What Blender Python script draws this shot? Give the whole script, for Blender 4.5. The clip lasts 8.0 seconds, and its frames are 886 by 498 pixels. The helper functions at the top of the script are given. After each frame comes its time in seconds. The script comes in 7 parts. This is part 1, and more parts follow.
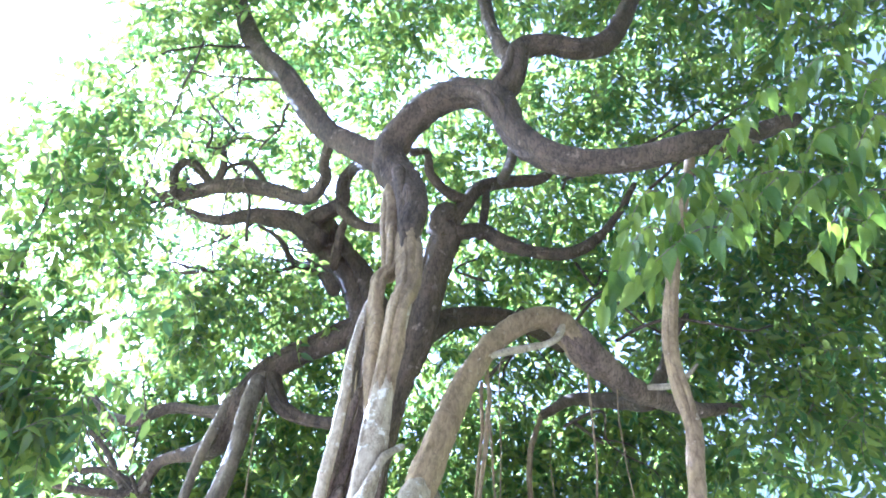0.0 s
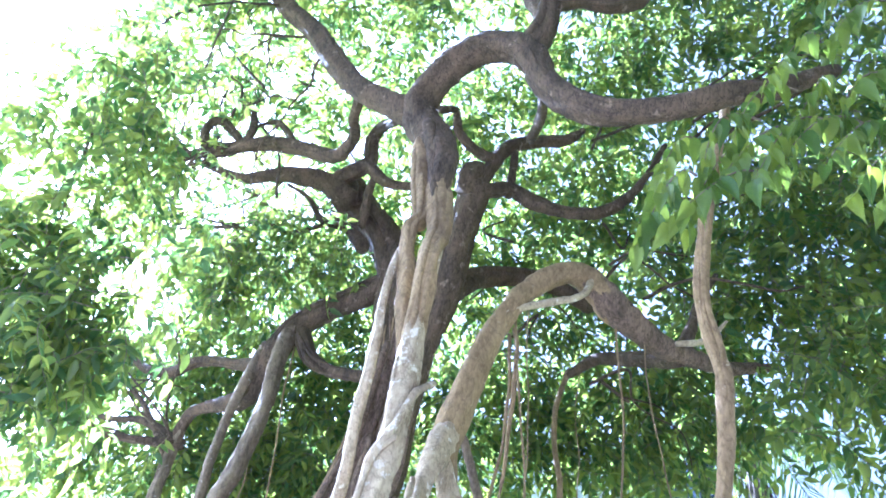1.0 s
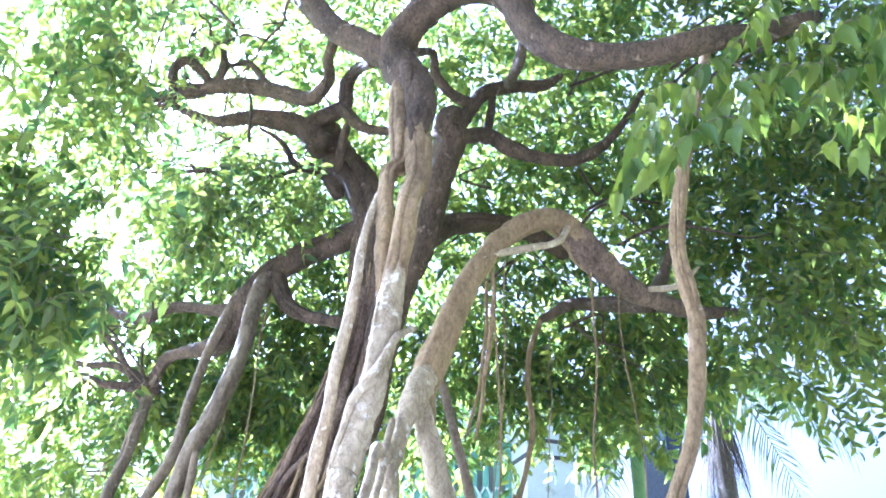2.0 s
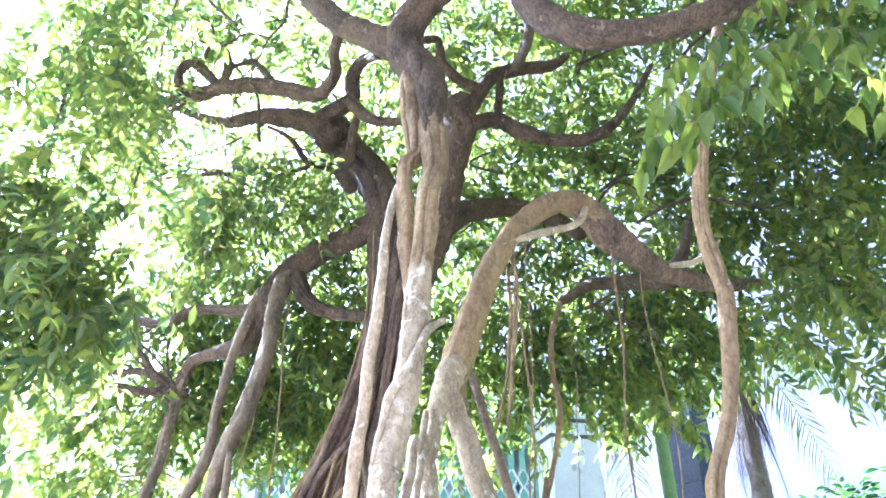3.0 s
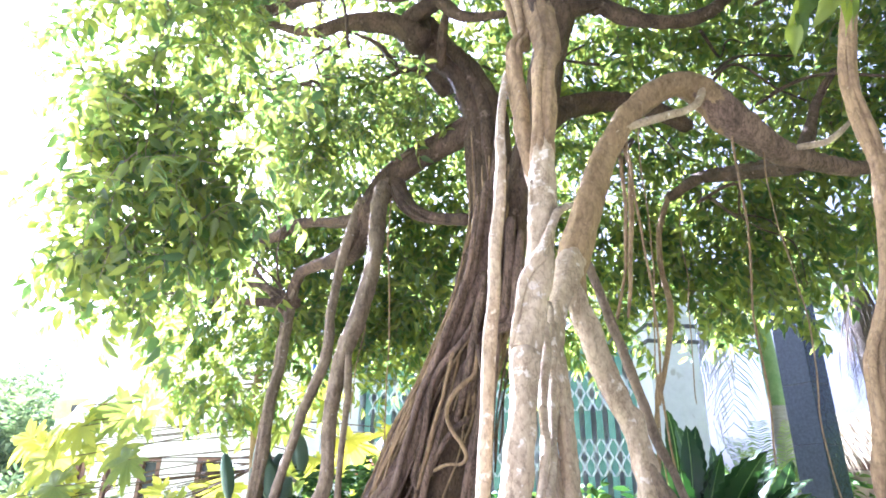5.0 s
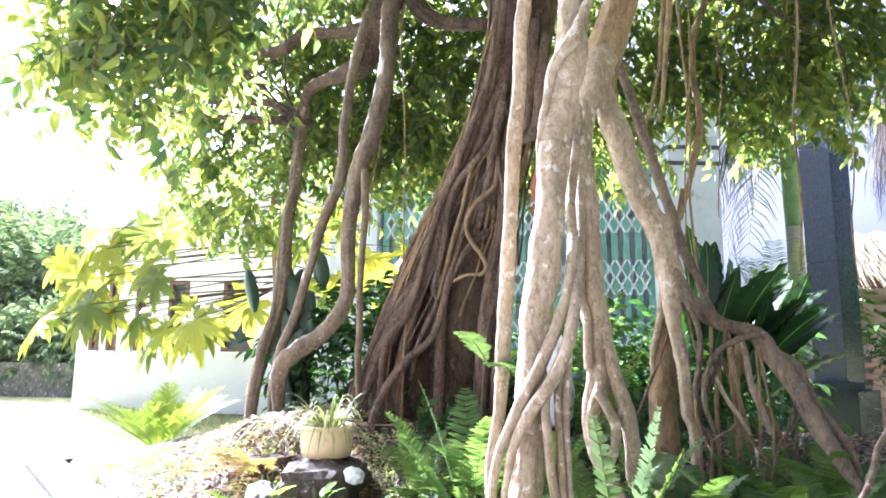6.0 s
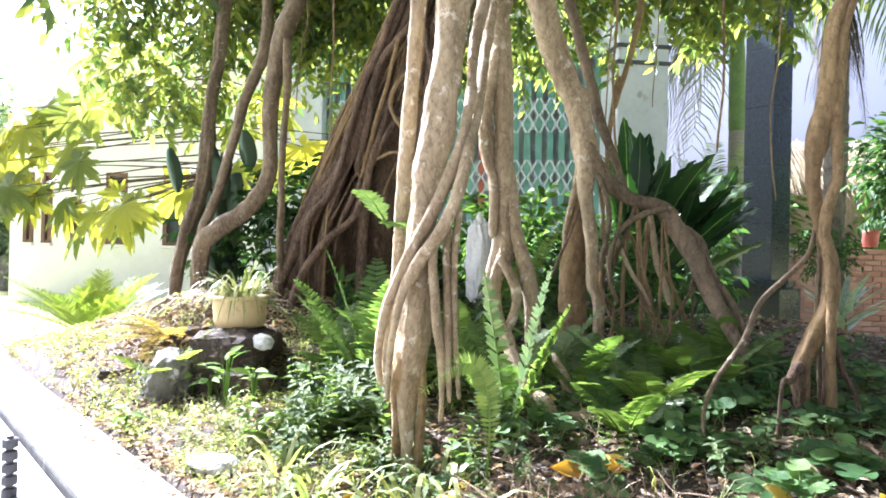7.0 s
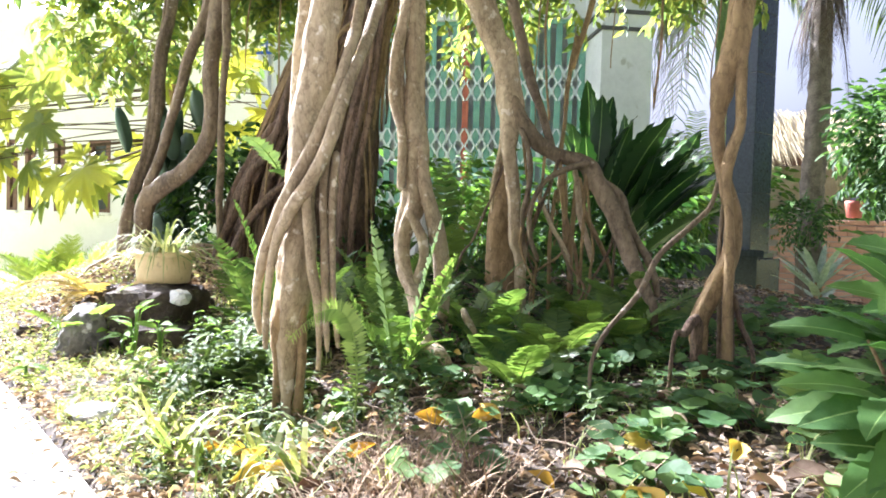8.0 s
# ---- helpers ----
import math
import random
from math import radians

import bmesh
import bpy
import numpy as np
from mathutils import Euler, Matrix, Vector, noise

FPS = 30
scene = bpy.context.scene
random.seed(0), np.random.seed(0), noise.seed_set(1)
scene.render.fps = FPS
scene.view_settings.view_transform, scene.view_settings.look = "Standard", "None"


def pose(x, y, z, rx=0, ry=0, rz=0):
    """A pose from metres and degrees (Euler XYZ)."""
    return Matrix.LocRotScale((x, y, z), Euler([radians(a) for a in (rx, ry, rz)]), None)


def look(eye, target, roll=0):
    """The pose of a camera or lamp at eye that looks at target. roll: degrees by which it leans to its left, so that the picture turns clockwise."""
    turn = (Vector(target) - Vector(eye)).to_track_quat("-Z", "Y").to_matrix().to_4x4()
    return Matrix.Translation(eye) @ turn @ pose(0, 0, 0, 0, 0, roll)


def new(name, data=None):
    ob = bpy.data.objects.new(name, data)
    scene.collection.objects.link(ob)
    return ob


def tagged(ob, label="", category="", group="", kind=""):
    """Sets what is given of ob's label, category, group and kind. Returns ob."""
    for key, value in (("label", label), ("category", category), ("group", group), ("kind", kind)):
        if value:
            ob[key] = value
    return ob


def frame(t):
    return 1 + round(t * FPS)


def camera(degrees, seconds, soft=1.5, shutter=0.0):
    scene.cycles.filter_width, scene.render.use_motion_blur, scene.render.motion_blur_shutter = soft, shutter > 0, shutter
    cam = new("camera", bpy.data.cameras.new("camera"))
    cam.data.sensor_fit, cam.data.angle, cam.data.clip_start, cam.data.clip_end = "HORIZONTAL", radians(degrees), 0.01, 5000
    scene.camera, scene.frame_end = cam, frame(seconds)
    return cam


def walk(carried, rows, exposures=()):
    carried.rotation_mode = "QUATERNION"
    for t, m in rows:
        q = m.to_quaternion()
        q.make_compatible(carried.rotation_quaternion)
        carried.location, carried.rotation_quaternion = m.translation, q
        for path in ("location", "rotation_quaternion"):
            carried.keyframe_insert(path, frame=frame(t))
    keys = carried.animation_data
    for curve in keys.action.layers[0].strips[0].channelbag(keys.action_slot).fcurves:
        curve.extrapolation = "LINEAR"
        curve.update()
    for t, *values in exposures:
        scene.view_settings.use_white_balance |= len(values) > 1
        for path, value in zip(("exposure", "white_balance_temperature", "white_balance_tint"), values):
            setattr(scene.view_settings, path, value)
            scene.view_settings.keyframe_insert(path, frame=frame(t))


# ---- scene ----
cam = camera(67.3, 8.0, soft=1.8)
PATH = [
    (0, (0.394, -1.689, 1.414), (0.270, -0.107, 2.631), 3.0),
    (0.5, (0.371, -1.675, 1.383), (0.245, -0.065, 2.563), 1.9),
    (1, (0.360, -1.630, 1.299), (0.169, -0.009, 2.454), 4.9),
    (1.5, (0.359, -1.664, 1.312), (0.224, 0.028, 2.371), 4.2),
    (1.7, (0.348, -1.640, 1.296), (0.237, 0.061, 2.342), 3.6),
    (2.8, (0.287, -1.612, 1.309), (0.158, 0.125, 2.291), 1.8),
    (3, (0.268, -1.629, 1.317), (0.138, 0.105, 2.306), 0.3),
    (3.5, (0.149, -1.576, 1.270), (-0.129, 0.205, 2.136), 2.9),
    (4, (0.099, -1.548, 1.223), (-0.251, 0.264, 1.993), 2.3),
    (5.3, (0.081, -1.499, 1.249), (-0.274, 0.312, 2.020), 0.2),
    (5.5, (0.060, -1.456, 1.242), (-0.258, 0.398, 1.923), 0.1),
    (5.7, (0.052, -1.424, 1.218), (-0.289, 0.484, 1.711), -0.7),
    (5.8, (0.047, -1.408, 1.205), (-0.340, 0.513, 1.606), -0.2),
    (6, (0.039, -1.376, 1.181), (-0.398, 0.555, 1.469), 0.4),
    (6.5, (0.104, -1.339, 1.101), (-0.306, 0.616, 1.206), 1.3),
    (7, (0.196, -1.295, 1.052), (-0.114, 0.681, 1.061), 1.3),
    (7.5, (0.367, -1.248, 1.039), (0.037, 0.725, 1.014), -0.6),
    (8, (0.496, -1.208, 0.992), (0.181, 0.766, 0.922), 1.6),
]
EXPOSURES = [(0.0, 3.47, 4130, 21), (3.0, 3.69, 4520, 26), (4.0, 3.68, 4790, 28), (5.5, 3.39, 4880, 29), (7.0, 2.82, 5300, 20), (8.0, 2.84, 5450, 19)]
walk(cam, [(t, look(eye, target, roll)) for t, eye, target, roll in PATH], EXPOSURES)

# ---- sky and sun: low behind the tree, to its far side ----
SUN = Vector((-0.645, 0.45, 0.62)).normalized()
world = bpy.data.worlds.new("world")
scene.world = world
world.use_nodes = True
wn = world.node_tree
sky = wn.nodes.new("ShaderNodeTexSky")
sky.sky_type, sky.sun_disc = "NISHITA", False
sky.sun_elevation = math.asin(SUN.z)
sky.sun_rotation = math.atan2(SUN.x, SUN.y)
sky.air_density, sky.dust_density = 0.6, 10.0
sky.ozone_density = 0.0
haze = wn.nodes.new("ShaderNodeHueSaturation")
haze.inputs["Saturation"].default_value = 0.45
wn.links.new(sky.outputs[0], haze.inputs["Color"])
wn.links.new(haze.outputs[0], wn.nodes["Background"].inputs[0])
wn.nodes["Background"].inputs[1].default_value = 0.06
sun = new("sun", bpy.data.lights.new("sun", "SUN"))
sun.data.energy, sun.data.angle, sun.data.color = 5.0, radians(0.6), (1.0, 0.95, 0.86)
sun.matrix_world = look(SUN * 30, (0, 0, 0))


# ---- materials ----
def material(name, low, high, rough=0.8, scale=8.0, bump=0.3, detail=6.0, spots=None, spot_scale=30.0, spot_at=0.66, stretch=(1, 1, 1),
             translucent=None, amount=0.4, island=0.0, objects=0.0, metal=0.0, gloss=0.5, fine=6.0, cracks=0.0, contrast=0.14, spot_detail=3.0):
    """Two tones mixed by noise at two scales, with bump; spots: patches of a third tone; translucent: light through leaves."""
    m = bpy.data.materials.new(name)
    m.use_nodes = True
    t = m.node_tree
    bsdf, out = t.nodes["Principled BSDF"], t.nodes["Material Output"]

    def node(kind, **settings):
        n = t.nodes.new(kind)
        for k, v in settings.items():
            n.inputs[k.replace("_", " ")].default_value = v
        return n

    where = node("ShaderNodeTexCoord")
    mapping = node("ShaderNodeMapping", Scale=stretch)
    t.links.new(where.outputs["Object"], mapping.inputs[0])
    broad = node("ShaderNodeTexNoise", Scale=scale, Detail=detail, Roughness=0.6)
    grain = node("ShaderNodeTexNoise", Scale=scale * fine, Detail=4.0, Roughness=0.7)
    for n in (broad, grain):
        t.links.new(mapping.outputs[0], n.inputs["Vector"])
    both = node("ShaderNodeMix")
    both.inputs[0].default_value = 0.4
    t.links.new(broad.outputs[0], both.inputs[2])
    t.links.new(grain.outputs[0], both.inputs[3])
    value = both.outputs[0]
    ramp = node("ShaderNodeValToRGB")
    ramp.color_ramp.elements[0].position, ramp.color_ramp.elements[1].position = 0.5 - contrast, 0.5 + contrast
    ramp.color_ramp.elements[0].color, ramp.color_ramp.elements[1].color = (*low, 1), (*high, 1)
    for source, weight in (("ShaderNodeNewGeometry", island), ("ShaderNodeObjectInfo", objects)):
        if weight:
            info = t.nodes.new(source)
            pick = info.outputs["Random Per Island" if source.endswith("Geometry") else "Random"]
            mix = node("ShaderNodeMix")
            mix.inputs[0].default_value = weight
            t.links.new(value, mix.inputs[2])
            t.links.new(pick, mix.inputs[3])
            value = mix.outputs[0]
            ramp.color_ramp.elements[0].position, ramp.color_ramp.elements[1].position = 0.2, 0.8
    t.links.new(value, ramp.inputs[0])
    colour = ramp.outputs[0]
    if spots:
        patch = node("ShaderNodeTexNoise", Scale=spot_scale, Detail=spot_detail, Roughness=0.6)
        t.links.new(where.outputs["Object"], patch.inputs["Vector"])
        edge = node("ShaderNodeMapRange")
        edge.inputs[1].default_value, edge.inputs[2].default_value = spot_at, spot_at + 0.06
        t.links.new(patch.outputs[0], edge.inputs[0])
        mix = t.nodes.new("ShaderNodeMixRGB")
        mix.inputs[2].default_value = (*spots, 1)
        t.links.new(edge.outputs[0], mix.inputs[0])
        t.links.new(colour, mix.inputs[1])
        colour = mix.outputs[0]
    if cracks:
        # thin dark fissures along the grain
        vein = node("ShaderNodeTexNoise", Scale=scale * 3.2, Detail=5.0, Roughness=0.6)
        t.links.new(mapping.outputs[0], vein.inputs["Vector"])
        off = t.nodes.new("ShaderNodeMath")
        off.operation = "SUBTRACT"
        off.inputs[1].default_value = 0.5
        t.links.new(vein.outputs[0], off.inputs[0])
        size = t.nodes.new("ShaderNodeMath")
        size.operation = "ABSOLUTE"
        t.links.new(off.outputs[0], size.inputs[0])
        line = node("ShaderNodeMapRange")
        line.inputs[1].default_value, line.inputs[2].default_value = 0.004, 0.03
        line.inputs[3].default_value, line.inputs[4].default_value = cracks, 0.0
        t.links.new(size.outputs[0], line.inputs[0])
        mix = t.nodes.new("ShaderNodeMixRGB")
        mix.inputs[2].default_value = (low[0] * 0.35, low[1] * 0.33, low[2] * 0.3, 1)
        t.links.new(line.outputs[0], mix.inputs[0])
        t.links.new(colour, mix.inputs[1])
        colour = mix.outputs[0]
    t.links.new(colour, bsdf.inputs["Base Color"])
    bsdf.inputs["Roughness"].default_value = rough
    bsdf.inputs["Metallic"].default_value = metal
    bsdf.inputs["Specular IOR Level"].default_value = gloss
    if bump:
        relief = node("ShaderNodeBump", Strength=bump, Distance=0.02)
        t.links.new(both.outputs[0], relief.inputs["Height"])
        t.links.new(relief.outputs[0], bsdf.inputs["Normal"])
    if translucent:
        back = node("ShaderNodeBsdfTranslucent")
        tint = t.nodes.new("ShaderNodeMixRGB")
        tint.blend_type = "MULTIPLY"
        tint.inputs[0].default_value = 1.0
        tint.inputs[2].default_value = (*translucent, 1)
        t.links.new(colour, tint.inputs[1])
        t.links.new(tint.outputs[0], back.inputs[0])
        mix = node("ShaderNodeMixShader")
        mix.inputs[0].default_value = amount
        t.links.new(bsdf.outputs[0], mix.inputs[1])
        t.links.new(back.outputs[0], mix.inputs[2])
        t.links.new(mix.outputs[0], out.inputs[0])
    return m


BARK = {
    "pale": material("pale_bark", (0.225, 0.162, 0.092), (0.53, 0.423, 0.268), 0.85, 8, 0.7, spots=(0.62, 0.54, 0.41), spot_scale=22, spot_at=0.6, contrast=0.15, stretch=(1, 1, 0.55), fine=8, cracks=0.4),
    "tan": material("brown_bark", (0.158, 0.101, 0.047), (0.358, 0.249, 0.12), 0.9, 6, 0.8, stretch=(1, 1, 0.5), fine=8, cracks=0.4, spots=(0.42, 0.335, 0.23), spot_scale=28, spot_at=0.68),
    "brown": material("red_brown_bark", (0.062, 0.040, 0.026), (0.245, 0.163, 0.105), 0.92, 10, 0.9, stretch=(1, 1, 0.3), fine=8, cracks=0.7),
    "grey": material("grey_brown_bark", (0.09, 0.064, 0.038), (0.255, 0.192, 0.116), 0.9, 7, 0.8, stretch=(1, 1, 0.5), fine=8, cracks=0.4, spots=(0.38, 0.33, 0.26), spot_scale=26, spot_at=0.66),
    "dark": material("dark_bark", (0.042, 0.027, 0.015), (0.135, 0.088, 0.050), 0.92, 10, 0.9, stretch=(1, 1, 0.35), fine=8, cracks=0.7, spots=(0.19, 0.135, 0.085), spot_scale=14, spot_at=0.62),
}
LEAF = material("fig_leaf", (0.04, 0.08, 0.034), (0.122, 0.158, 0.042), 0.42, 3, 0.0, translucent=(3.4, 2.9, 1.4), amount=0.6, island=0.75)
LEAF_NEAR = material("young_fig_leaf", (0.06, 0.105, 0.022), (0.18, 0.225, 0.04), 0.4, 9, 0.15, translucent=(2.2, 2.0, 0.8), amount=0.5, objects=0.6)
TWIG = material("twig_bark", (0.12, 0.085, 0.055), (0.24, 0.18, 0.12), 0.9, 20, 0.2)
SOIL = material("leaf_mould_soil", (0.02, 0.015, 0.011), (0.10, 0.075, 0.053), 0.95, 7, 0.9, spots=(0.33, 0.26, 0.17), spot_scale=32, spot_at=0.57)
LITTER = material("dry_leaf", (0.09, 0.055, 0.033), (0.50, 0.40, 0.28), 0.75, 10, 0.3, translucent=(1.2, 1.0, 0.7), amount=0.2, island=0.85)
# lighter copy of the dry leaf, with direct sun put into its colour
SUNLIT_LITTER = material("sunlit_litter_tone", (0.28, 0.21, 0.13), (0.72, 0.64, 0.49), 0.8, 10, 0.3, translucent=(1.2, 1.0, 0.7), amount=0.2, island=0.85)
BROWN_LEAF = material("brown_fallen_leaf", (0.10, 0.055, 0.03), (0.44, 0.33, 0.22), 0.7, 14, 0.4, translucent=(1.2, 1.0, 0.7), amount=0.15, objects=0.7)
YELLOW_LEAF = material("yellow_fallen_leaf", (0.50, 0.28, 0.03), (0.70, 0.52, 0.08), 0.6, 20, 0.2, translucent=(1.2, 1.1, 0.6), amount=0.3, objects=0.6)
GRASS = material("grass_blade", (0.13, 0.175, 0.055), (0.40, 0.43, 0.19), 0.6, 5, 0.0, translucent=(1.6, 1.6, 0.8), amount=0.4, island=0.7)
LAWN = material("dry_lawn", (0.22, 0.245, 0.08), (0.43, 0.42, 0.2), 0.95, 1.2, 0.8, spots=(0.5, 0.47, 0.31), spot_scale=2.3, spot_at=0.6, fine=30)
CONCRETE = material("weathered_concrete", (0.30, 0.29, 0.27), (0.46, 0.445, 0.42), 0.9, 5, 0.3, spots=(0.22, 0.21, 0.19), spot_scale=6, spot_at=0.68)
# dark tone paints the kerb faces' shade and keeps the blocking wall dim
SHADE_DARK = material("shade_dark_concrete", (0.045, 0.045, 0.042), (0.13, 0.125, 0.115), 0.95, 6, 0.4, spots=(0.2, 0.19, 0.175), spot_scale=9, spot_at=0.66)
STONE = material("grey_rock", (0.07, 0.065, 0.058), (0.24, 0.225, 0.20), 0.9, 9, 0.9, spots=(0.5, 0.5, 0.48), spot_scale=18, spot_at=0.62)
WHITE_STONE = material("white_stone", (0.55, 0.55, 0.54), (0.8, 0.8, 0.78), 0.8, 9, 0.6)
FERN = material("fern_green", (0.055, 0.115, 0.03), (0.18, 0.26, 0.07), 0.5, 6, 0.0, translucent=(1.6, 1.6, 0.8), amount=0.45, island=0.5, objects=0.3)
COVER = material("round_cover_leaf", (0.05, 0.115, 0.035), (0.17, 0.27, 0.085), 0.6, 14, 0.2, translucent=(1.4, 1.5, 0.8), amount=0.4, objects=0.7)
DRY_FERN = material("yellowing_fern", (0.24, 0.20, 0.06), (0.46, 0.40, 0.14), 0.6, 6, 0.0, translucent=(1.4, 1.2, 0.6), amount=0.4, island=0.6)
# paler yellow-green; on the arching frond it stands in for sunlight
FERN_LIT_YELLOW = material("lit_yellow_fern_green", (0.14, 0.23, 0.05), (0.34, 0.45, 0.13), 0.5, 6, 0.0, translucent=(1.5, 1.5, 0.8), amount=0.5, island=0.5)
WEED = material("weed_leaf", (0.05, 0.09, 0.025), (0.15, 0.205, 0.065), 0.7, 3, 0.0, translucent=(1.5, 1.6, 0.8), amount=0.35, island=0.8)
BROAD = material("glossy_broad_leaf", (0.015, 0.05, 0.018), (0.06, 0.125, 0.03), 0.35, 9, 0.15, translucent=(1.5, 1.7, 0.7), amount=0.16, objects=0.6)
SHRUB = material("bright_shrub_leaf", (0.055, 0.135, 0.035), (0.17, 0.29, 0.075), 0.5, 9, 0.25, translucent=(1.5, 1.7, 0.8), amount=0.35, objects=0.5)
PAPAYA = material("papaya_leaf", (0.09, 0.15, 0.05), (0.34, 0.39, 0.06), 0.55, 6, 0.1, translucent=(1.8, 1.45, 0.6), amount=0.55, objects=0.6)
CACTUS = material("climbing_cactus", (0.05, 0.10, 0.06), (0.12, 0.185, 0.11), 0.55, 9, 0.3, objects=0.4)
YELLOW_POT = material("cream_yellow_glaze", (0.58, 0.44, 0.20), (0.74, 0.60, 0.32), 0.5, 7, 0.15, spots=(0.42, 0.33, 0.17), spot_scale=12, spot_at=0.66)
PLASTER = material("white_plaster", (0.79, 0.785, 0.77), (0.87, 0.865, 0.85), 0.9, 3, 0.15)
GREY_PLASTER = material("grey_white_plaster", (0.53, 0.56, 0.62), (0.66, 0.69, 0.75), 0.9, 2.5, 0.2, spots=(0.38, 0.39, 0.41), spot_scale=3, spot_at=0.64)
DARK_BAND = material("dark_moulding", (0.05, 0.05, 0.055), (0.10, 0.10, 0.11), 0.8, 9, 0.2)
TEAL = material("teal_gate_paint", (0.12, 0.28, 0.25), (0.22, 0.42, 0.37), 0.5, 6, 0.1)
STEEL = material("pale_steel_paint", (0.62, 0.70, 0.76), (0.76, 0.83, 0.88), 0.4, 9, 0.05)
RED = material("red_oxide_paint", (0.34, 0.09, 0.06), (0.48, 0.15, 0.10), 0.6, 6, 0.1)
GRANITE = material("dark_blue_granite", (0.009, 0.015, 0.022), (0.028, 0.043, 0.056), 0.22, 30, 0.015, fine=3, gloss=0.32)
WOOD = material("brown_window_wood", (0.10, 0.05, 0.035), (0.20, 0.11, 0.075), 0.6, 8, 0.2)
GLASS = material("window_glass", (0.06, 0.07, 0.08), (0.11, 0.12, 0.13), 0.08, 2, 0.0)
PALM_GREEN = material("green_crownshaft", (0.12, 0.22, 0.07), (0.24, 0.34, 0.14), 0.5, 4, 0.1)
PALM_GREY = material("grey_palm_bark", (0.24, 0.22, 0.20), (0.40, 0.38, 0.35), 0.9, 6, 0.4, stretch=(1, 1, 5))
PALM_LEAF = material("palm_leaflet", (0.09, 0.15, 0.05), (0.26, 0.33, 0.12), 0.6, 4, 0.0, translucent=(1.4, 1.4, 0.8), amount=0.35, island=0.6)
SHAGGY_BARK = material("rough_palm_bark", (0.05, 0.042, 0.034), (0.21, 0.18, 0.145), 0.95, 9, 1.0, fine=7)
DEAD_PALM = material("dead_palm_frond", (0.03, 0.022, 0.016), (0.11, 0.08, 0.055), 0.9, 4, 0.0, island=0.6)
DRY_PALM = material("dry_palm_leaflet", (0.12, 0.105, 0.075), (0.32, 0.285, 0.21), 0.8, 4, 0.0, translucent=(1.2, 1.1, 0.8), amount=0.3, island=0.6)
THATCH = material("dry_thatch", (0.30, 0.24, 0.14), (0.55, 0.46, 0.28), 0.9, 9, 0.4, island=0.7)
BRICK = material("pale_orange_brick", (0.46, 0.24, 0.16), (0.70, 0.43, 0.32), 0.9, 12, 0.4, objects=0.5)
RUST_LEAF = material("rust_brown_leaf", (0.22, 0.07, 0.03), (0.42, 0.16, 0.06), 0.6, 12, 0.2, translucent=(1.5, 1.1, 0.6), amount=0.35)
BEIGE = material("beige_plaster", (0.34, 0.27, 0.19), (0.48, 0.40, 0.30), 0.9, 4, 0.2)
PALE_RIB = material("pale_leaf_rib", (0.20, 0.34, 0.10), (0.34, 0.46, 0.18), 0.45, 9, 0.0, translucent=(1.3, 1.4, 0.8), amount=0.3)
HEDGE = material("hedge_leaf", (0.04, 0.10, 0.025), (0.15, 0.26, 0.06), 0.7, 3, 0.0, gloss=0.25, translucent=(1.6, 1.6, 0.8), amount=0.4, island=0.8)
# greyer, paler leaf: the haze of distance is put into its colour
HAZY_LEAF = material("hazy_distant_leaf", (0.07, 0.115, 0.05), (0.2, 0.26, 0.12), 0.7, 3, 0.0, translucent=(1.3, 1.3, 0.9), amount=0.35, island=0.8)
BLUE = material("blue_sign_enamel", (0.02, 0.07, 0.38), (0.04, 0.11, 0.5), 0.4, 5, 0.0)


# ---- building blocks ----
def mesh_of(name, verts, faces, smooth=False):
    me = bpy.data.meshes.new(name)
    me.from_pydata([tuple(v) for v in verts], [], faces)
    me.update()
    if smooth:
        me.polygons.foreach_set("use_smooth", [True] * len(me.polygons))
    return me


def part(name, me, mat, parent=None, label="", at=None):
    """One mesh object under a thing or a part; its mesh is in world metres unless at gives its pose."""
    if not me.materials:
        me.materials.append(mat)
    ob = new(name, me)
    if at is not None:
        ob.matrix_basis = at
    if parent is not None:
        ob.parent = parent
        base = parent.matrix_basis if parent.parent is None else parent.parent.matrix_basis @ parent.matrix_parent_inverse @ parent.matrix_basis
        ob.matrix_parent_inverse = base.inverted()
    if label:
        tagged(ob, label)
    return ob


def thing(name, at, label, category, group="", kind=""):
    ob = new(name)
    ob.empty_display_size = 0.1
    ob.matrix_basis = Matrix.Translation(at)
    return tagged(ob, label, category, group, kind)


class Pile:
    """Collects vertices and faces of one mesh."""

    def __init__(self):
        self.v, self.f = [], []

    def add(self, verts, faces):
        n = len(self.v)
        self.v += [tuple(p) for p in verts]
        self.f += [tuple(i + n for i in f) for f in faces]
        return self

    def box(self, m, sx, sy, sz):
        c = [m @ Vector((x * sx / 2, y * sy / 2, z * sz / 2)) for z in (-1, 1) for y in (-1, 1) for x in (-1, 1)]
        return self.add(c, [(0, 2, 3, 1), (4, 5, 7, 6), (0, 1, 5, 4), (1, 3, 7, 5), (3, 2, 6, 7), (2, 0, 4, 6)])

    def mesh(self, name, smooth=False):
        return mesh_of(name, self.v, self.f, smooth)


def bevelled(name, pile, width):
    bm = bmesh.new()
    bm.from_mesh(pile.mesh("draft"))
    bmesh.ops.bevel(bm, geom=bm.edges[:], offset=width, segments=2, affect="EDGES", profile=0.6)
    me = bpy.data.meshes.new(name)
    bm.to_mesh(me)
    bm.free()
    return me


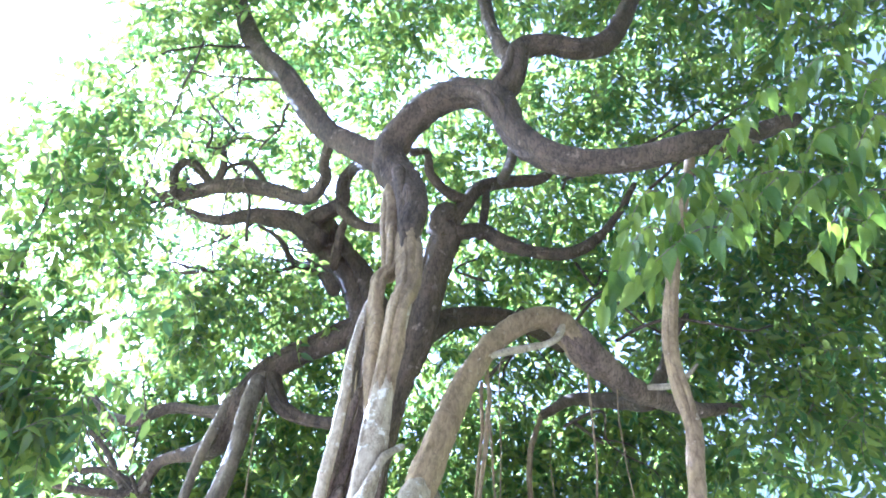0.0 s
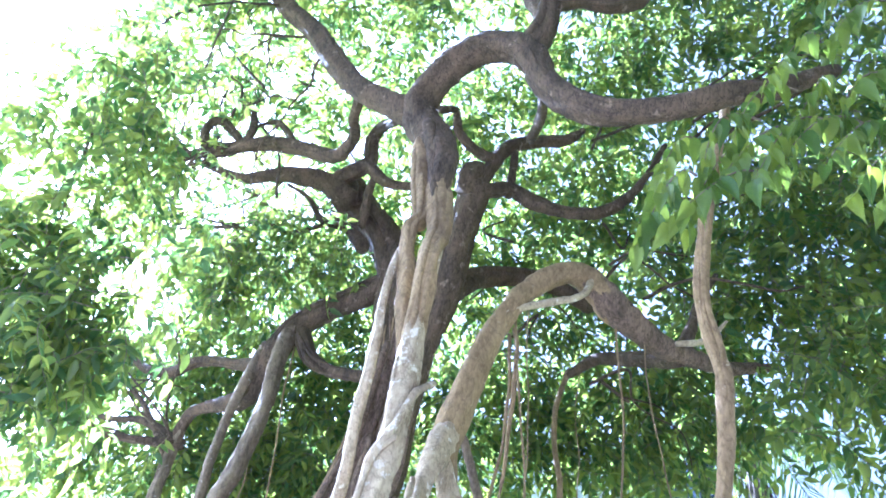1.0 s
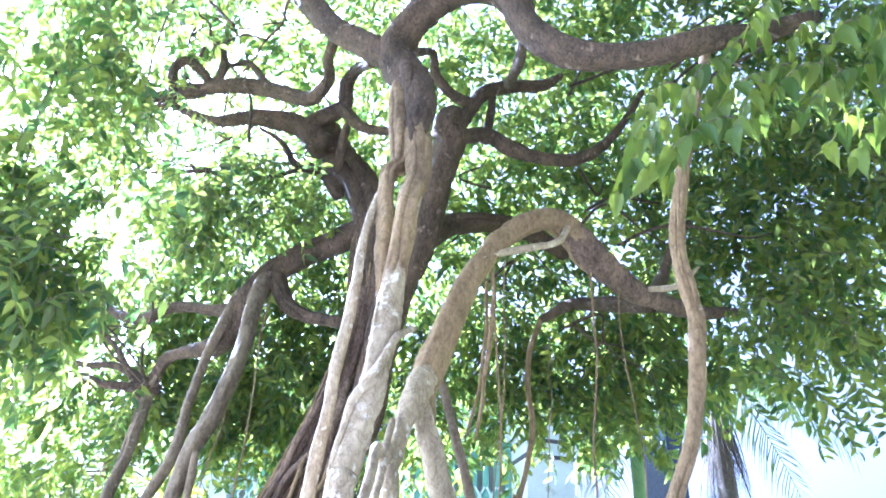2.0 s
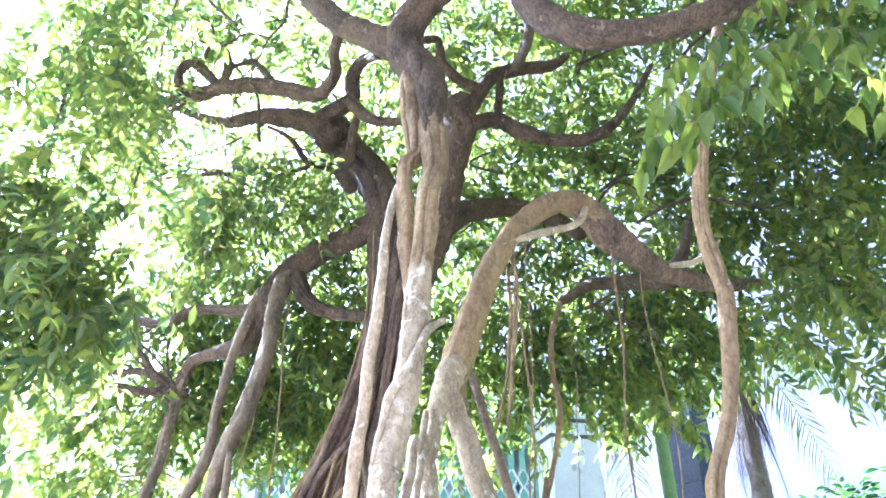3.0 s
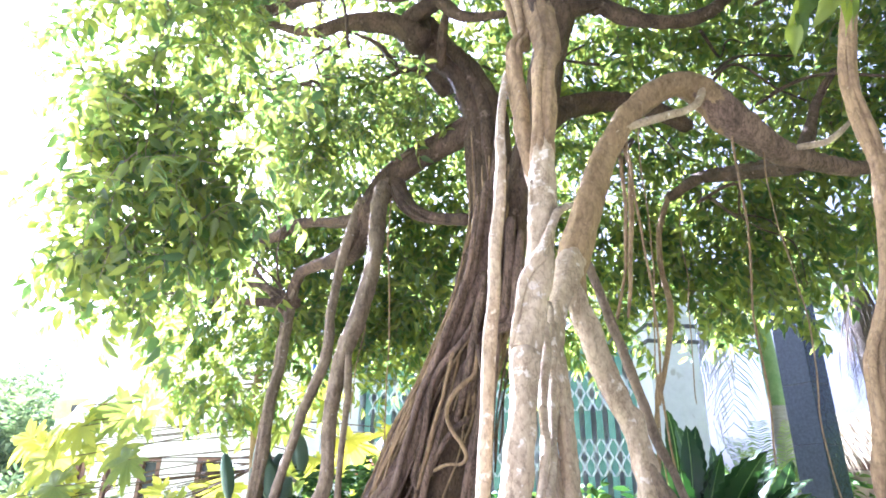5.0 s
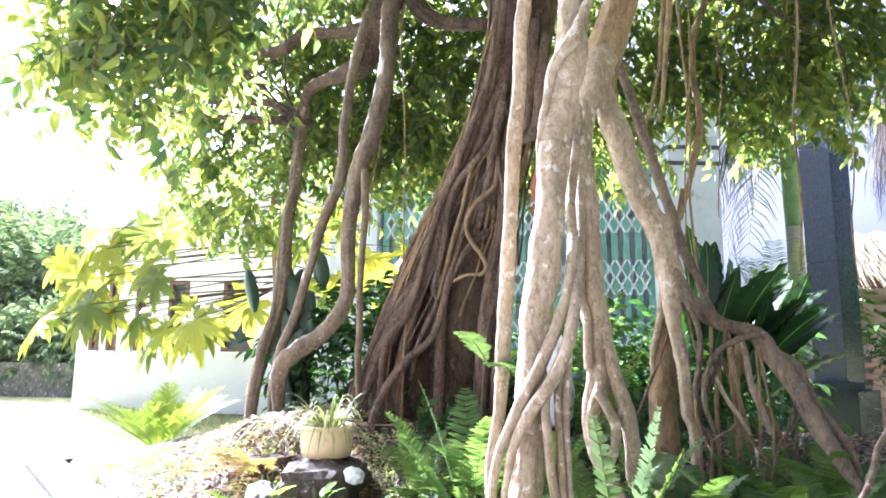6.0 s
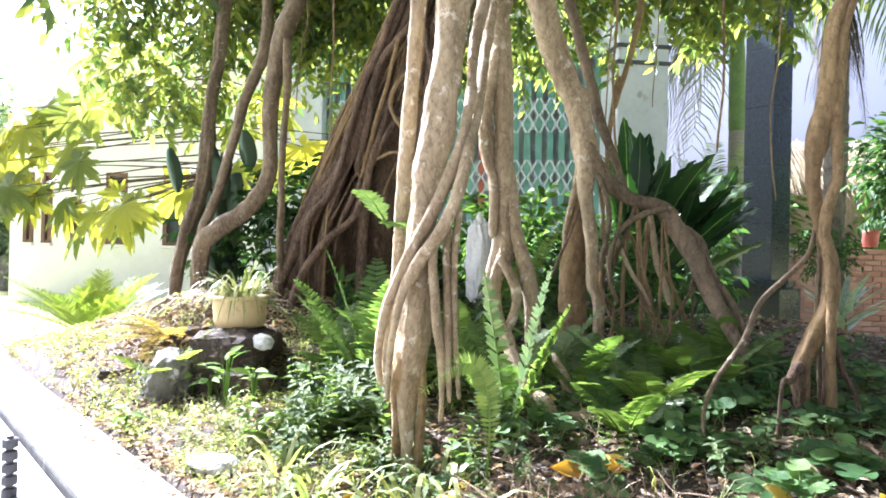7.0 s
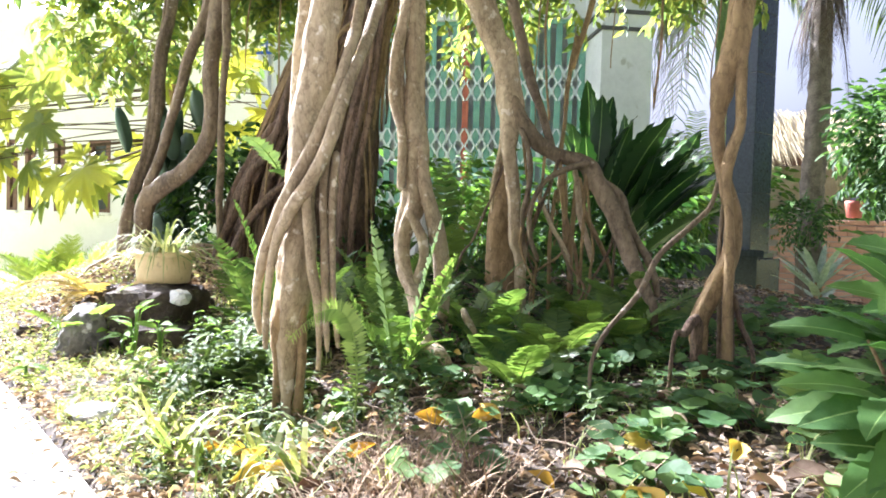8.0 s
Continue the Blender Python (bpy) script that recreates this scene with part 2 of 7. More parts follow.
def smooth_line(pts, step):
    """A Catmull-Rom line through points (x, y, z, radius), cut into even steps."""
    p = np.array(pts, float)
    p = np.vstack([2 * p[0] - p[1], p, 2 * p[-1] - p[-2]])
    out = []
    for i in range(1, len(p) - 2):
        n = max(2, int(np.linalg.norm(p[i + 1, :3] - p[i, :3]) / step))
        for s in np.linspace(0, 1, n, endpoint=False):
            a, b, c, d = p[i - 1], p[i], p[i + 1], p[i + 2]
            out.append(0.5 * (2 * b + (c - a) * s + (2 * a - 5 * b + 4 * c - d) * s * s + (3 * b - a - 3 * c + d) * s ** 3))
    out.append(p[-2])
    out = np.array(out)
    out[:, 3] = np.maximum(out[:, 3], 0.0008)
    return out


def tube(pile, pts, sides=10, step=0.03, lump=0.10, flute=0.06, seed=0, wander=0.0, rough=0.0):
    """A stem with knobbly, fluted bark round a line."""
    rng = np.random.default_rng(seed)
    line = smooth_line(pts, step)
    n = len(line)
    s = np.concatenate([[0], np.cumsum(np.linalg.norm(np.diff(line[:, :3], axis=0), axis=1))])
    if wander:
        for axis in range(3):
            for k in range(3):
                line[:, axis] += wander / (k + 1) * np.sin(s * (6 + 7 * k) + rng.uniform(0, 6.3))
    tangent = np.gradient(line[:, :3], axis=0)
    tangent /= np.linalg.norm(tangent, axis=1)[:, None] + 1e-9
    u = np.cross(tangent[0], (0.3, 1, 0.2))
    u /= np.linalg.norm(u)
    phases = rng.uniform(0, 6.3, 8)
    angle = np.linspace(0, 2 * np.pi, sides, endpoint=False)
    verts = []
    for i in range(n):
        u = u - tangent[i] * np.dot(u, tangent[i])
        u /= np.linalg.norm(u) + 1e-9
        w = np.cross(tangent[i], u)
        r0 = line[i, 3]
        wave = s[i] / (r0 * 6 + 0.02)
        r = r0 * (1 + lump * (0.5 * np.sin(wave + phases[0]) + 0.35 * np.sin(2.3 * wave + angle + phases[1]) + 0.3 * np.sin(0.9 * wave - 2 * angle + phases[2]))
                  + flute * (np.sin(3 * angle + 1.4 * s[i] + phases[3]) + 0.8 * np.sin(5 * angle - 1.1 * s[i] + phases[4]) + 0.5 * np.sin(7 * angle + 2.0 * s[i] + phases[5])))
        r = np.maximum(r, r0 * 0.35)
        if rough:
            c, a = line[i, :3], angle
            r = r * (1 + rough * np.array([noise.noise(((c[0] + math.cos(b) * r0) * k1 + s1, (c[1] + math.sin(b) * r0) * k1, c[2] * k1 * 0.35)) for b in a for k1, s1 in ((26.0, seed * 1.7),)])
                     + 0.5 * rough * np.array([noise.noise(((c[0] + math.cos(b) * r0) * 70, (c[1] + math.sin(b) * r0) * 70 + seed, c[2] * 40)) for b in a]))
        verts.append(line[i, :3] + np.outer(np.cos(angle) * r, u) + np.outer(np.sin(angle) * r, w))
    verts = np.concatenate(verts)
    faces = [(i * sides + j, i * sides + (j + 1) % sides, (i + 1) * sides + (j + 1) % sides, (i + 1) * sides + j) for i in range(n - 1) for j in range(sides)]
    faces += [tuple(range(sides))[::-1], tuple((n - 1) * sides + j for j in range(sides))]
    pile.add(verts, faces)
    return line


def scatter(name, template, poses, sizes):
    """Many copies of a small template (verts, quads or triangles of one size) joined into one mesh."""
    verts, faces = np.array(template[0], np.float32), np.array(template[1], np.int32)
    poses, sizes = np.asarray(poses, np.float32), np.asarray(sizes, np.float32)
    m, n, k = len(poses), len(verts), faces.shape[1]
    v = np.einsum("mij,nj->mni", poses[:, :3, :3], verts) * sizes[:, None, None] + poses[:, None, :3, 3]
    f = (faces[None] + (np.arange(m, dtype=np.int32) * n)[:, None, None]).reshape(-1)
    me = bpy.data.meshes.new(name)
    me.vertices.add(m * n)
    me.vertices.foreach_set("co", v.reshape(-1))
    me.loops.add(len(f))
    me.loops.foreach_set("vertex_index", f)
    me.polygons.add(len(f) // k)
    me.polygons.foreach_set("loop_start", np.arange(0, len(f), k, dtype=np.int32))
    me.polygons.foreach_set("loop_total", np.full(len(f) // k, k, np.int32))
    me.update(calc_edges=True)
    return me


def turned(place, along, up=(0, 0, 1), spin=0.0):
    """A pose at place whose x axis runs along, turned by spin about it."""
    x = Vector(along).normalized()
    z = Vector(up) - x * x.dot(Vector(up))
    z = z.normalized() if z.length > 1e-4 else x.orthogonal().normalized()
    m = Matrix((x, z.cross(x), z)).transposed()
    return Matrix.Translation(place) @ m.to_4x4() @ Matrix.Rotation(spin, 4, "X")


def leaf_template(width=0.4, droop=0.25, fold=0.12, rows=4, tip=1.6, shape=0.42):
    """A pointed leaf of length 1 along x, folded at its midrib."""
    v, f = [(0, 0, 0)], []
    for i in range(1, rows + 1):
        s = i / (rows + 1)
        w = width / 2 * (s / shape if s < shape else 1) ** 0.6 * (1 if s < shape else (1 - ((s - shape) / (1 - shape)) ** tip))
        z = -droop * s * s
        v += [(s, -w, z + fold * w * 2), (s, 0, z), (s, w, z + fold * w * 2)]
    v.append((1, 0, -droop))
    last = len(v) - 1
    f += [(0, 1, 2, 2), (0, 2, 3, 3)]
    for i in range(rows - 1):
        a = 1 + 3 * i
        f += [(a, a + 3, a + 4, a + 1), (a + 1, a + 4, a + 5, a + 2)]
    a = last - 3
    f += [(a, last, a + 1, a + 1), (a + 1, last, a + 2, a + 2)]
    return v, f


def clean(template):
    return template[0], [tuple(dict.fromkeys(f)) for f in template[1]]


def soil_height(x, y):
    """The planted bed: a low mound that rises to the trunk and falls away behind it."""
    v = 0.637 * x + 0.77 * y + 0.26
    h = 0.455 + 0.09 * min(max(v, 0), 3.2)
    h += 0.20 * math.exp(-((x + 1.6) ** 2 + (y - 1.95) ** 2) / 0.55) + 0.18 * math.exp(-((x + 0.8) ** 2 + (y - 2.5) ** 2) / 0.8)
    h -= 0.62 * max(0.0, min(1.0, (v - 3.0) / 2.5))
    h -= 0.35 * max(0.0, min(1.0, (x - 1.5) / 2.0)) * max(0.0, min(1.0, (y - 0.9) / 1.5))
    if v < 0.25:
        h = max(h, 0.462)
    h -= 0.04 * math.exp(-((x + 0.13) ** 2 + (y - 0.27) ** 2) / 0.03)
    return h + 0.03 * max(0.0, min(1.0, v * 4)) * noise.noise((x * 2.3, y * 2.3, 0)) + 0.012 * noise.noise((x * 9, y * 9, 3))


# ---- ground, kerb and bed ----
def grid(xs, ys, height):
    v = [(x, y, height(x, y)) for y in ys for x in xs]
    n = len(xs)
    f = [(j * n + i, j * n + i + 1, (j + 1) * n + i + 1, (j + 1) * n + i) for j in range(len(ys) - 1) for i in range(n - 1)]
    return v, f


def ground_height(x, y):
    """The lawn lies a step under the kerb and falls gently away from it."""
    far = max(0.0, min(1.0, (math.hypot(x, y) - 2.5) / 5.5))
    return 0.33 * (1 - far * far * (3 - 2 * far)) - 0.02 + 0.03 * noise.noise((x * 0.4, y * 0.4, 0)) * far


spread = [-400, -150, -60, -30] + [i * 0.5 for i in range(-40, 41)] + [30, 60, 150, 400]
ground = part("ground", mesh_of("ground", *grid(spread, spread, ground_height), smooth=True), LAWN)
tagged(ground, "sunlit lawn of short yellow-green grass round the bed", "ground", kind="structure")

# The kerb runs along direction K; N points into the bed.
K, N = Vector((0.77, -0.637, 0)), Vector((0.637, 0.77, 0))


def bed(u, v, z=0.0):
    p = K * u + N * (v - 0.26)
    return Vector((p.x, p.y, z))


us, vs = [i * 0.07 - 4.0 for i in range(130)], [i * 0.07 - 0.03 for i in range(100)]
sv, sf = [], []
for v in vs:
    for u in us:
        p = bed(u, v)
        sv.append((p.x, p.y, soil_height(p.x, p.y) if v > 0 else 0.40))
sf = [(j * 130 + i, j * 130 + i + 1, (j + 1) * 130 + i + 1, (j + 1) * 130 + i) for j in range(99) for i in range(129)]
tagged(part("planting_bed", mesh_of("planting_bed", sv, sf, True), SOIL), "dark leaf-strewn soil of a raised planting bed", "soil", kind="structure")


def kerb(name, a, b, width, top, label):
    d = (Vector(b) - Vector(a))
    m = Matrix.Translation((Vector(a) + Vector(b)) / 2 + Vector((0, 0, top / 2 - 0.05))) @ Matrix.Rotation(math.atan2(d.y, d.x), 4, "Z")
    me = bevelled(name, Pile().box(m, d.length, width, top + 0.1), 0.012)
    me.materials.append(CONCRETE)
    # shade on the upright faces is put in by this darker concrete
    me.materials.append(SHADE_DARK)
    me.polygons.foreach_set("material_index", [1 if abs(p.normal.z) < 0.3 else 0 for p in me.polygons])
    ob = part(name, me, CONCRETE)
    return tagged(ob, label, "kerb", kind="structure")


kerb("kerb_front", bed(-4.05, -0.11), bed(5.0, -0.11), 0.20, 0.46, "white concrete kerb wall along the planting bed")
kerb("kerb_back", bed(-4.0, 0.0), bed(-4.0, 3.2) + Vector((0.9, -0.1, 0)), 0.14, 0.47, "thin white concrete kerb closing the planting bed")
slab = Pile()
slab.box(Matrix.Translation(bed(0.5, -1.72, 0.385)) @ Matrix.Rotation(math.atan2(K.y, K.x), 4, "Z"), 9.2, 3.0, 0.1)
tagged(part("pavement", slab.mesh("pavement"), CONCRETE), "sun-bleached concrete pavement outside the kerb", "pavement", kind="structure")

# ---- the fig tree ----
tree = thing("banyan_fig_tree", (-0.6, 2.2, soil_height(-0.6, 2.2)), "spreading banyan fig tree with braided pale aerial roots and drooping leaves", "tree")
count = 0


def stem(name, tone, pts, rooted=True, plaits=True):
    """A bough, trunk or root of the fig tree; pts: x, y, z, radius."""
    global count
    count += 1
    big = max(p[3] for p in pts)
    pts = list(pts)
    for end in (0, -1):
        # low ends go down into the soil
        x, y, z, r = pts[end]
        low = soil_height(x, y) - 0.06
        if rooted and z < 1.2 and z > low + 0.03:
            x0, y0 = pts[1 if end == 0 else -2][:2]
            foot = (x + 0.25 * (x - x0), y + 0.25 * (y - y0), low, r * 1.1)
            pts = [foot] + pts if end == 0 else pts + [foot]
    for end in (0, -1):
        # ends that meet other wood run out to a blunt point inside it
        p, q = np.array(pts[end]), np.array(pts[1 if end == 0 else -2])
        if p[2] > soil_height(p[0], p[1]) + 0.1:
            d = p[:3] - q[:3]
            d = d / (np.linalg.norm(d) + 1e-6)
            tips = [(*(p[:3] + d * p[3] * 0.9), p[3] * 0.62), (*(p[:3] + d * p[3] * 1.35), p[3] * 0.12)]
            pts = tips[::-1] + pts if end == 0 else pts + tips
    pile = Pile()
    sides = 26 if big > 0.045 else 16 if big > 0.02 else 8
    flute = 0.085 if name == "trunk" else 0.05 if big > 0.03 else 0.03
    tube(pile, pts, sides, max(0.012, min(0.05, big * 0.3)), 0.10, flute, count, 0.004, (0.2 if tone == "pale" else 0.15) if big > 0.012 else 0.0)
    if big > 0.03 and plaits:
        plait(name, tone, smooth_line(pts, 0.05), count)
    return part(name, pile.mesh(name, True), BARK[tone], tree)


def plait(name, tone, line, seed):
    """Thinner roots that grow slanting along a stem, half sunk in it."""
    rng = random.Random(seed)
    n = len(line)
    slim = tone == "pale"
    for k in range(2 if slim else 4):
        a = int(n * rng.uniform(0.0, 0.45))
        b = min(n - 1, a + int(n * rng.uniform(0.35, 0.75)))
        if b - a < 5:
            continue
        turn, twist = rng.uniform(-2.9, -0.2), rng.uniform(-2.2, 2.2)
        size = rng.uniform(0.14, 0.24) if slim else rng.uniform(0.26, 0.44)
        pts = []
        for i in range(a, b, max(1, (b - a) // 9)):
            s = (i - a) / (b - a)
            t = line[min(i + 1, n - 1), :3] - line[max(i - 1, 0), :3]
            t /= np.linalg.norm(t)
            u = np.cross(t, (0.0, 1.0, 0.0))
            u /= np.linalg.norm(u) + 1e-6
            w = np.cross(u, t)
            r = line[i, 3]
            end = min(1.0, 5 * s, 5 * (1 - s))
            c = turn + twist * (s - 0.5)
            q = line[i, :3] + (u * math.cos(c) + w * math.sin(c)) * r * (0.5 + 0.28 * end)
            pts.append((*q, r * size * (0.55 + 0.45 * end)))
        pile = Pile()
        big = max(p[3] for p in pts)
        tube(pile, pts, 10, max(0.012, big * 0.7), 0.12, 0.05, seed * 10 + k, 0.003, 0.1)
        part("root_strand" if name == "aerial_root" else "bark_ridge", pile.mesh("root_strand", True), BARK[tone], tree)


# front
stem('aerial_root', 'pale', [(-0.151,0.390,0.520,0.0120),(-0.150,0.395,0.570,0.0165),(-0.151,0.400,0.620,0.0225),(-0.152,0.400,0.686,0.0310),(-0.147,0.400,0.748,0.0390),(-0.138,0.400,0.814,0.0442),(-0.135,0.400,0.887,0.0457),(-0.131,0.400,0.961,0.0414),(-0.136,0.400,1.034,0.0385),(-0.131,0.400,1.108,0.0401),(-0.124,0.400,1.183,0.0401),(-0.113,0.400,1.257,0.0417),(-0.101,0.400,1.332,0.0432),(-0.088,0.400,1.407,0.0432),(-0.077,0.400,1.482,0.0418),(-0.066,0.400,1.557,0.0403),(-0.063,0.410,1.636,0.0406),(-0.056,0.410,1.712,0.0407),(-0.057,0.430,1.715,0.0475),(-0.043,0.450,1.823,0.0471),(-0.027,0.480,1.940,0.0469),(-0.012,0.500,2.041,0.0445),(0.001,0.530,2.172,0.0460),(0.009,0.560,2.317,0.0476),(0.015,0.580,2.475,0.0400),(0.026,0.612,2.66,0.0260),(0.030,0.640,2.78,0.0120)], True, False)
stem('root_strand', 'pale', [(0.001,0.950,2.017,0.0128),(0.003,0.840,1.876,0.0160),(-0.005,0.720,1.888,0.0176),(-0.005,0.620,1.748,0.0184),(-0.013,0.520,1.587,0.0158),(-0.015,0.420,1.440,0.0150),(-0.026,0.370,1.335,0.0145),(-0.045,0.345,1.260,0.0157),(-0.067,0.335,1.194,0.0171),(-0.091,0.330,1.137,0.0170),(-0.115,0.325,1.091,0.0170),(-0.144,0.330,1.039,0.0171),(-0.169,0.335,0.988,0.0157),(-0.192,0.345,0.941,0.0144),(-0.207,0.355,0.889,0.0131),(-0.217,0.365,0.822,0.0117),(-0.222,0.375,0.762,0.0102),(-0.217,0.380,0.714,0.0059)], False, False)
stem('root_strand', 'pale', [(0.021,1.080,2.081,0.0135),(0.015,0.950,1.906,0.0167),(0.010,0.860,1.940,0.0188),(0.010,0.760,1.793,0.0179),(0.009,0.620,1.612,0.0166),(0.003,0.480,1.451,0.0154),(-0.003,0.380,1.344,0.0160),(-0.011,0.335,1.266,0.0170),(-0.027,0.320,1.194,0.0182),(-0.051,0.315,1.137,0.0182),(-0.077,0.310,1.088,0.0182),(-0.102,0.310,1.048,0.0182),(-0.128,0.315,1.006,0.0169),(-0.149,0.320,0.963,0.0141),(-0.165,0.330,0.915,0.0114),(-0.175,0.335,0.864,0.0100),(-0.185,0.345,0.806,0.0086),(-0.190,0.350,0.748,0.0086),(-0.195,0.360,0.674,0.0058)], False, False)
stem('root_strand', 'pale', [(-0.079,0.325,1.081,0.0127),(-0.084,0.325,1.024,0.0127),(-0.079,0.330,0.954,0.0127),(-0.076,0.335,0.883,0.0127),(-0.070,0.345,0.826,0.0127),(-0.069,0.355,0.769,0.0114),(-0.066,0.365,0.696,0.0086),(-0.064,0.370,0.625,0.0071)], False, False)
stem('root_strand', 'pale', [(-0.036,0.340,1.167,0.0099),(-0.047,0.350,1.103,0.0100),(-0.055,0.355,1.031,0.0100),(-0.055,0.360,0.952,0.0100),(-0.051,0.365,0.867,0.0114),(-0.046,0.370,0.781,0.0100),(-0.044,0.375,0.682,0.0057)], False, False)
stem('root_strand', 'pale', [(-0.026,0.360,1.160,0.0086),(-0.029,0.365,1.096,0.0101),(-0.030,0.370,1.010,0.0101),(-0.030,0.375,0.923,0.0101),(-0.028,0.380,0.837,0.0086),(-0.024,0.385,0.766,0.0072),(-0.020,0.390,0.680,0.0058)], False, False)
stem('root_strand', 'pale', [(0.017,0.440,2.034,0.0121),(-0.031,0.430,1.986,0.0137),(-0.060,0.425,1.923,0.0135),(-0.078,0.420,1.833,0.0117),(-0.090,0.415,1.747,0.0098),(-0.100,0.410,1.646,0.0064)], False, False)
stem('root_strand', 'pale', [(0.097,0.620,2.291,0.0116),(0.058,0.500,2.214,0.0164),(0.024,0.450,2.104,0.0175),(-0.013,0.440,2.026,0.0173),(-0.049,0.430,1.960,0.0154),(-0.068,0.425,1.887,0.0118),(-0.081,0.420,1.782,0.0066)], False, False)
stem('aerial_root', 'pale', [(0.225,0.660,0.592,0.0145),(0.180,0.680,0.632,0.0213),(0.162,0.720,0.614,0.0218),(0.112,0.780,0.691,0.0226),(0.069,0.860,0.771,0.0236),(0.031,0.900,0.837,0.0242),(0.020,0.920,0.908,0.0244),(0.028,0.920,0.974,0.0301),(0.055,0.930,1.059,0.0416),(0.053,0.940,1.154,0.0438),(0.054,0.950,1.250,0.0402),(0.044,0.960,1.367,0.0367),(0.039,0.970,1.505,0.0331),(0.025,0.980,1.605,0.0373),(0.009,1.000,1.750,0.0417),(0.003,1.060,1.912,0.0409),(0.010,1.120,1.930,0.0380),(0.026,1.180,2.089,0.0430),(0.062,1.250,2.237,0.0560),(0.095,1.320,2.354,0.0640)], True, False)
stem('root_strand', 'pale', [(0.011,0.950,1.737,0.0175),(-0.011,0.930,1.595,0.0192),(-0.022,0.920,1.458,0.0210),(-0.015,0.920,1.362,0.0172),(0.009,0.910,1.294,0.0170),(0.018,0.905,1.209,0.0169),(0.020,0.900,1.115,0.0150)], False, False)
stem('root_strand', 'pale', [(0.061,0.930,1.306,0.0152),(0.081,0.910,1.191,0.0206),(0.097,0.905,1.098,0.0242),(0.123,0.910,1.006,0.0279),(0.146,0.920,0.914,0.0260),(0.158,0.930,0.821,0.0242),(0.164,0.950,0.707,0.0206)], False, False)
stem('root_strand', 'pale', [(0.041,0.890,1.032,0.0167),(0.069,0.885,0.987,0.0166),(0.092,0.885,0.942,0.0166),(0.096,0.890,0.887,0.0147),(0.082,0.890,0.831,0.0147),(0.065,0.880,0.795,0.0128)], False, False)
stem('root_strand', 'pale', [(-0.002,1.100,2.089,0.0136),(-0.012,1.050,1.912,0.0152),(-0.014,1.000,1.727,0.0146),(-0.012,0.960,1.558,0.0140),(0.000,0.940,1.402,0.0136),(0.013,0.920,1.273,0.0113)], False, False)
stem('aerial_root', 'tan', [(0.006,0.548,2.26,0.020),(0.013,0.578,2.44,0.041),(0.026,0.612,2.66,0.0435),(0.034,0.66,2.9,0.044),(0.053,0.78,3.118,0.0532),(0.015,0.9,3.444,0.0601),(0.006,1.0,3.774,0.0457)])
stem('bough', 'dark', [(0.053,0.78,3.118,0.0266),(0.015,0.9,3.444,0.0581),(0.006,1.0,3.774,0.0814),(-0.066,1.08,4.015,0.0968),(-0.167,1.12,4.19,0.1039)])
stem('root_strand', 'pale', [(-0.027,0.5,2.127,0.0094),(-0.017,0.53,2.334,0.0099),(-0.01,0.6,2.488,0.0104),(0.044,0.68,2.735,0.01),(0.07,0.74,2.996,0.0094),(0.086,0.8,3.222,0.0086)], False)
stem('aerial_root', 'tan', [(-0.013,0.62,2.347,0.0164),(-0.033,0.64,2.489,0.0275),(-0.065,0.72,2.772,0.0341),(-0.084,0.8,3.148,0.0369),(-0.049,0.84,3.227,0.0399),(-0.089,0.95,3.594,0.0468),(-0.123,1.06,3.91,0.0538)])
stem('aerial_root', 'pale', [(-0.115,0.86,3.112,0.0105),(-0.129,0.74,2.901,0.0164),(-0.145,0.66,2.483,0.0215),(-0.165,0.62,2.141,0.0221),(-0.181,0.6,1.806,0.0226),(-0.202,0.58,1.509,0.0231),(-0.211,0.58,1.39,0.0232),(-0.224,0.6,1.208,0.0217),(-0.238,0.62,1.04,0.0202),(-0.255,0.64,0.904,0.0187),(-0.267,0.66,0.783,0.0171)])
stem('root_strand', 'pale', [(0.225,0.95,0.713,0.013),(0.264,0.9,0.648,0.02),(0.295,0.86,0.584,0.0142)], False)
# top
stem('bough', 'dark', [(-0.165,1.12,4.167,0.1002),(-0.178,1.1,4.327,0.0989),(-0.051,1.02,4.473,0.0959),(0.143,0.94,4.599,0.0959),(0.332,0.88,4.559,0.0973),(0.479,0.82,4.385,0.0933),(0.536,0.76,4.129,0.076),(0.669,0.68,3.859,0.071),(0.811,0.64,3.739,0.0631),(0.995,0.62,3.722,0.0569),(1.207,0.6,3.742,0.0567),(1.406,0.6,3.818,0.06),(1.611,0.62,3.878,0.0497),(1.965,0.7,4.091,0.0378)])
stem('bough', 'dark', [(0.463,0.82,4.385,0.0804),(0.549,0.82,4.637,0.0735),(0.589,0.84,4.881,0.0731),(0.752,0.86,4.992,0.0638),(1.002,0.9,4.995,0.064),(1.207,0.95,5.199,0.0627),(1.374,1.0,5.594,0.0587),(1.651,1.1,6.31,0.052)])
stem('branch', 'dark', [(0.553,0.84,4.798,0.0619),(0.471,0.9,5.115,0.0474),(0.397,1.0,5.59,0.0436),(0.353,1.1,6.2,0.0391)])
stem('bough', 'dark', [(-0.224,1.12,4.252,0.0846),(-0.381,1.15,4.381,0.0801),(-0.592,1.2,4.559,0.076),(-0.799,1.25,4.853,0.0763),(-1.047,1.3,5.283,0.0735),(-1.386,1.4,5.766,0.0707),(-1.68,1.5,6.429,0.063),(-1.974,1.6,7.345,0.0486)])
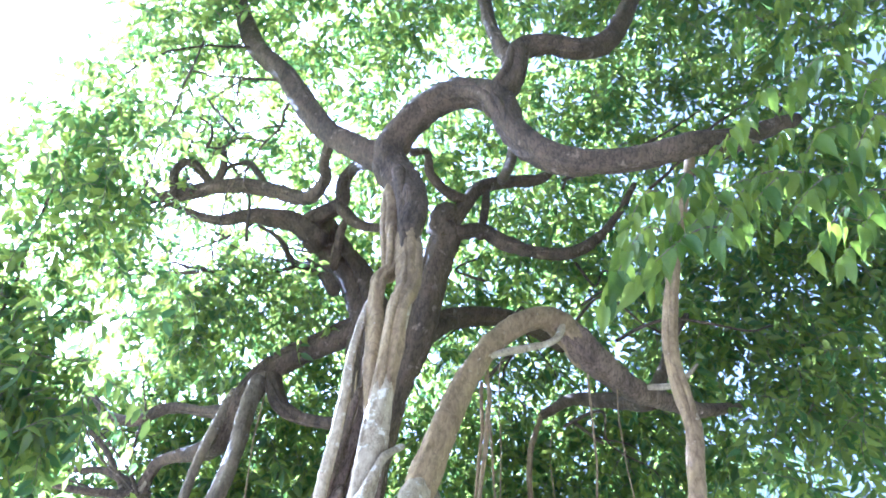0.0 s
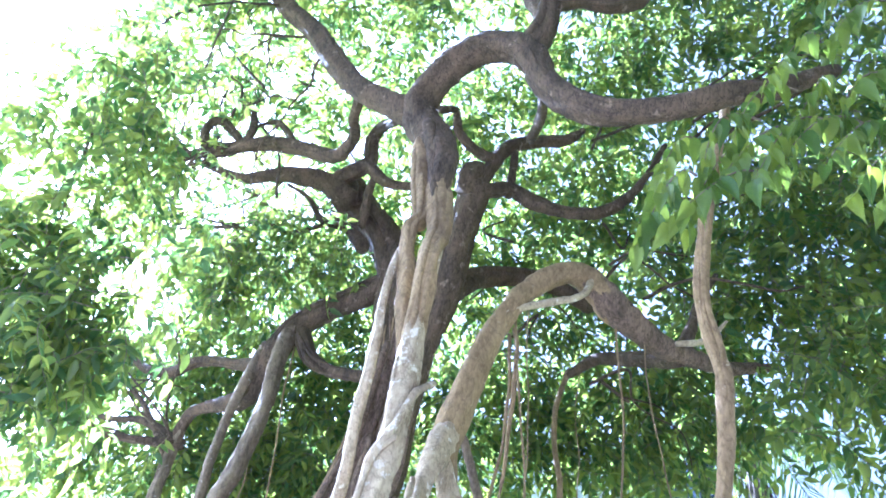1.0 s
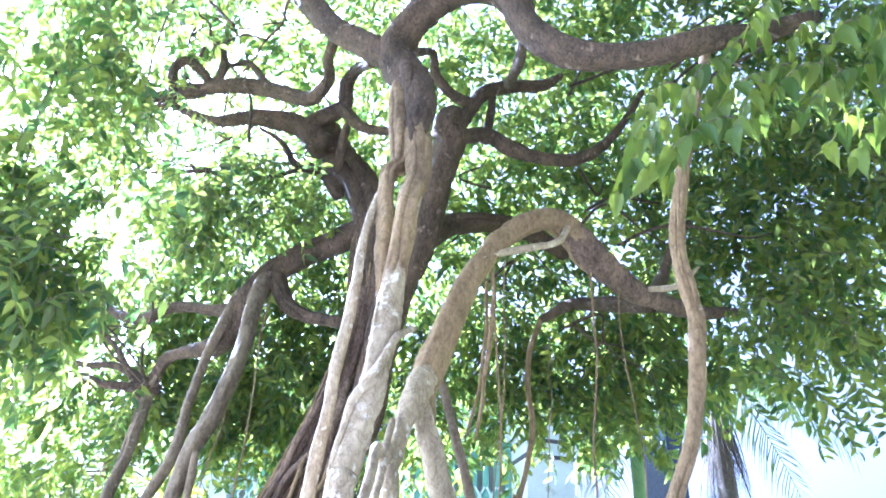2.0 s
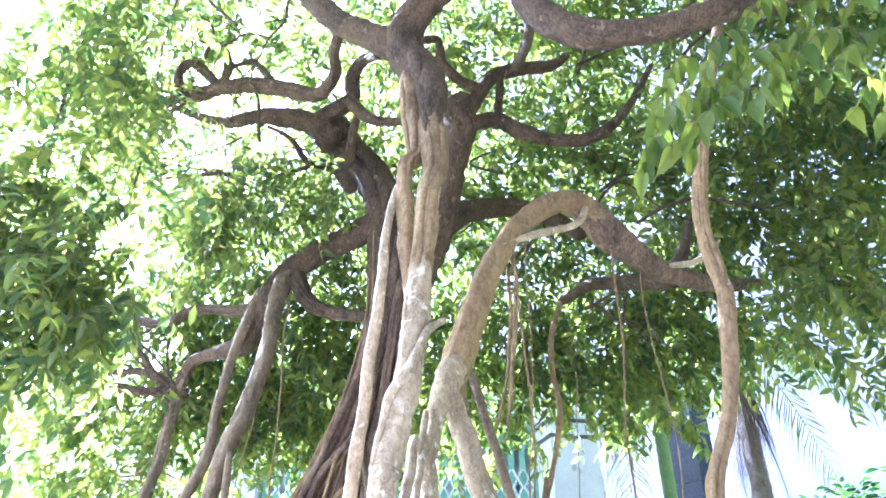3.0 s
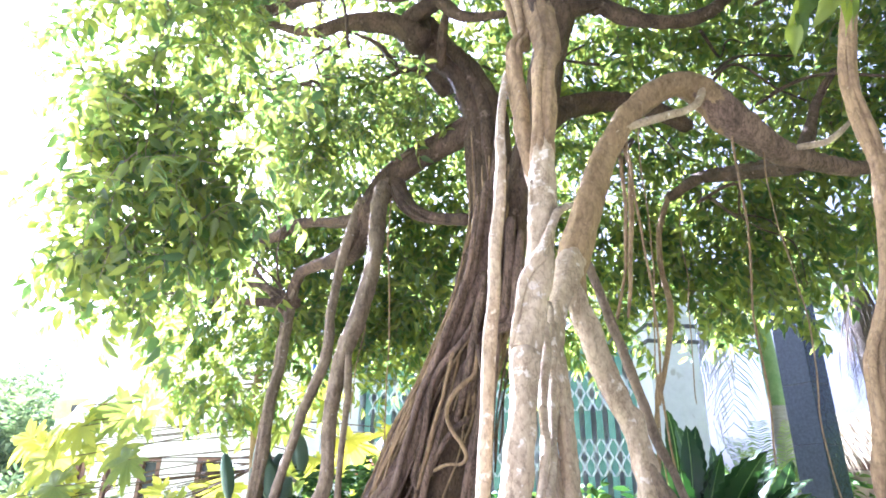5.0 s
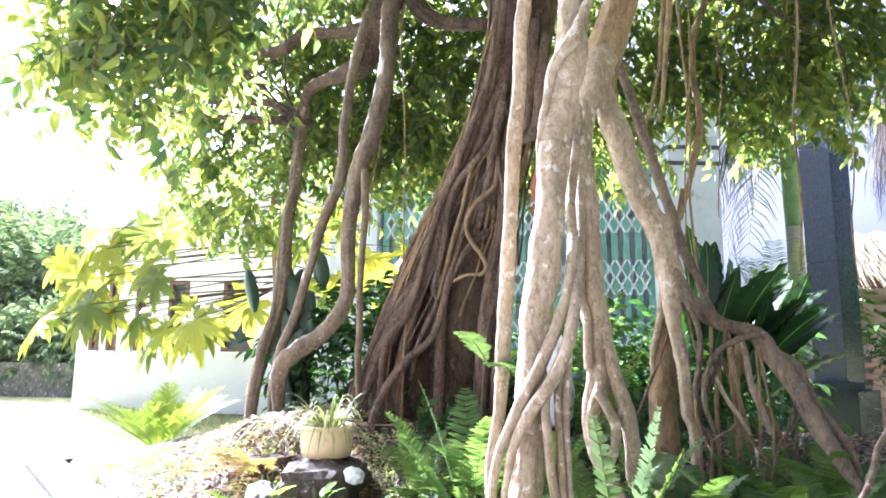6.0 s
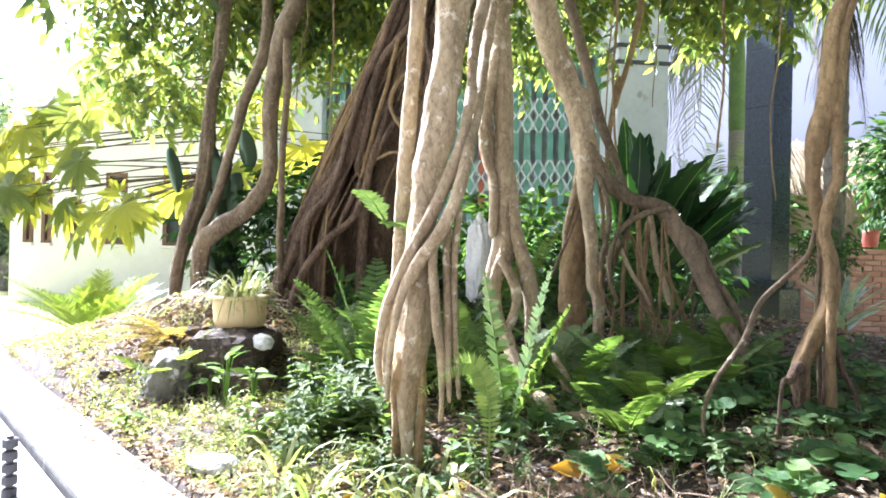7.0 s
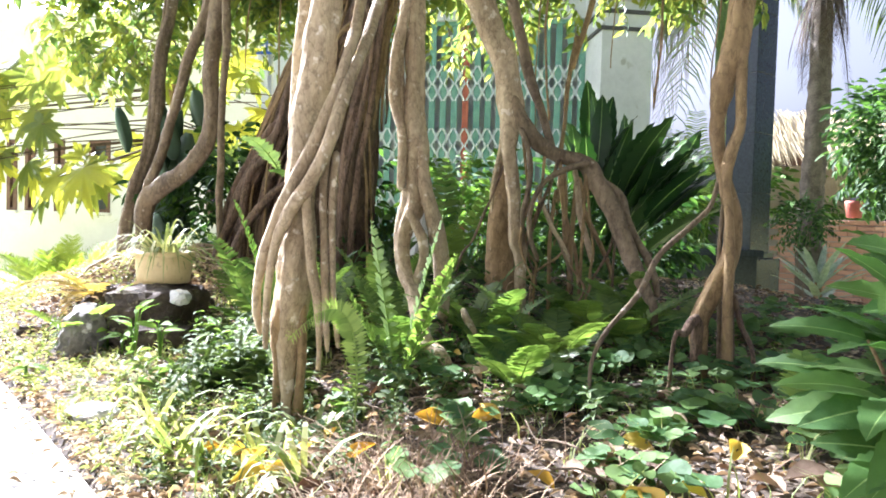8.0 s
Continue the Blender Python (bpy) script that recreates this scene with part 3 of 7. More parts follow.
stem('branch', 'dark', [(-0.609,1.3,4.629,0.0409),(-0.695,1.5,4.622,0.0347),(-0.733,1.7,4.626,0.04),(-0.882,1.85,4.6,0.0491),(-1.165,1.95,4.747,0.0552),(-1.464,2.0,4.852,0.0566),(-1.724,2.0,4.823,0.0479),(-2.052,2.05,4.81,0.0396),(-2.366,2.1,4.737,0.0264)])
stem('branch', 'dark', [(-1.997,2.0,4.765,0.0347),(-2.045,2.0,5.005,0.0357),(-1.962,2.0,5.117,0.0361),(-1.799,2.0,4.973,0.0355),(-1.699,2.0,4.864,0.0306),(-1.665,2.0,5.034,0.0267),(-1.749,2.05,5.309,0.0209),(-1.885,2.1,5.498,0.0143)])
stem('branch', 'dark', [(-0.115,1.6,4.803,0.0279),(-0.019,1.7,4.905,0.0246),(-0.008,1.8,4.804,0.0288),(0.116,1.9,4.701,0.0371),(0.258,2.0,4.707,0.0419)])
stem('branch', 'dark', [(0.544,0.9,4.284,0.0257),(0.567,1.4,4.541,0.0294),(0.528,1.9,4.824,0.0375)])
stem('branch', 'dark', [(-1.264,1.95,4.805,0.03),(-1.525,2.1,5.196,0.023),(-1.776,2.2,5.231,0.0141)])
# main
stem('trunk', 'dark', [(-0.741,2.35,0.981,0.2402),(-0.69,2.3,1.363,0.2219),(-0.609,2.25,1.8,0.1723),(-0.509,2.25,2.304,0.1255),(-0.398,2.3,2.408,0.154),(-0.375,2.4,2.974,0.1472),(-0.402,2.45,3.508,0.1462),(-0.439,2.5,3.958,0.1533),(-0.557,2.5,4.266,0.143),(-0.738,2.5,4.518,0.1295),(-0.974,2.4,4.785,0.1221),(-0.904,2.3,4.565,0.1006),(-1.071,2.25,4.694,0.0795),(-1.403,2.2,4.726,0.0574),(-1.71,2.2,4.69,0.0397),(-2.067,2.2,4.825,0.027),(-2.369,2.2,5.04,0.0185)])
stem('trunk', 'dark', [(-0.312,2.3,2.406,0.100),(-0.262,2.3,2.848,0.104),(-0.19,2.25,3.259,0.102),(-0.045,2.2,3.684,0.104),(0.035,2.1,4.098,0.098),(0.119,2.0,4.38,0.0977),(0.064,1.95,4.421,0.0964),(0.12,1.95,4.527,0.0813)])
stem('limb', 'dark', [(-0.112,2.3,3.687,0.0949),(0.159,2.6,4.05,0.0821),(0.456,2.8,4.197,0.0768),(0.672,2.9,4.212,0.0733),(1.003,3.0,4.074,0.0559)])
stem('branch', 'dark', [(0.084,1.95,4.421,0.0642),(0.212,2.0,4.4,0.0564),(0.384,2.1,4.492,0.0538),(0.549,2.15,4.417,0.0536),(0.776,2.2,4.384,0.0454),(1.029,2.25,4.418,0.0416),(1.236,2.3,4.576,0.0384),(1.41,2.3,4.8,0.0306),(1.596,2.35,5.173,0.023)])
stem('branch', 'dark', [(0.144,1.97,4.412,0.0603),(0.246,2.02,4.669,0.0544),(0.361,2.1,4.913,0.0523),(0.581,2.15,5.037,0.0444),(0.808,2.2,5.108,0.0405),(0.939,2.2,5.201,0.0272)])
stem('branch', 'dark', [(0.364,2.1,4.466,0.0371),(0.396,2.1,4.711,0.0297),(0.413,2.12,4.931,0.0262)])
stem('branch', 'dark', [(-1.022,2.25,4.665,0.066),(-0.847,2.2,4.75,0.0572),(-0.713,2.15,4.811,0.0527),(-0.713,2.1,4.974,0.0489),(-0.629,2.0,5.031,0.0396),(-0.425,1.6,4.693,0.0316)])
stem('branch', 'dark', [(-0.731,2.15,4.782,0.0438),(-0.565,2.1,4.57,0.038),(-0.411,2.1,4.522,0.0335),(-0.254,2.05,4.476,0.0289)])
stem('branch', 'dark', [(-0.65,2.15,4.668,0.0259),(-0.699,2.2,4.487,0.0298),(-0.736,2.3,4.323,0.0339)])
stem('branch', 'dark', [(-0.735,2.4,4.186,0.0551),(-0.866,2.4,4.341,0.0389),(-1.079,2.4,4.42,0.0263),(-1.233,2.4,4.643,0.0203),(-1.425,2.4,4.788,0.0138)])
stem('branch', 'dark', [(-0.965,2.4,4.405,0.0218),(-1.173,2.45,4.385,0.0176),(-1.404,2.5,4.354,0.0133)])
stem('limb', 'dark', [(-0.501,2.45,3.906,0.0849),(-0.681,2.45,3.778,0.0805),(-0.913,2.5,3.684,0.0814),(-1.093,2.5,3.556,0.0811),(-1.205,2.5,3.38,0.0883),(-1.326,2.55,3.165,0.084),(-1.432,2.6,3.017,0.0721),(-1.676,2.7,2.987,0.0452),(-1.873,2.8,2.957,0.0421),(-1.95,2.85,2.776,0.040)])
stem('aerial_root', 'grey', [(-1.92,2.83,2.85,0.030),(-1.952,2.84,2.74,0.040),(-1.949,2.8,2.544,0.0395),(-1.915,2.7,2.231,0.0351),(-1.917,2.6,1.87,0.0407),(-1.897,2.5,1.443,0.0453),(-1.928,2.4,1.152,0.045),(-1.979,2.35,0.809,0.0341)])
stem('branch', 'dark', [(-1.09,2.5,3.51,0.0606),(-0.959,2.4,3.25,0.0501),(-0.785,2.4,3.148,0.0418),(-0.564,2.35,3.102,0.0371)])
stem('branch', 'dark', [(-1.292,2.55,3.252,0.0483),(-1.604,2.7,3.316,0.0378),(-1.919,2.8,3.378,0.0391),(-2.136,2.8,3.277,0.0391),(-2.435,2.9,3.374,0.0315),(-2.666,3.0,3.559,0.021)])
stem('branch', 'dark', [(-1.95,2.85,2.776,0.0378),(-2.269,2.9,2.938,0.026),(-2.611,3.0,2.984,0.0201),(-2.983,3.1,3.081,0.0139)])
stem('branch', 'dark', [(-1.924,2.85,2.753,0.0377),(-2.23,2.7,2.731,0.0246),(-2.49,2.6,2.746,0.0163)])
stem('branch', 'dark', [(-1.991,2.85,2.689,0.0292),(-2.284,2.9,3.031,0.0218),(-2.566,3.0,3.275,0.016)])
# left
stem('aerial_root', 'grey', [(-1.147,2.420,3.404,0.0576),(-1.162,2.360,3.239,0.0524),(-1.142,2.280,2.997,0.0505),(-1.125,2.200,2.770,0.0487),(-1.132,2.140,2.565,0.0540),(-1.170,2.100,2.361,0.0559),(-1.217,2.070,2.214,0.0528),(-1.247,2.060,2.055,0.0496),(-1.266,2.060,1.930,0.0433),(-1.276,2.050,1.766,0.0401),(-1.253,2.040,1.569,0.0367),(-1.278,2.030,1.384,0.0396),(-1.387,2.030,1.245,0.0429),(-1.535,2.050,1.161,0.0465),(-1.648,2.080,1.081,0.0503),(-1.678,2.100,0.960,0.0442),(-1.677,2.120,0.849,0.0349)], True, False)
stem('aerial_root', 'grey', [(-1.335,2.500,3.366,0.0313),(-1.383,2.460,3.116,0.0344),(-1.429,2.420,2.817,0.0334),(-1.441,2.360,2.545,0.0322),(-1.423,2.330,2.355,0.0337),(-1.435,2.300,2.153,0.0333),(-1.482,2.280,2.001,0.0299),(-1.532,2.260,1.850,0.0297),(-1.579,2.240,1.661,0.0296),(-1.600,2.220,1.533,0.0294),(-1.621,2.200,1.410,0.0293),(-1.669,2.200,1.286,0.0260),(-1.717,2.200,1.161,0.0261),(-1.746,2.200,1.021,0.0260),(-1.772,2.200,0.874,0.0195)], True, False)
stem('aerial_root', 'grey', [(-1.169,2.000,2.129,0.0182),(-1.161,2.000,1.984,0.0212),(-1.158,1.980,1.751,0.0180),(-1.167,1.970,1.541,0.0179),(-1.170,1.960,1.370,0.0178),(-1.162,1.950,1.165,0.0177),(-1.153,1.940,0.907,0.0176),(-1.148,1.930,0.776,0.0146)], True, False)
# arch
stem('limb', 'tan', [(0.138,1.330,2.080,0.0315),(0.111,1.330,2.197,0.0443),(0.091,1.340,2.316,0.0627),(0.118,1.360,2.437,0.0715),(0.158,1.400,2.594,0.0709),(0.217,1.440,2.772,0.0702),(0.280,1.480,2.934,0.0665),(0.355,1.520,3.099,0.0653),(0.448,1.560,3.256,0.0668),(0.563,1.600,3.388,0.0680),(0.687,1.650,3.481,0.0691),(0.806,1.700,3.489,0.0788),(0.912,1.750,3.411,0.0880),(1.002,1.800,3.313,0.0849)], True, False)
stem('limb', 'brown', [(0.806,1.700,3.489,0.0546),(0.912,1.750,3.411,0.0910),(1.009,1.800,3.302,0.0969),(1.158,1.900,3.233,0.0828),(1.321,2.000,3.182,0.0684),(1.525,2.150,3.203,0.0545),(1.759,2.300,3.215,0.0429),(2.058,2.500,3.328,0.0310)], True, False)
stem('branch', 'pale', [(1.375,1.950,3.192,0.0184),(1.495,1.920,3.196,0.0182),(1.583,1.900,3.258,0.0151),(1.643,1.880,3.319,0.0090)], False, False)
stem('root_strand', 'pale', [(0.848,1.660,3.436,0.0209),(0.803,1.620,3.332,0.0205),(0.729,1.600,3.275,0.0203),(0.609,1.570,3.227,0.0202),(0.475,1.530,3.176,0.0200),(0.370,1.490,3.108,0.0197),(0.293,1.460,3.010,0.0194),(0.244,1.430,2.896,0.0163),(0.193,1.400,2.738,0.0133),(0.152,1.370,2.580,0.0104)], False, False)
stem('aerial_root', 'pale', [(0.069,1.310,2.351,0.0374),(0.079,1.310,2.271,0.0445),(0.106,1.310,2.178,0.0464),(0.142,1.320,2.064,0.0482),(0.181,1.330,1.941,0.0476),(0.221,1.340,1.822,0.0493),(0.263,1.350,1.705,0.0463),(0.294,1.360,1.648,0.0469),(0.318,1.350,1.545,0.0443),(0.333,1.340,1.454,0.0484),(0.332,1.320,1.353,0.0370),(0.339,1.300,1.254,0.0280),(0.351,1.290,1.146,0.0257),(0.367,1.280,1.040,0.0234),(0.384,1.280,0.935,0.0254),(0.396,1.280,0.852,0.0211)], True, False)
stem('aerial_root', 'grey', [(0.335,1.320,1.496,0.0231),(0.376,1.310,1.396,0.0324),(0.428,1.310,1.325,0.0322),(0.496,1.310,1.273,0.0282),(0.570,1.310,1.247,0.0281),(0.628,1.300,1.221,0.0334),(0.661,1.270,1.152,0.0346),(0.696,1.230,1.081,0.0321),(0.734,1.180,1.004,0.0296),(0.770,1.130,0.921,0.0271),(0.798,1.070,0.844,0.0246),(0.826,1.030,0.778,0.0193),(0.838,1.000,0.739,0.0127)], True, False)
stem('root_strand', 'grey', [(0.653,1.280,1.173,0.0166),(0.707,1.260,1.149,0.0185),(0.744,1.240,1.109,0.0183),(0.762,1.210,1.043,0.0180),(0.794,1.180,0.967,0.0157),(0.823,1.130,0.901,0.0153),(0.839,1.080,0.836,0.0131),(0.846,1.050,0.785,0.0092)], False, False)
stem('aerial_root', 'grey', [(0.179,1.450,2.386,0.0187),(0.225,1.470,2.239,0.0226),(0.269,1.500,2.072,0.0244),(0.313,1.500,1.915,0.0238),(0.353,1.480,1.761,0.0213),(0.384,1.460,1.614,0.0207),(0.441,1.420,1.476,0.0180),(0.472,1.410,1.385,0.0161),(0.504,1.380,1.293,0.0106)], True, False)
stem('root_strand', 'tan', [(0.312,1.420,1.351,0.0204),(0.309,1.460,1.263,0.0321),(0.309,1.480,1.148,0.0438),(0.303,1.480,1.022,0.0483),(0.304,1.480,0.896,0.0505),(0.301,1.480,0.805,0.0550)], True, False)
stem('root_strand', 'grey', [(0.383,1.270,1.349,0.0102),(0.412,1.260,1.274,0.0102),(0.423,1.250,1.189,0.0101),(0.412,1.250,1.105,0.0101),(0.396,1.250,1.031,0.0101),(0.403,1.250,0.938,0.0083)], False, False)
stem('root_strand', 'grey', [(0.612,1.270,1.230,0.0117),(0.540,1.250,1.206,0.0116),(0.480,1.240,1.165,0.0100),(0.445,1.230,1.106,0.0099),(0.426,1.230,1.033,0.0099),(0.430,1.230,0.961,0.0099),(0.460,1.230,0.880,0.0082)], False, False)
stem('root_strand', 'pale', [(0.577,1.350,1.242,0.0103),(0.592,1.350,1.152,0.0120),(0.604,1.350,1.045,0.0120),(0.634,1.330,0.962,0.0118),(0.658,1.300,0.882,0.0100)], False, False)
stem('root_strand', 'pale', [(0.454,1.270,1.127,0.0084),(0.485,1.270,1.044,0.0084),(0.514,1.270,0.982,0.0083),(0.542,1.260,0.942,0.0083),(0.574,1.250,0.883,0.0066)], False, False)
stem('root_strand', 'tan', [(0.545,1.400,1.196,0.0088),(0.551,1.400,1.108,0.0106),(0.556,1.400,0.999,0.0105),(0.569,1.380,0.871,0.0086)], False, False)
stem('branch', 'dark', [(1.417,2.1,3.197,0.0586),(1.529,2.2,3.441,0.034),(1.628,2.25,3.668,0.028),(1.78,2.3,3.902,0.0215)])
stem('branch', 'dark', [(1.381,2.1,3.163,0.0488),(1.242,2.6,3.413,0.0486),(1.035,2.9,3.543,0.0445),(0.843,3.1,3.518,0.0337)])
stem('root_strand', 'pale', [(0.32,1.4,1.508,0.0158),(0.297,1.42,1.306,0.0136),(0.261,1.45,1.147,0.0114),(0.285,1.45,0.92,0.0091)])
stem('root_strand', 'tan', [(0.593,1.5,1.177,0.0109),(0.636,1.5,1.042,0.0109),(0.7,1.5,0.91,0.0090),(0.741,1.5,0.8,0.0080)])
stem('root_strand', 'tan', [(0.511,1.45,1.129,0.0081),(0.564,1.45,0.997,0.0080),(0.607,1.4,0.827,0.0070)])
stem('root_strand', 'tan', [(0.413,1.6,3.063,0.0134),(0.428,1.6,2.944,0.0132),(0.401,1.6,2.654,0.0128),(0.372,1.6,2.412,0.0111),(0.344,1.6,2.181,0.0081)])
stem('root_strand', 'tan', [(0.381,1.6,3.014,0.0104),(0.385,1.62,2.728,0.0101),(0.357,1.62,2.45,0.0084),(0.293,1.62,2.188,0.0082)])
stem('aerial_root', 'tan', [(0.836,3.1,3.532,0.0192),(0.739,3.1,3.236,0.0217),(0.731,3.1,2.885,0.0211),(0.748,3.1,2.633,0.0207),(0.684,3.1,2.314,0.0188),(0.606,3.1,2.01,0.0184),(0.627,3.1,2.199,0.0178),(0.576,3.1,1.906,0.0153),(0.56,3.1,1.577,0.0127),(0.53,3.1,0.926,0.0101)])
# right
stem('aerial_root', 'tan', [(1.45,0.72,3.969,0.0231),(1.323,0.76,3.511,0.0241),(1.233,0.8,3.147,0.0278),(1.184,0.84,2.881,0.029),(1.192,0.86,2.642,0.03),(1.212,0.86,2.463,0.0314),(1.184,0.86,2.214,0.0302),(1.124,0.84,1.976,0.027),(1.017,0.8,1.75,0.0291),(0.984,0.78,1.521,0.0337),(0.96,0.78,1.394,0.029),(0.953,0.78,1.265,0.0194),(0.978,0.78,1.152,0.0193),(1.008,0.78,1.039,0.0225),(1.003,0.76,0.943,0.0271),(0.961,0.75,0.848,0.0287),(0.916,0.74,0.754,0.027),(0.915,0.74,0.658,0.0223),(0.924,0.74,0.562,0.0159)])
stem('root_strand', 'tan', [(1.004,0.76,1.499,0.0159),(1.009,0.74,1.384,0.0141),(1.01,0.74,1.29,0.0141),(0.983,0.73,1.212,0.0157),(0.971,0.73,1.118,0.0157),(0.982,0.72,1.008,0.0141)])
stem('root_strand', 'tan', [(1.047,0.8,1.684,0.0081),(1.025,0.78,1.567,0.0096),(1.003,0.76,1.436,0.0095)])
stem('root_strand', 'brown', [(1.001,0.76,0.943,0.0119),(0.999,0.76,0.816,0.0108),(0.996,0.76,0.688,0.0084),(0.983,0.74,0.564,0.0059)])
stem('root_strand', 'brown', [(1.008,0.76,0.816,0.008),(1.028,0.74,0.739,0.0079),(1.046,0.7,0.669,0.0069)])
stem('root_strand', 'brown', [(0.907,0.72,0.741,0.0158),(0.86,0.68,0.715,0.0108),(0.828,0.64,0.706,0.0061)])
stem('aerial_root', 'grey', [(0.974,0.78,1.152,0.0060),(0.94,0.78,1.064,0.0075),(0.874,0.76,0.992,0.0090),(0.8,0.74,0.921,0.0089),(0.742,0.68,0.823,0.0087),(0.661,0.6,0.733,0.0070),(0.621,0.55,0.645,0.0055),(0.614,0.5,0.54,0.0040)])
# mainroots
stem('root_strand', 'brown', [(-0.329,2.2,3.575,0.0223),(-0.361,2.15,3.056,0.0316),(-0.444,2.1,2.626,0.0368),(-0.567,2.1,2.282,0.0423),(-0.709,2.1,2.018,0.0395),(-0.795,2.1,1.743,0.0365),(-0.883,2.1,1.499,0.0396),(-1.019,2.1,1.254,0.0428),(-1.115,2.15,0.975,0.0465),(-1.168,2.2,0.753,0.0377)])
stem('root_strand', 'brown', [(-0.385,2.1,3.189,0.0211),(-0.471,2.05,2.643,0.0265),(-0.621,2.05,2.202,0.0288),(-0.756,2.05,1.915,0.024),(-0.827,2.0,1.606,0.0266),(-0.881,2.0,1.339,0.0295),(-0.95,2.0,1.043,0.0295),(-0.958,2.0,0.808,0.0235)])
stem('root_strand', 'brown', [(-0.279,2.1,3.183,0.028),(-0.337,2.07,2.604,0.0296),(-0.404,2.05,2.186,0.0312),(-0.52,2.06,2.035,0.03),(-0.60,2.10,1.80,0.026),(-0.66,2.2,1.55,0.02)], False)
stem('root_strand', 'brown', [(-0.244,2.1,2.912,0.0307),(-0.301,2.07,2.33,0.0319),(-0.43,2.06,2.2,0.03),(-0.49,2.08,1.95,0.03),(-0.55,2.16,1.7,0.024),(-0.6,2.25,1.45,0.018)], False)
stem('root_strand', 'brown', [(-0.193,2.1,2.835,0.027),(-0.238,2.05,2.329,0.0286),(-0.369,2.0,2.216,0.0261),(-0.413,2.0,1.807,0.0318),(-0.471,1.95,1.453,0.0341),(-0.512,1.95,1.111,0.034),(-0.531,1.95,0.912,0.0311)])
stem('root_strand', 'brown', [(-0.422,2.0,3.061,0.0136),(-0.495,2.0,2.589,0.0163),(-0.641,2.0,2.156,0.0189),(-0.658,2.0,2.109,0.0177),(-0.753,1.98,1.869,0.0176),(-0.801,1.95,1.687,0.0175),(-0.897,1.95,1.335,0.0175),(-1.014,1.95,1.188,0.0176)])

# strands over the main trunk and the swollen foot of the front root
stem('root_strand', 'brown', [(-0.404,2.020,2.456,0.0161),(-0.436,2.000,2.344,0.0160),(-0.500,1.980,2.206,0.0180),(-0.574,1.980,2.120,0.0180),(-0.642,1.980,2.042,0.0180),(-0.679,1.990,1.956,0.0160),(-0.701,2.000,1.845,0.0181),(-0.723,2.000,1.711,0.0181),(-0.743,1.990,1.590,0.0180),(-0.769,1.980,1.471,0.0159),(-0.754,1.980,1.403,0.0137),(-0.810,1.980,1.287,0.0137),(-0.858,1.980,1.171,0.0118),(-0.881,1.990,1.025,0.0099)], False, False)
stem('root_strand', 'brown', [(-0.413,2.080,2.588,0.0303),(-0.479,2.080,2.437,0.0303),(-0.539,2.080,2.286,0.0303),(-0.615,2.080,2.135,0.0303),(-0.674,2.060,2.009,0.0302),(-0.717,2.040,1.884,0.0300),(-0.749,2.030,1.746,0.0328),(-0.782,2.020,1.625,0.0327),(-0.866,2.020,1.442,0.0352),(-0.955,2.020,1.332,0.0383),(-1.018,2.000,1.212,0.0381),(-1.068,1.980,1.102,0.0351),(-1.112,1.960,0.990,0.0320),(-1.155,1.940,0.858,0.0290),(-1.170,1.920,0.729,0.0260)], True, False)
stem('root_strand', 'tan', [(-0.564,1.960,2.113,0.0094),(-0.590,1.950,1.978,0.0116),(-0.610,1.950,1.890,0.0116),(-0.639,1.950,1.803,0.0116),(-0.661,1.950,1.715,0.0116),(-0.681,1.950,1.628,0.0116),(-0.717,1.960,1.536,0.0116),(-0.748,1.970,1.426,0.0094)], False, False)
stem('root_strand', 'tan', [(-0.432,1.980,2.142,0.0114),(-0.444,1.950,2.007,0.0112),(-0.498,1.930,1.946,0.0134),(-0.545,1.920,1.896,0.0134),(-0.578,1.910,1.828,0.0134),(-0.578,1.900,1.762,0.0111),(-0.546,1.890,1.700,0.0110),(-0.498,1.880,1.637,0.0109),(-0.475,1.880,1.577,0.0109),(-0.503,1.880,1.541,0.0087),(-0.579,1.890,1.538,0.0088),(-0.645,1.930,1.509,0.0090)], False, False)
stem('root_strand', 'brown', [(-0.397,2.050,2.575,0.0180),(-0.431,2.000,2.359,0.0199),(-0.450,1.980,2.218,0.0219),(-0.468,1.970,2.091,0.0218),(-0.495,1.980,1.982,0.0197),(-0.531,2.020,1.873,0.0177),(-0.574,2.100,1.739,0.0158)], False, False)
stem('root_strand', 'brown', [(-0.429,1.960,2.151,0.0093),(-0.411,1.940,2.071,0.0115),(-0.392,1.930,1.980,0.0137),(-0.375,1.920,1.861,0.0136),(-0.370,1.910,1.759,0.0135),(-0.385,1.900,1.666,0.0134),(-0.406,1.890,1.552,0.0134),(-0.429,1.880,1.445,0.0134),(-0.454,1.870,1.355,0.0111),(-0.471,1.860,1.249,0.0110),(-0.485,1.840,1.057,0.0110)], True, False)
stem('root_strand', 'brown', [(-0.323,1.970,2.178,0.0115),(-0.335,1.960,2.000,0.0138),(-0.347,1.950,1.823,0.0160),(-0.358,1.930,1.676,0.0158),(-0.379,1.920,1.533,0.0158),(-0.400,1.900,1.390,0.0156),(-0.419,1.880,1.250,0.0155),(-0.436,1.860,1.058,0.0154)], True, False)
stem('root_strand', 'brown', [(-0.599,2.000,1.841,0.0118),(-0.629,1.980,1.705,0.0140),(-0.653,1.960,1.600,0.0162),(-0.685,1.950,1.497,0.0185),(-0.724,1.950,1.358,0.0182),(-0.784,1.950,1.214,0.0183),(-0.883,1.940,1.125,0.0206),(-0.954,1.920,1.037,0.0206),(-1.009,1.900,0.936,0.0205),(-1.046,1.880,0.822,0.0204),(-1.070,1.860,0.710,0.0181)], True, False)
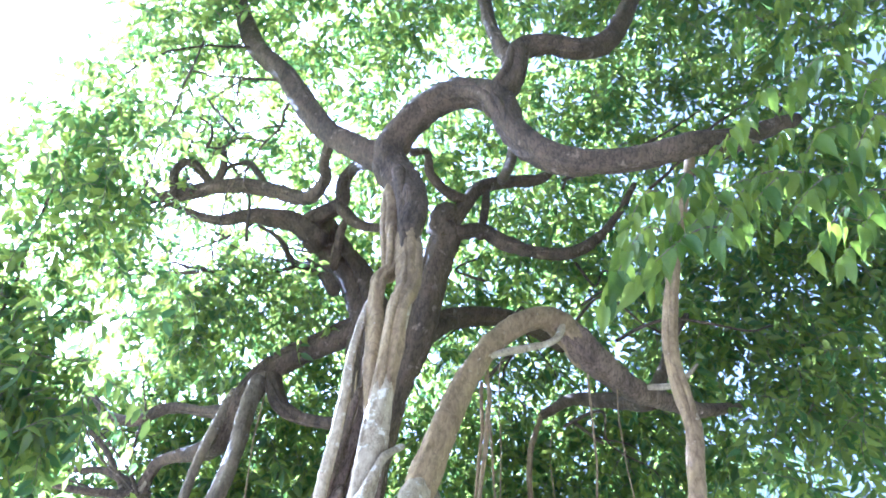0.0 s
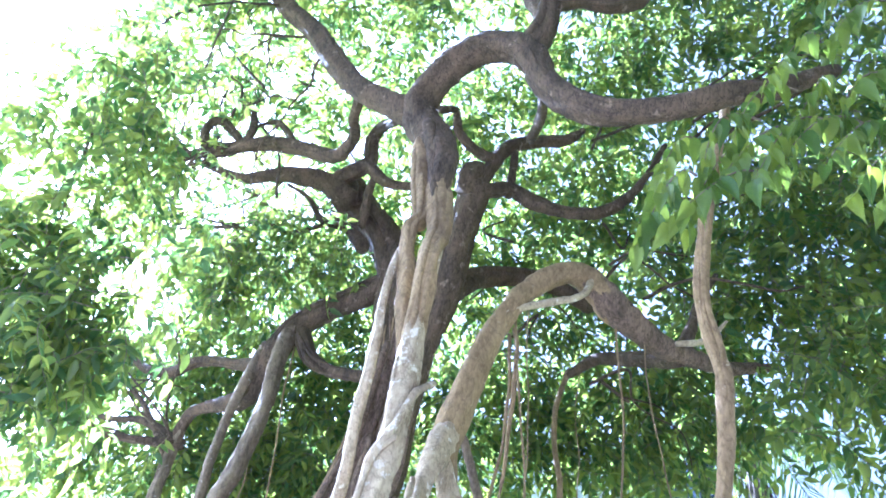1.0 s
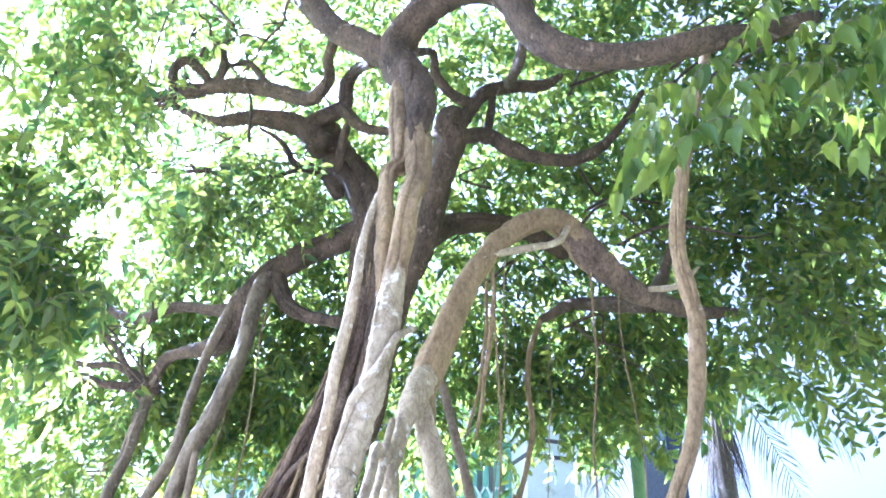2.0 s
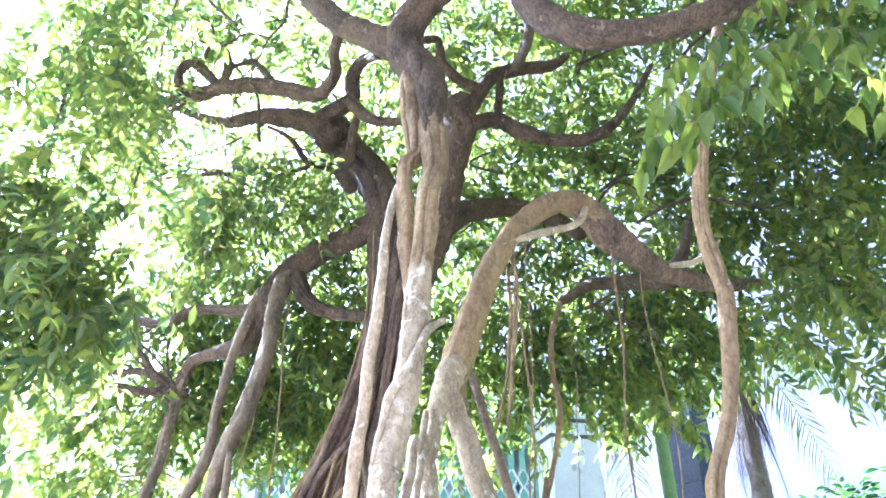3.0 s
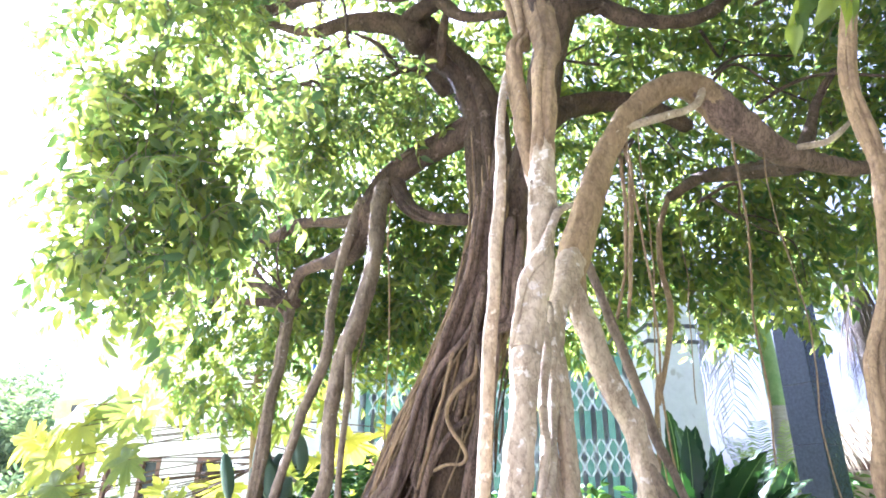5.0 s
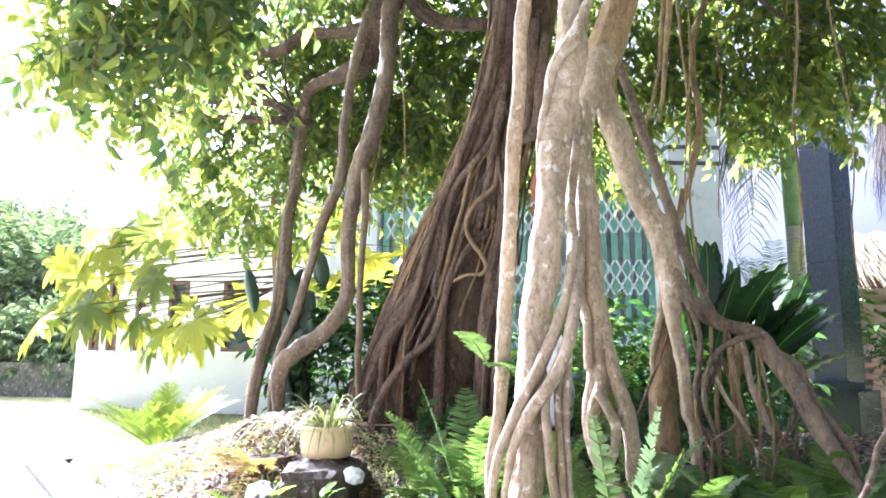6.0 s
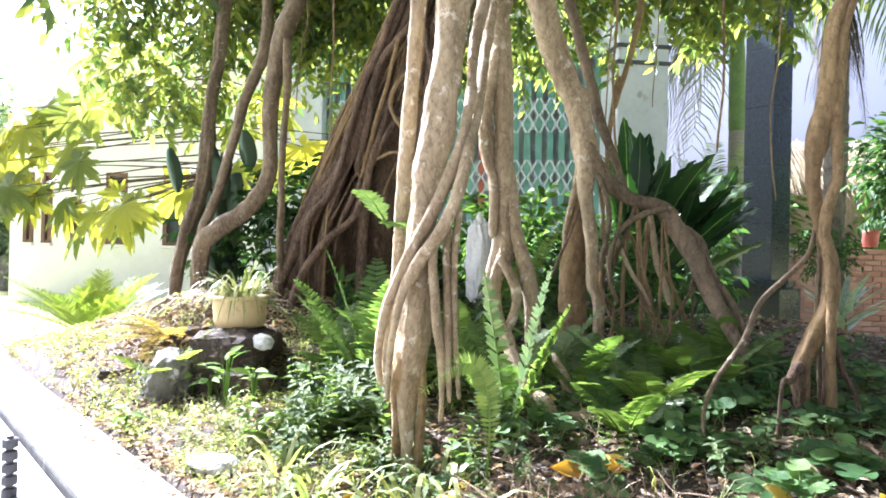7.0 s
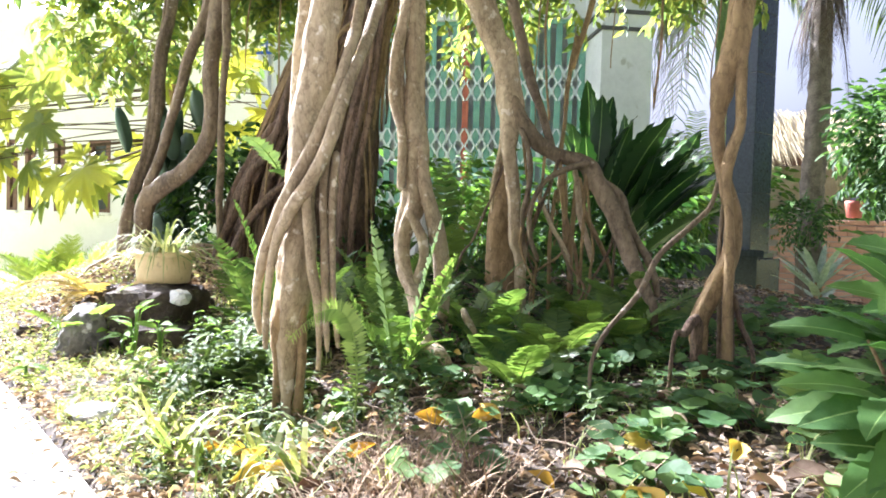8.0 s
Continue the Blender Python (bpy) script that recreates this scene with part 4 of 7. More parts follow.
stem('root_strand', 'brown', [(-0.497,2.000,1.773,0.0146),(-0.567,1.970,1.702,0.0145),(-0.623,1.960,1.623,0.0145),(-0.667,1.960,1.536,0.0145),(-0.714,1.980,1.427,0.0117)], False, False)
stem('root_strand', 'brown', [(-0.737,2.050,1.500,0.0235),(-0.739,2.030,1.351,0.0263),(-0.738,2.020,1.204,0.0262),(-0.735,2.000,1.058,0.0260),(-0.733,1.980,0.885,0.0259)], True, False)
stem('root_strand', 'brown', [(-0.544,2.100,2.418,0.0183),(-0.598,2.100,2.264,0.0214),(-0.659,2.100,2.096,0.0214),(-0.715,2.080,1.969,0.0213),(-0.755,2.060,1.828,0.0211),(-0.790,2.050,1.690,0.0210),(-0.838,2.040,1.553,0.0210),(-0.927,2.030,1.448,0.0240),(-0.999,2.020,1.342,0.0240),(-1.086,2.020,1.197,0.0237),(-1.131,2.000,1.077,0.0236),(-1.164,1.980,0.929,0.0205)], True, False)
stem('aerial_root', 'tan', [(-0.119,0.400,1.033,0.0117),(-0.125,0.405,0.974,0.0250),(-0.134,0.408,0.907,0.0384),(-0.146,0.410,0.833,0.0459),(-0.157,0.410,0.758,0.0412),(-0.169,0.410,0.684,0.0261),(-0.180,0.405,0.596,0.0137)], True, False)

def random_strand(rng, a, b, sag, r, tone):
    """A thin root that runs from a to b close against the trunk."""
    a, b = Vector(a), Vector(b)
    pts = []
    for i in range(6):
        s = i / 5
        p = a.lerp(b, s) + Vector((rng.gauss(0, sag), rng.gauss(0, sag * 0.6), rng.gauss(0, sag * 0.4)))
        pts.append((*p, r * (1.15 - 0.3 * s)))
    stem("root_strand", tone, pts)


stem("trunk", "dark", [(-0.98, 2.5, 0.55, 0.46), (-0.94, 2.48, 0.88, 0.39), (-0.85, 2.45, 1.27, 0.32), (-0.76, 2.42, 1.67, 0.25), (-0.62, 2.42, 2.09, 0.185), (-0.5, 2.4, 2.5, 0.14), (-0.42, 2.42, 3.0, 0.11)], True, False)
rng = random.Random(4)


def trunk_at(z):
    """Middle and radius of the main trunk at a height."""
    zs = (0.45, 0.88, 1.27, 1.67, 2.09, 2.5, 3.0)
    return [float(np.interp(z, zs, c)) for c in ((-0.98, -0.94, -0.85, -0.76, -0.62, -0.5, -0.42), (2.5, 2.48, 2.45, 2.42, 2.42, 2.4, 2.42), (0.47, 0.39, 0.32, 0.25, 0.185, 0.14, 0.11))]


for i in range(84):
    # roots grown fast to the main trunk, spreading at its foot
    turn = -math.pi / 2 + (i / 83 - 0.5) * 3.6 + rng.uniform(-0.1, 0.1)
    top, drift, r = rng.uniform(1.5, 3.0), rng.uniform(-0.9, 0.9), rng.choice((0.007, 0.009, 0.011, 0.014, 0.018, 0.026, 0.03))
    pts = []
    for k in range(8):
        z = top + (0.42 - top) * k / 7
        x, y, big = trunk_at(z)
        a = turn + drift * (k / 7 - 0.5) + rng.uniform(-0.15, 0.15)
        big *= 1.0 + 0.10 * rng.random() + (0.22 * ((k - 5) / 2) if k > 5 else 0)
        pts.append((x + math.cos(a) * big, y + math.sin(a) * big, z, r * (0.8 + 0.5 * k / 7)))
    if -2.0 < turn < -0.75:
        # the front of the foot stays an open dark hollow
        pts = [p for p in pts if p[2] > 1.5 + 0.3 * math.sin(i)]
        if len(pts) < 4 or i % 3 == 0:
            continue
    stem("root_strand", rng.choice(("brown", "brown", "brown", "dark", "tan")), pts, True, False)
for i in range(34):
    # thin hanging roots against the upper trunk, drawn together like cords
    a0, z0, z1 = -math.pi / 2 + rng.uniform(-1.5, 1.5), rng.uniform(2.5, 3.7), rng.uniform(0.9, 1.9)
    pts = []
    for k in range(7):
        z = z0 + (z1 - z0) * k / 6
        x, y, big = trunk_at(z)
        a = a0 + 0.25 * math.sin(k * 0.9 + i) + rng.uniform(-0.06, 0.06)
        pts.append((x + 0.07 + math.cos(a) * (big * 1.08 + 0.06), y - 0.09 + math.sin(a) * (big * 1.08 + 0.06), z, rng.uniform(0.004, 0.008)))
    stem("root_strand", rng.choice(("brown", "tan", "tan")), pts)
for i in range(26):
    # small roots spreading over the bank beside the yellow pot
    x, y, a = -1.62 + rng.gauss(0, 0.12), 1.98 + rng.gauss(0, 0.08), -1.0 + rng.uniform(-0.9, 0.9)
    pts = []
    for k in range(7):
        pts.append((x, y, soil_height(x, y) + 0.012 + 0.012 * rng.random(), rng.uniform(0.005, 0.012) * (1.2 - 0.12 * k)))
        a += rng.uniform(-0.45, 0.45)
        x, y = x + 0.1 * math.cos(a), y + 0.1 * math.sin(a)
    stem("root_strand", rng.choice(("tan", "brown", "pale")), pts)
for i in range(9):
    # thin curling roots under the arched root
    u = rng.random()
    x, y, z = 0.34 + 0.4 * u, 1.33 - 0.08 * u, 1.42 - 0.36 * u
    pts, dx = [], rng.uniform(-0.05, 0.05)
    for k in range(8):
        pts.append((x, y, z, rng.uniform(0.0035, 0.0065)))
        dx = 0.6 * dx + rng.uniform(-0.035, 0.035)
        x, y, z = x + dx, y + rng.uniform(-0.03, 0.03), z - (z - soil_height(x, y)) * rng.uniform(0.12, 0.3)
    stem("root_strand", rng.choice(("grey", "tan", "brown")), pts, True, False)
# drooping branches that carry the leafy curtain on the sunny side
stem('branch', 'dark', [(-1.386,1.4,5.766,0.009),(-1.58,1.05,5.3,0.008),(-1.6,0.65,4.6,0.007),(-1.56,0.45,3.9,0.006),(-1.5,0.4,3.2,0.006),(-1.4,0.38,2.3,0.005)], False, False)
stem('branch', 'dark', [(-1.58,1.05,5.3,0.007),(-1.66,1.15,4.5,0.006),(-1.64,1.2,3.9,0.005),(-1.62,1.2,3.3,0.004)], False, False)
BOUGHS = [(-1.25, 2.52, 3.28), (-1.1, 2.5, 3.52), (0.42, 1.56, 3.2), (0.5, 1.58, 3.3), (1.16, 1.9, 3.2), (1.0, 1.8, 3.28), (0.9, 3.08, 3.5)]
for x, y, z in BOUGHS:
    # fine roots hanging from the boughs
    random_strand(rng, (x, y, z), (x + rng.uniform(-0.1, 0.1), y + rng.uniform(-0.1, 0.1), rng.uniform(1.2, 2.3)), 0.015, rng.uniform(0.003, 0.006), "tan")


# -- crown: sprigs of drooping pointed leaves on thin twigs --
FIG = leaf_template(0.42, 0.3, 0.25, 2, 1.5, 0.4)
fig_tris = (FIG[0], [t for f in FIG[1] for t in ((f[0], f[1], f[2]), (f[0], f[2], f[3])) if len(set(t)) == 3])


def sprig_template(rng, leaves):
    """Poses of leaves on one sprig, and the twig's line; along x, drooping."""
    line = [Vector((0, 0, 0))]
    d = Vector((1, 0, 0.15))
    for i in range(6):
        d = (d + Vector((0, rng.uniform(-0.25, 0.25), rng.uniform(-0.32, 0.05)))).normalized()
        line.append(line[-1] + d * 0.065)
    poses = []
    for i in range(leaves):
        s = 0.8 + 5.2 * (i + rng.random()) / leaves
        k = min(int(s), 5)
        p = line[k].lerp(line[k + 1], s - k)
        side = 1 if i % 2 else -1
        out = (line[k + 1] - line[k]).normalized() * rng.uniform(0.2, 0.9) + Vector((0, side * rng.uniform(0.5, 1.1), rng.uniform(-1.0, 0.15)))
        poses.append(np.array(turned(p, out, (rng.uniform(-0.5, 0.5), rng.uniform(-0.5, 0.5), 1)) @ Matrix.Scale(rng.uniform(0.75, 1.15), 4)))
    return line, poses


def joined(template, poses):
    v, f = np.array(template[0]), np.array(template[1])
    vs = np.concatenate([(p[:3, :3] @ v.T).T + p[:3, 3] for p in poses])
    fs = np.concatenate([f + i * len(v) for i in range(len(poses))])
    return vs, fs


def thin_twig(line, r):
    v, f = [], []
    for i, p in enumerate(line):
        for j in range(3):
            a = j * 2.094
            v.append((p.x, p.y + math.cos(a) * r * (1 - i * 0.11), p.z + math.sin(a) * r * (1 - i * 0.11)))
    for i in range(len(line) - 1):
        for j in range(3):
            f.append((i * 3 + j, i * 3 + (j + 1) % 3, i * 3 + 3 + (j + 1) % 3, i * 3 + 3 + j))
    return v, f


rng = random.Random(11)
SPRIGS = []
for i in range(6):
    line, poses = sprig_template(rng, 12)
    SPRIGS.append((joined(fig_tris, [p @ np.diag((0.1, 0.1, 0.1, 1)) for p in poses]), thin_twig(line, 0.003)))


def foliage(places, aims, sizes, seed):
    """Leaves and twigs of one part of the crown."""
    rs = np.random.default_rng(seed)
    kinds = rs.integers(0, len(SPRIGS), len(places))
    for k in range(len(SPRIGS)):
        idx = np.where(kinds == k)[0]
        if not len(idx):
            continue
        poses = [np.array(turned(places[i], aims[i], (rs.normal(0, 0.3), rs.normal(0, 0.3), 1))) for i in idx]
        size = [sizes[i] for i in idx]
        tagged(part("leafy_spray", scatter("leafy_spray", SPRIGS[k][0], poses, size), LEAF, tree), kind="stuff")
        tagged(part("twig", scatter("twig", SPRIGS[k][1], poses, size), TWIG, tree), kind="stuff")


C, R = np.array((0.1, 0.7, 2.5)), np.array((3.85, 3.7, 5.6))


def crown(n, seed):
    rs = np.random.default_rng(seed)
    places, aims, sizes = [], [], []
    while len(places) < n:
        d = rs.normal(0, 1, 3)
        d /= np.linalg.norm(d)
        if d[2] < -0.12:
            continue
        depth = 1.03 - 0.30 * rs.random() ** 1.3
        p = C + d * R * depth
        rim = 2.6 + 0.25 * max(0, p[0]) + 0.05 * max(0, -p[0]) + 0.22 * noise.noise((p[0] * 1.1, p[1] * 1.1, 5))
        if p[0] < -2.15 - 0.94 * (p[1] - 1) + 0.3 * noise.noise((p[1] * 2, p[2] * 2, 8)):
            continue
        # the crown runs on unseen over the viewer, added to block sky light
        if p[2] < rim or p[1] < -2.2 + 0.5 * noise.noise((p[0], p[2], 1)):
            continue
        if p[0] < -1.9 and 1.1 < p[1] < 2.9 and p[2] < 4.2:
            continue
        # openings between the leafy boughs
        gap = noise.noise(Vector(p) * 1.25) + 0.5 * noise.noise(Vector(p) * 2.9)
        thin = 0.6 if p[0] < -1.5 and p[1] > 1.3 and 2.9 < p[2] < 5.6 else 0.4 if p[0] < -0.2 and p[1] > 2.4 and p[2] < 4.6 else 0.2 if p[0] < -0.8 and p[2] > 3.2 else 0.0
        if rs.random() < thin:
            continue
        if gap < -0.22 and rs.random() < 0.85:
            continue
        out = d * np.array((1, 1, 0.6)) + rs.normal(0, 0.7, 3) - np.array((0, 0, 0.35))
        places.append(p)
        aims.append(out)
        sizes.append(rs.uniform(0.8, 1.25))
    foliage(places, aims, sizes, seed)


crown(8000, 1)


def mass(n, low, high, seed, size=1.0, gap=-0.38):
    """A leafy bough filling an uneven region of the crown."""
    rs = np.random.default_rng(seed)
    low, high = np.array(low), np.array(high)
    mid, half = (low + high) / 2, (high - low) / 2
    places, aims, sizes = [], [], []
    while len(places) < n:
        d = rs.uniform(-1, 1, 3)
        p = mid + d * half
        if (d ** 2).sum() > 1 + 0.5 * noise.noise(Vector(p) * 1.7) or noise.noise(Vector(p) * 2.1) < gap:
            continue
        places.append(p)
        aims.append(rs.normal(0, 0.7, 3) + np.array((0.3 * np.sign(mid[0]), 0, -0.5)))
        sizes.append(size * rs.uniform(0.8, 1.25))
    foliage(places, aims, sizes, seed)


mass(300, (-1.78, 0.15, 1.8), (-0.92, 0.6, 2.9), 21, 0.66)
mass(270, (-1.95, 0.14, 2.45), (-1.15, 0.7, 4.3), 25, 0.68)
mass(260, (-3.6, 2.95, 2.15), (-1.8, 3.7, 4.3), 28, 0.95, -0.1)
mass(560, (-3.4, 3.1, 2.1), (-0.4, 3.9, 4.6), 26, 0.95, -0.12)
mass(110, (1.9, 1.5, 2.62), (3.4, 3.2, 3.7), 30, 0.95)
mass(190, (-3.0, 3.0, 3.4), (0.2, 4.0, 5.6), 27, 0.95, -0.1)
mass(420, (1.9, 1.4, 3.1), (4.0, 3.6, 6.0), 22)
mass(260, (-2.2, 3.3, 2.5), (0.4, 4.0, 4.2), 23)
mass(330, (0.1, 3.1, 2.65), (2.4, 4.4, 4.6), 31, 1.0, -0.25)
mass(190, (-2.1, 2.0, 3.5), (-0.7, 2.6, 4.7), 35, 0.8, -0.1)
mass(75, (-2.05, 1.0, 3.0), (-1.25, 1.45, 4.15), 36, 0.7, -0.1)
mass(95, (0.3, 3.2, 4.3), (2.1, 4.2, 6.6), 37, 1.0, -0.2)

# -- limbs inside the crown that carry the sprigs --
rng = random.Random(8)
for i in range(46):
    a = rng.uniform(0.1, 3.05)
    aim = Vector((math.cos(a) * 3.3, 0.7 + abs(math.sin(a)) * 3.2, rng.uniform(2.8, 6.6)))
    start = Vector((-0.1, 1.6, 3.9)).lerp(aim, rng.uniform(0.45, 0.6))
    if aim.x < -2.1 - 0.94 * (aim.y - 1):
        continue
    pts = []
    for j in range(5):
        s = j / 4
        p = start.lerp(aim, s) + Vector((rng.gauss(0, 0.09), rng.gauss(0, 0.09), rng.gauss(0, 0.09) + 0.2 * math.sin(s * 3.1)))
        pts.append((*p, 0.013 * (1 - 0.8 * s)))
    stem("twig_branch", "dark", pts)

# -- bare forking twigs at the ends of the sunlit boughs --
def fork(rng, start, aim, length, r, level):
    d = Vector(aim).normalized()
    pts, p = [], Vector(start)
    for j in range(6):
        pts.append((*p, r * (1 - 0.1 * j)))
        d = (d + Vector((rng.gauss(0, 0.22), rng.gauss(0, 0.22), rng.gauss(0, 0.22)))).normalized()
        p = p + d * length / 5
    stem("twig_branch", "dark", pts)
    if level:
        for j in (2, 3, 4, 5):
            if rng.random() < 0.75:
                side = d + Vector((rng.gauss(0, 0.6), rng.gauss(0, 0.5), rng.gauss(0.1, 0.6)))
                fork(rng, pts[j][:3], side, length * rng.uniform(0.45, 0.7), r * 0.6, level - 1)


rng = random.Random(53)
for aim in ((-0.77, -0.05, 0.36), (-0.64, -0.1, 0.09), (-0.5, 0.0, 0.33), (-0.86, -0.1, 0.65), (-0.45, -0.1, 0.5)):
    fork(rng, (-1.95, 2.8, 2.76), aim, 0.95, 0.010, 1)
rng = random.Random(52)
for start, aim in (((-2.10, 2.06, 4.80), (-1, 0.1, 0.5)), ((-1.91, 2.03, 4.82), (-0.6, 0.2, 1)), ((-2.37, 2.10, 4.74), (-1, 0.1, -0.1)), ((-1.50, 2.00, 4.85), (-0.5, 0.4, 0.8)), ((-1.69, 2.01, 5.11), (-0.3, 0.2, 1)),
                   ((-1.36, 2.21, 4.72), (-0.8, 0.3, -0.4)), ((-1.21, 2.46, 4.38), (-0.9, 0.2, 0.2)), ((-1.01, 1.29, 5.22), (-0.8, 0.5, 0.4)), ((-0.91, 1.27, 5.04), (-0.5, 0.6, -0.1)), ((-2.23, 2.08, 4.77), (-0.8, 0.1, -0.7)), ((-2.19, 2.07, 4.78), (-1, 0, 0.9)), ((-2.28, 2.09, 4.76), (-1, -0.1, 0.2)), ((-1.61, 2.00, 4.84), (-1, 0, -0.5)), ((-1.85, 2.00, 5.01), (-0.7, 0, 0.7)), ((-2.00, 2.00, 4.76), (-0.9, 0, -0.3))):
    fork(rng, start, aim, rng.uniform(0.6, 0.95), 0.013, 2)

# -- the spray of young leaves that hangs over the path, leaf by leaf --
def heart_leaf(name, width, droop, curl):
    """A broad fig leaf with a long drawn-out tip."""
    v, f = [], []
    rows = 10
    for i in range(rows + 1):
        s = i / rows
        w = width / 2 * (math.sin(math.pi * min(1, s / 0.78) ** 0.62) ** 0.8 if s < 0.74 else 0.13 * (1 - s) / 0.26 + 0.002)
        w = max(w, 0.002)
        z = -droop * s ** 1.6
        for y in (-1, -0.5, 0, 0.5, 1):
            v.append((s - 0.05 * (abs(y) if s < 0.15 else 0), y * w, z + curl * w * abs(y) + 0.012 * math.sin(9 * s + 3 * y)))
    for i in range(rows):
        for j in range(4):
            a = i * 5 + j
            f.append((a, a + 5, a + 6, a + 1))
    return mesh_of(name, v, f, True)


NEAR = [heart_leaf("leaf", w, d, c) for w, d, c in ((0.42, 0.3, 0.35), (0.38, 0.12, 0.55), (0.46, 0.45, 0.25))]
rng = random.Random(31)
SPRAYS = [(0.80, 0.25, 2.66), (0.90, 0.2, 2.72), (0.98, 0.3, 2.78), (0.90, 0.3, 2.95), (1.05, 0.25, 2.86), (1.08, 0.3, 3.02), (1.22, 0.2, 2.92), (1.22, 0.3, 3.2), (1.32, 0.25, 3.0), (1.44, 0.2, 2.95),
          (1.56, 0.25, 2.9), (1.66, 0.3, 2.88), (1.45, 0.3, 3.24), (1.58, 0.25, 3.2), (1.72, 0.2, 3.15), (1.42, 0.3, 3.55), (1.68, 0.25, 3.7), (1.92, 0.25, 3.55), (2.05, 0.3, 4.2), (1.78, 0.3, 4.1), (2.15, 0.3, 3.95), (1.9, 0.25, 3.15), (2.2, 0.3, 4.5), (1.9, 0.35, 4.5), (2.35, 0.3, 4.2), (2.3, 0.25, 3.5), (1.6, 0.35, 4.2), (2.1, 0.2, 3.3)]
for b in SPRAYS:
    b = Vector(b)
    a = b + Vector((rng.uniform(0.25, 0.5), rng.uniform(0.0, 0.2), rng.uniform(0.25, 0.5)))
    bow = Vector((rng.uniform(-0.05, 0.05), -0.06, 0.1))
    pts = [(*(a.lerp(b, s) + bow * math.sin(s * 3.14)), 0.005 * (1.15 - s)) for s in (0, 0.25, 0.5, 0.75, 1)]
    pile = Pile()
    line = tube(pile, pts, 5, 0.04, 0.05, 0.0, 77)
    spray = part("hanging_twig", pile.mesh("hanging_twig", True), TWIG, tree)
    for k in range(12):
        s = 0.2 + 0.8 * (k + rng.random() * 0.5) / 12
        p = line[min(int(s * len(line)), len(line) - 1), :3]
        aim = Vector((rng.uniform(-0.6, 0.4), rng.uniform(-0.4, 0.3), rng.uniform(-1.6, -0.8)))
        m = turned(p, aim, (rng.uniform(-0.7, 0.7), -1 + rng.uniform(-0.3, 0.9), 0.4)) @ Matrix.Scale(rng.uniform(0.095, 0.155), 4)
        part("leaf", NEAR[rng.randrange(3)], LEAF_NEAR, spray, at=m)


# ---- plants and stones of the bed ----
def curve3(a, b, c, n):
    """Points on an arc from a over b to c."""
    a, b, c = Vector(a), Vector(b), Vector(c)
    return [(a * (1 - s) ** 2 + b * 2 * s * (1 - s) + c * s * s) for s in [i / (n - 1) for i in range(n)]]


def frond_mesh(name, a, b, c, width, pairs, stalk=0.12, lean=0.35, thin=0.16, taper=0.75, sag=0.1, rib=0.003, seed=0, face=None):
    """A feathered frond on an arc: a midrib with paired leaflets."""
    rng = random.Random(seed)
    line = curve3(a, b, c, 60)
    flat = (Vector(b) - Vector(a)).cross(Vector((0, 0, 1)))
    pile = Pile()
    tube(pile, [(*line[i], rib * (1.1 - i / 59)) for i in (0, 12, 24, 36, 48, 59)], 4, 0.05, 0.0, 0.0, seed)
    for i in range(pairs):
        s = stalk + (0.985 - stalk) * i / (pairs - 1)
        k = min(int(s * 59), 58)
        p, t = line[k], (line[k + 1] - line[k]).normalized()
        side = t.cross(Vector((0, 0, 1))) if flat.length < 0.1 else flat
        side = t.cross(Vector(face)) if face else side
        side = side.normalized() if side.length > 0.05 else Vector((1, 0, 0))
        up = side.cross(t)
        w = width * min(1, (0.35 + (s - stalk) * 4)) * (1 - (max(0, s - 0.45) / 0.55) ** 2 * taper)
        for d in (-1, 1):
            out = (side * d + t * lean * rng.uniform(0.7, 1.3) + up * rng.uniform(0.05, 0.2)).normalized()
            wide = t * (w * thin * 0.5) + Vector((0, 0, 0.002))
            length = w * rng.uniform(0.86, 1.08)
            q = p + out * length * 0.55 - Vector((0, 0, sag * length * 0.3))
            tip = p + out * length - Vector((0, 0, sag * length))
            pile.add([p - wide * 0.6, p + wide * 0.6, q + wide, tip, q - wide], [(0, 1, 2, 4), (4, 2, 3)])
    return pile.mesh(name)


def fern(base, tips, width, pairs, label, rise=0.5, seed=0, over=None, taper=0.75, mat=FERN, thin=0.125, face=None):
    base = Vector(base)
    plant = thing("sword_fern", base, label, "fern", "ferns in the bed")
    for i, tip in enumerate(tips):
        tip = Vector(tip)
        mid = base.lerp(tip, 0.55) + Vector((0, 0, rise * (tip - base).length * 0.55))
        if over:
            mid = Vector(over[i])
        part("frond", frond_mesh("frond", base, mid, tip, width, int(pairs * 1.25), thin=thin, taper=taper, seed=seed + i, face=face), mat, plant)
    return plant


def fan(rng, base, n, reach, low, high):
    return [(base[0] + reach * rng.uniform(0.6, 1.1) * math.cos(a), base[1] + reach * rng.uniform(0.6, 1.1) * math.sin(a), base[2] + rng.uniform(low, high))
            for a in [6.283 * (i + rng.random() * 0.7) / n for i in range(n)]]


def on_bed(x, y, dz=0.0):
    return (x, y, soil_height(x, y) + dz)


rng = random.Random(5)
b = on_bed(-0.40, 0.95)
fern(b, [(-0.56, 0.9, 1.06), (-0.70, 1.0, 0.94), (-0.62, 0.8, 0.90), (-0.30, 0.8, 0.95), (-0.75, 1.15, 0.80), (-0.45, 1.2, 1.02), (-0.15, 0.9, 0.85)], 0.085, 30, "bright green sword fern with arching feathered fronds", 0.25, 10)
b = on_bed(0.065, 0.26)
fern(b, [(-0.09, 0.24, 0.72)], 0.036, 44, "sword fern with one frond arching over, sunlight put in its light green", 1.0, 30, [(0.11, 0.23, 0.95)], 0.45, FERN_LIT_YELLOW, 0.16, (0.2, -1, 0.35))
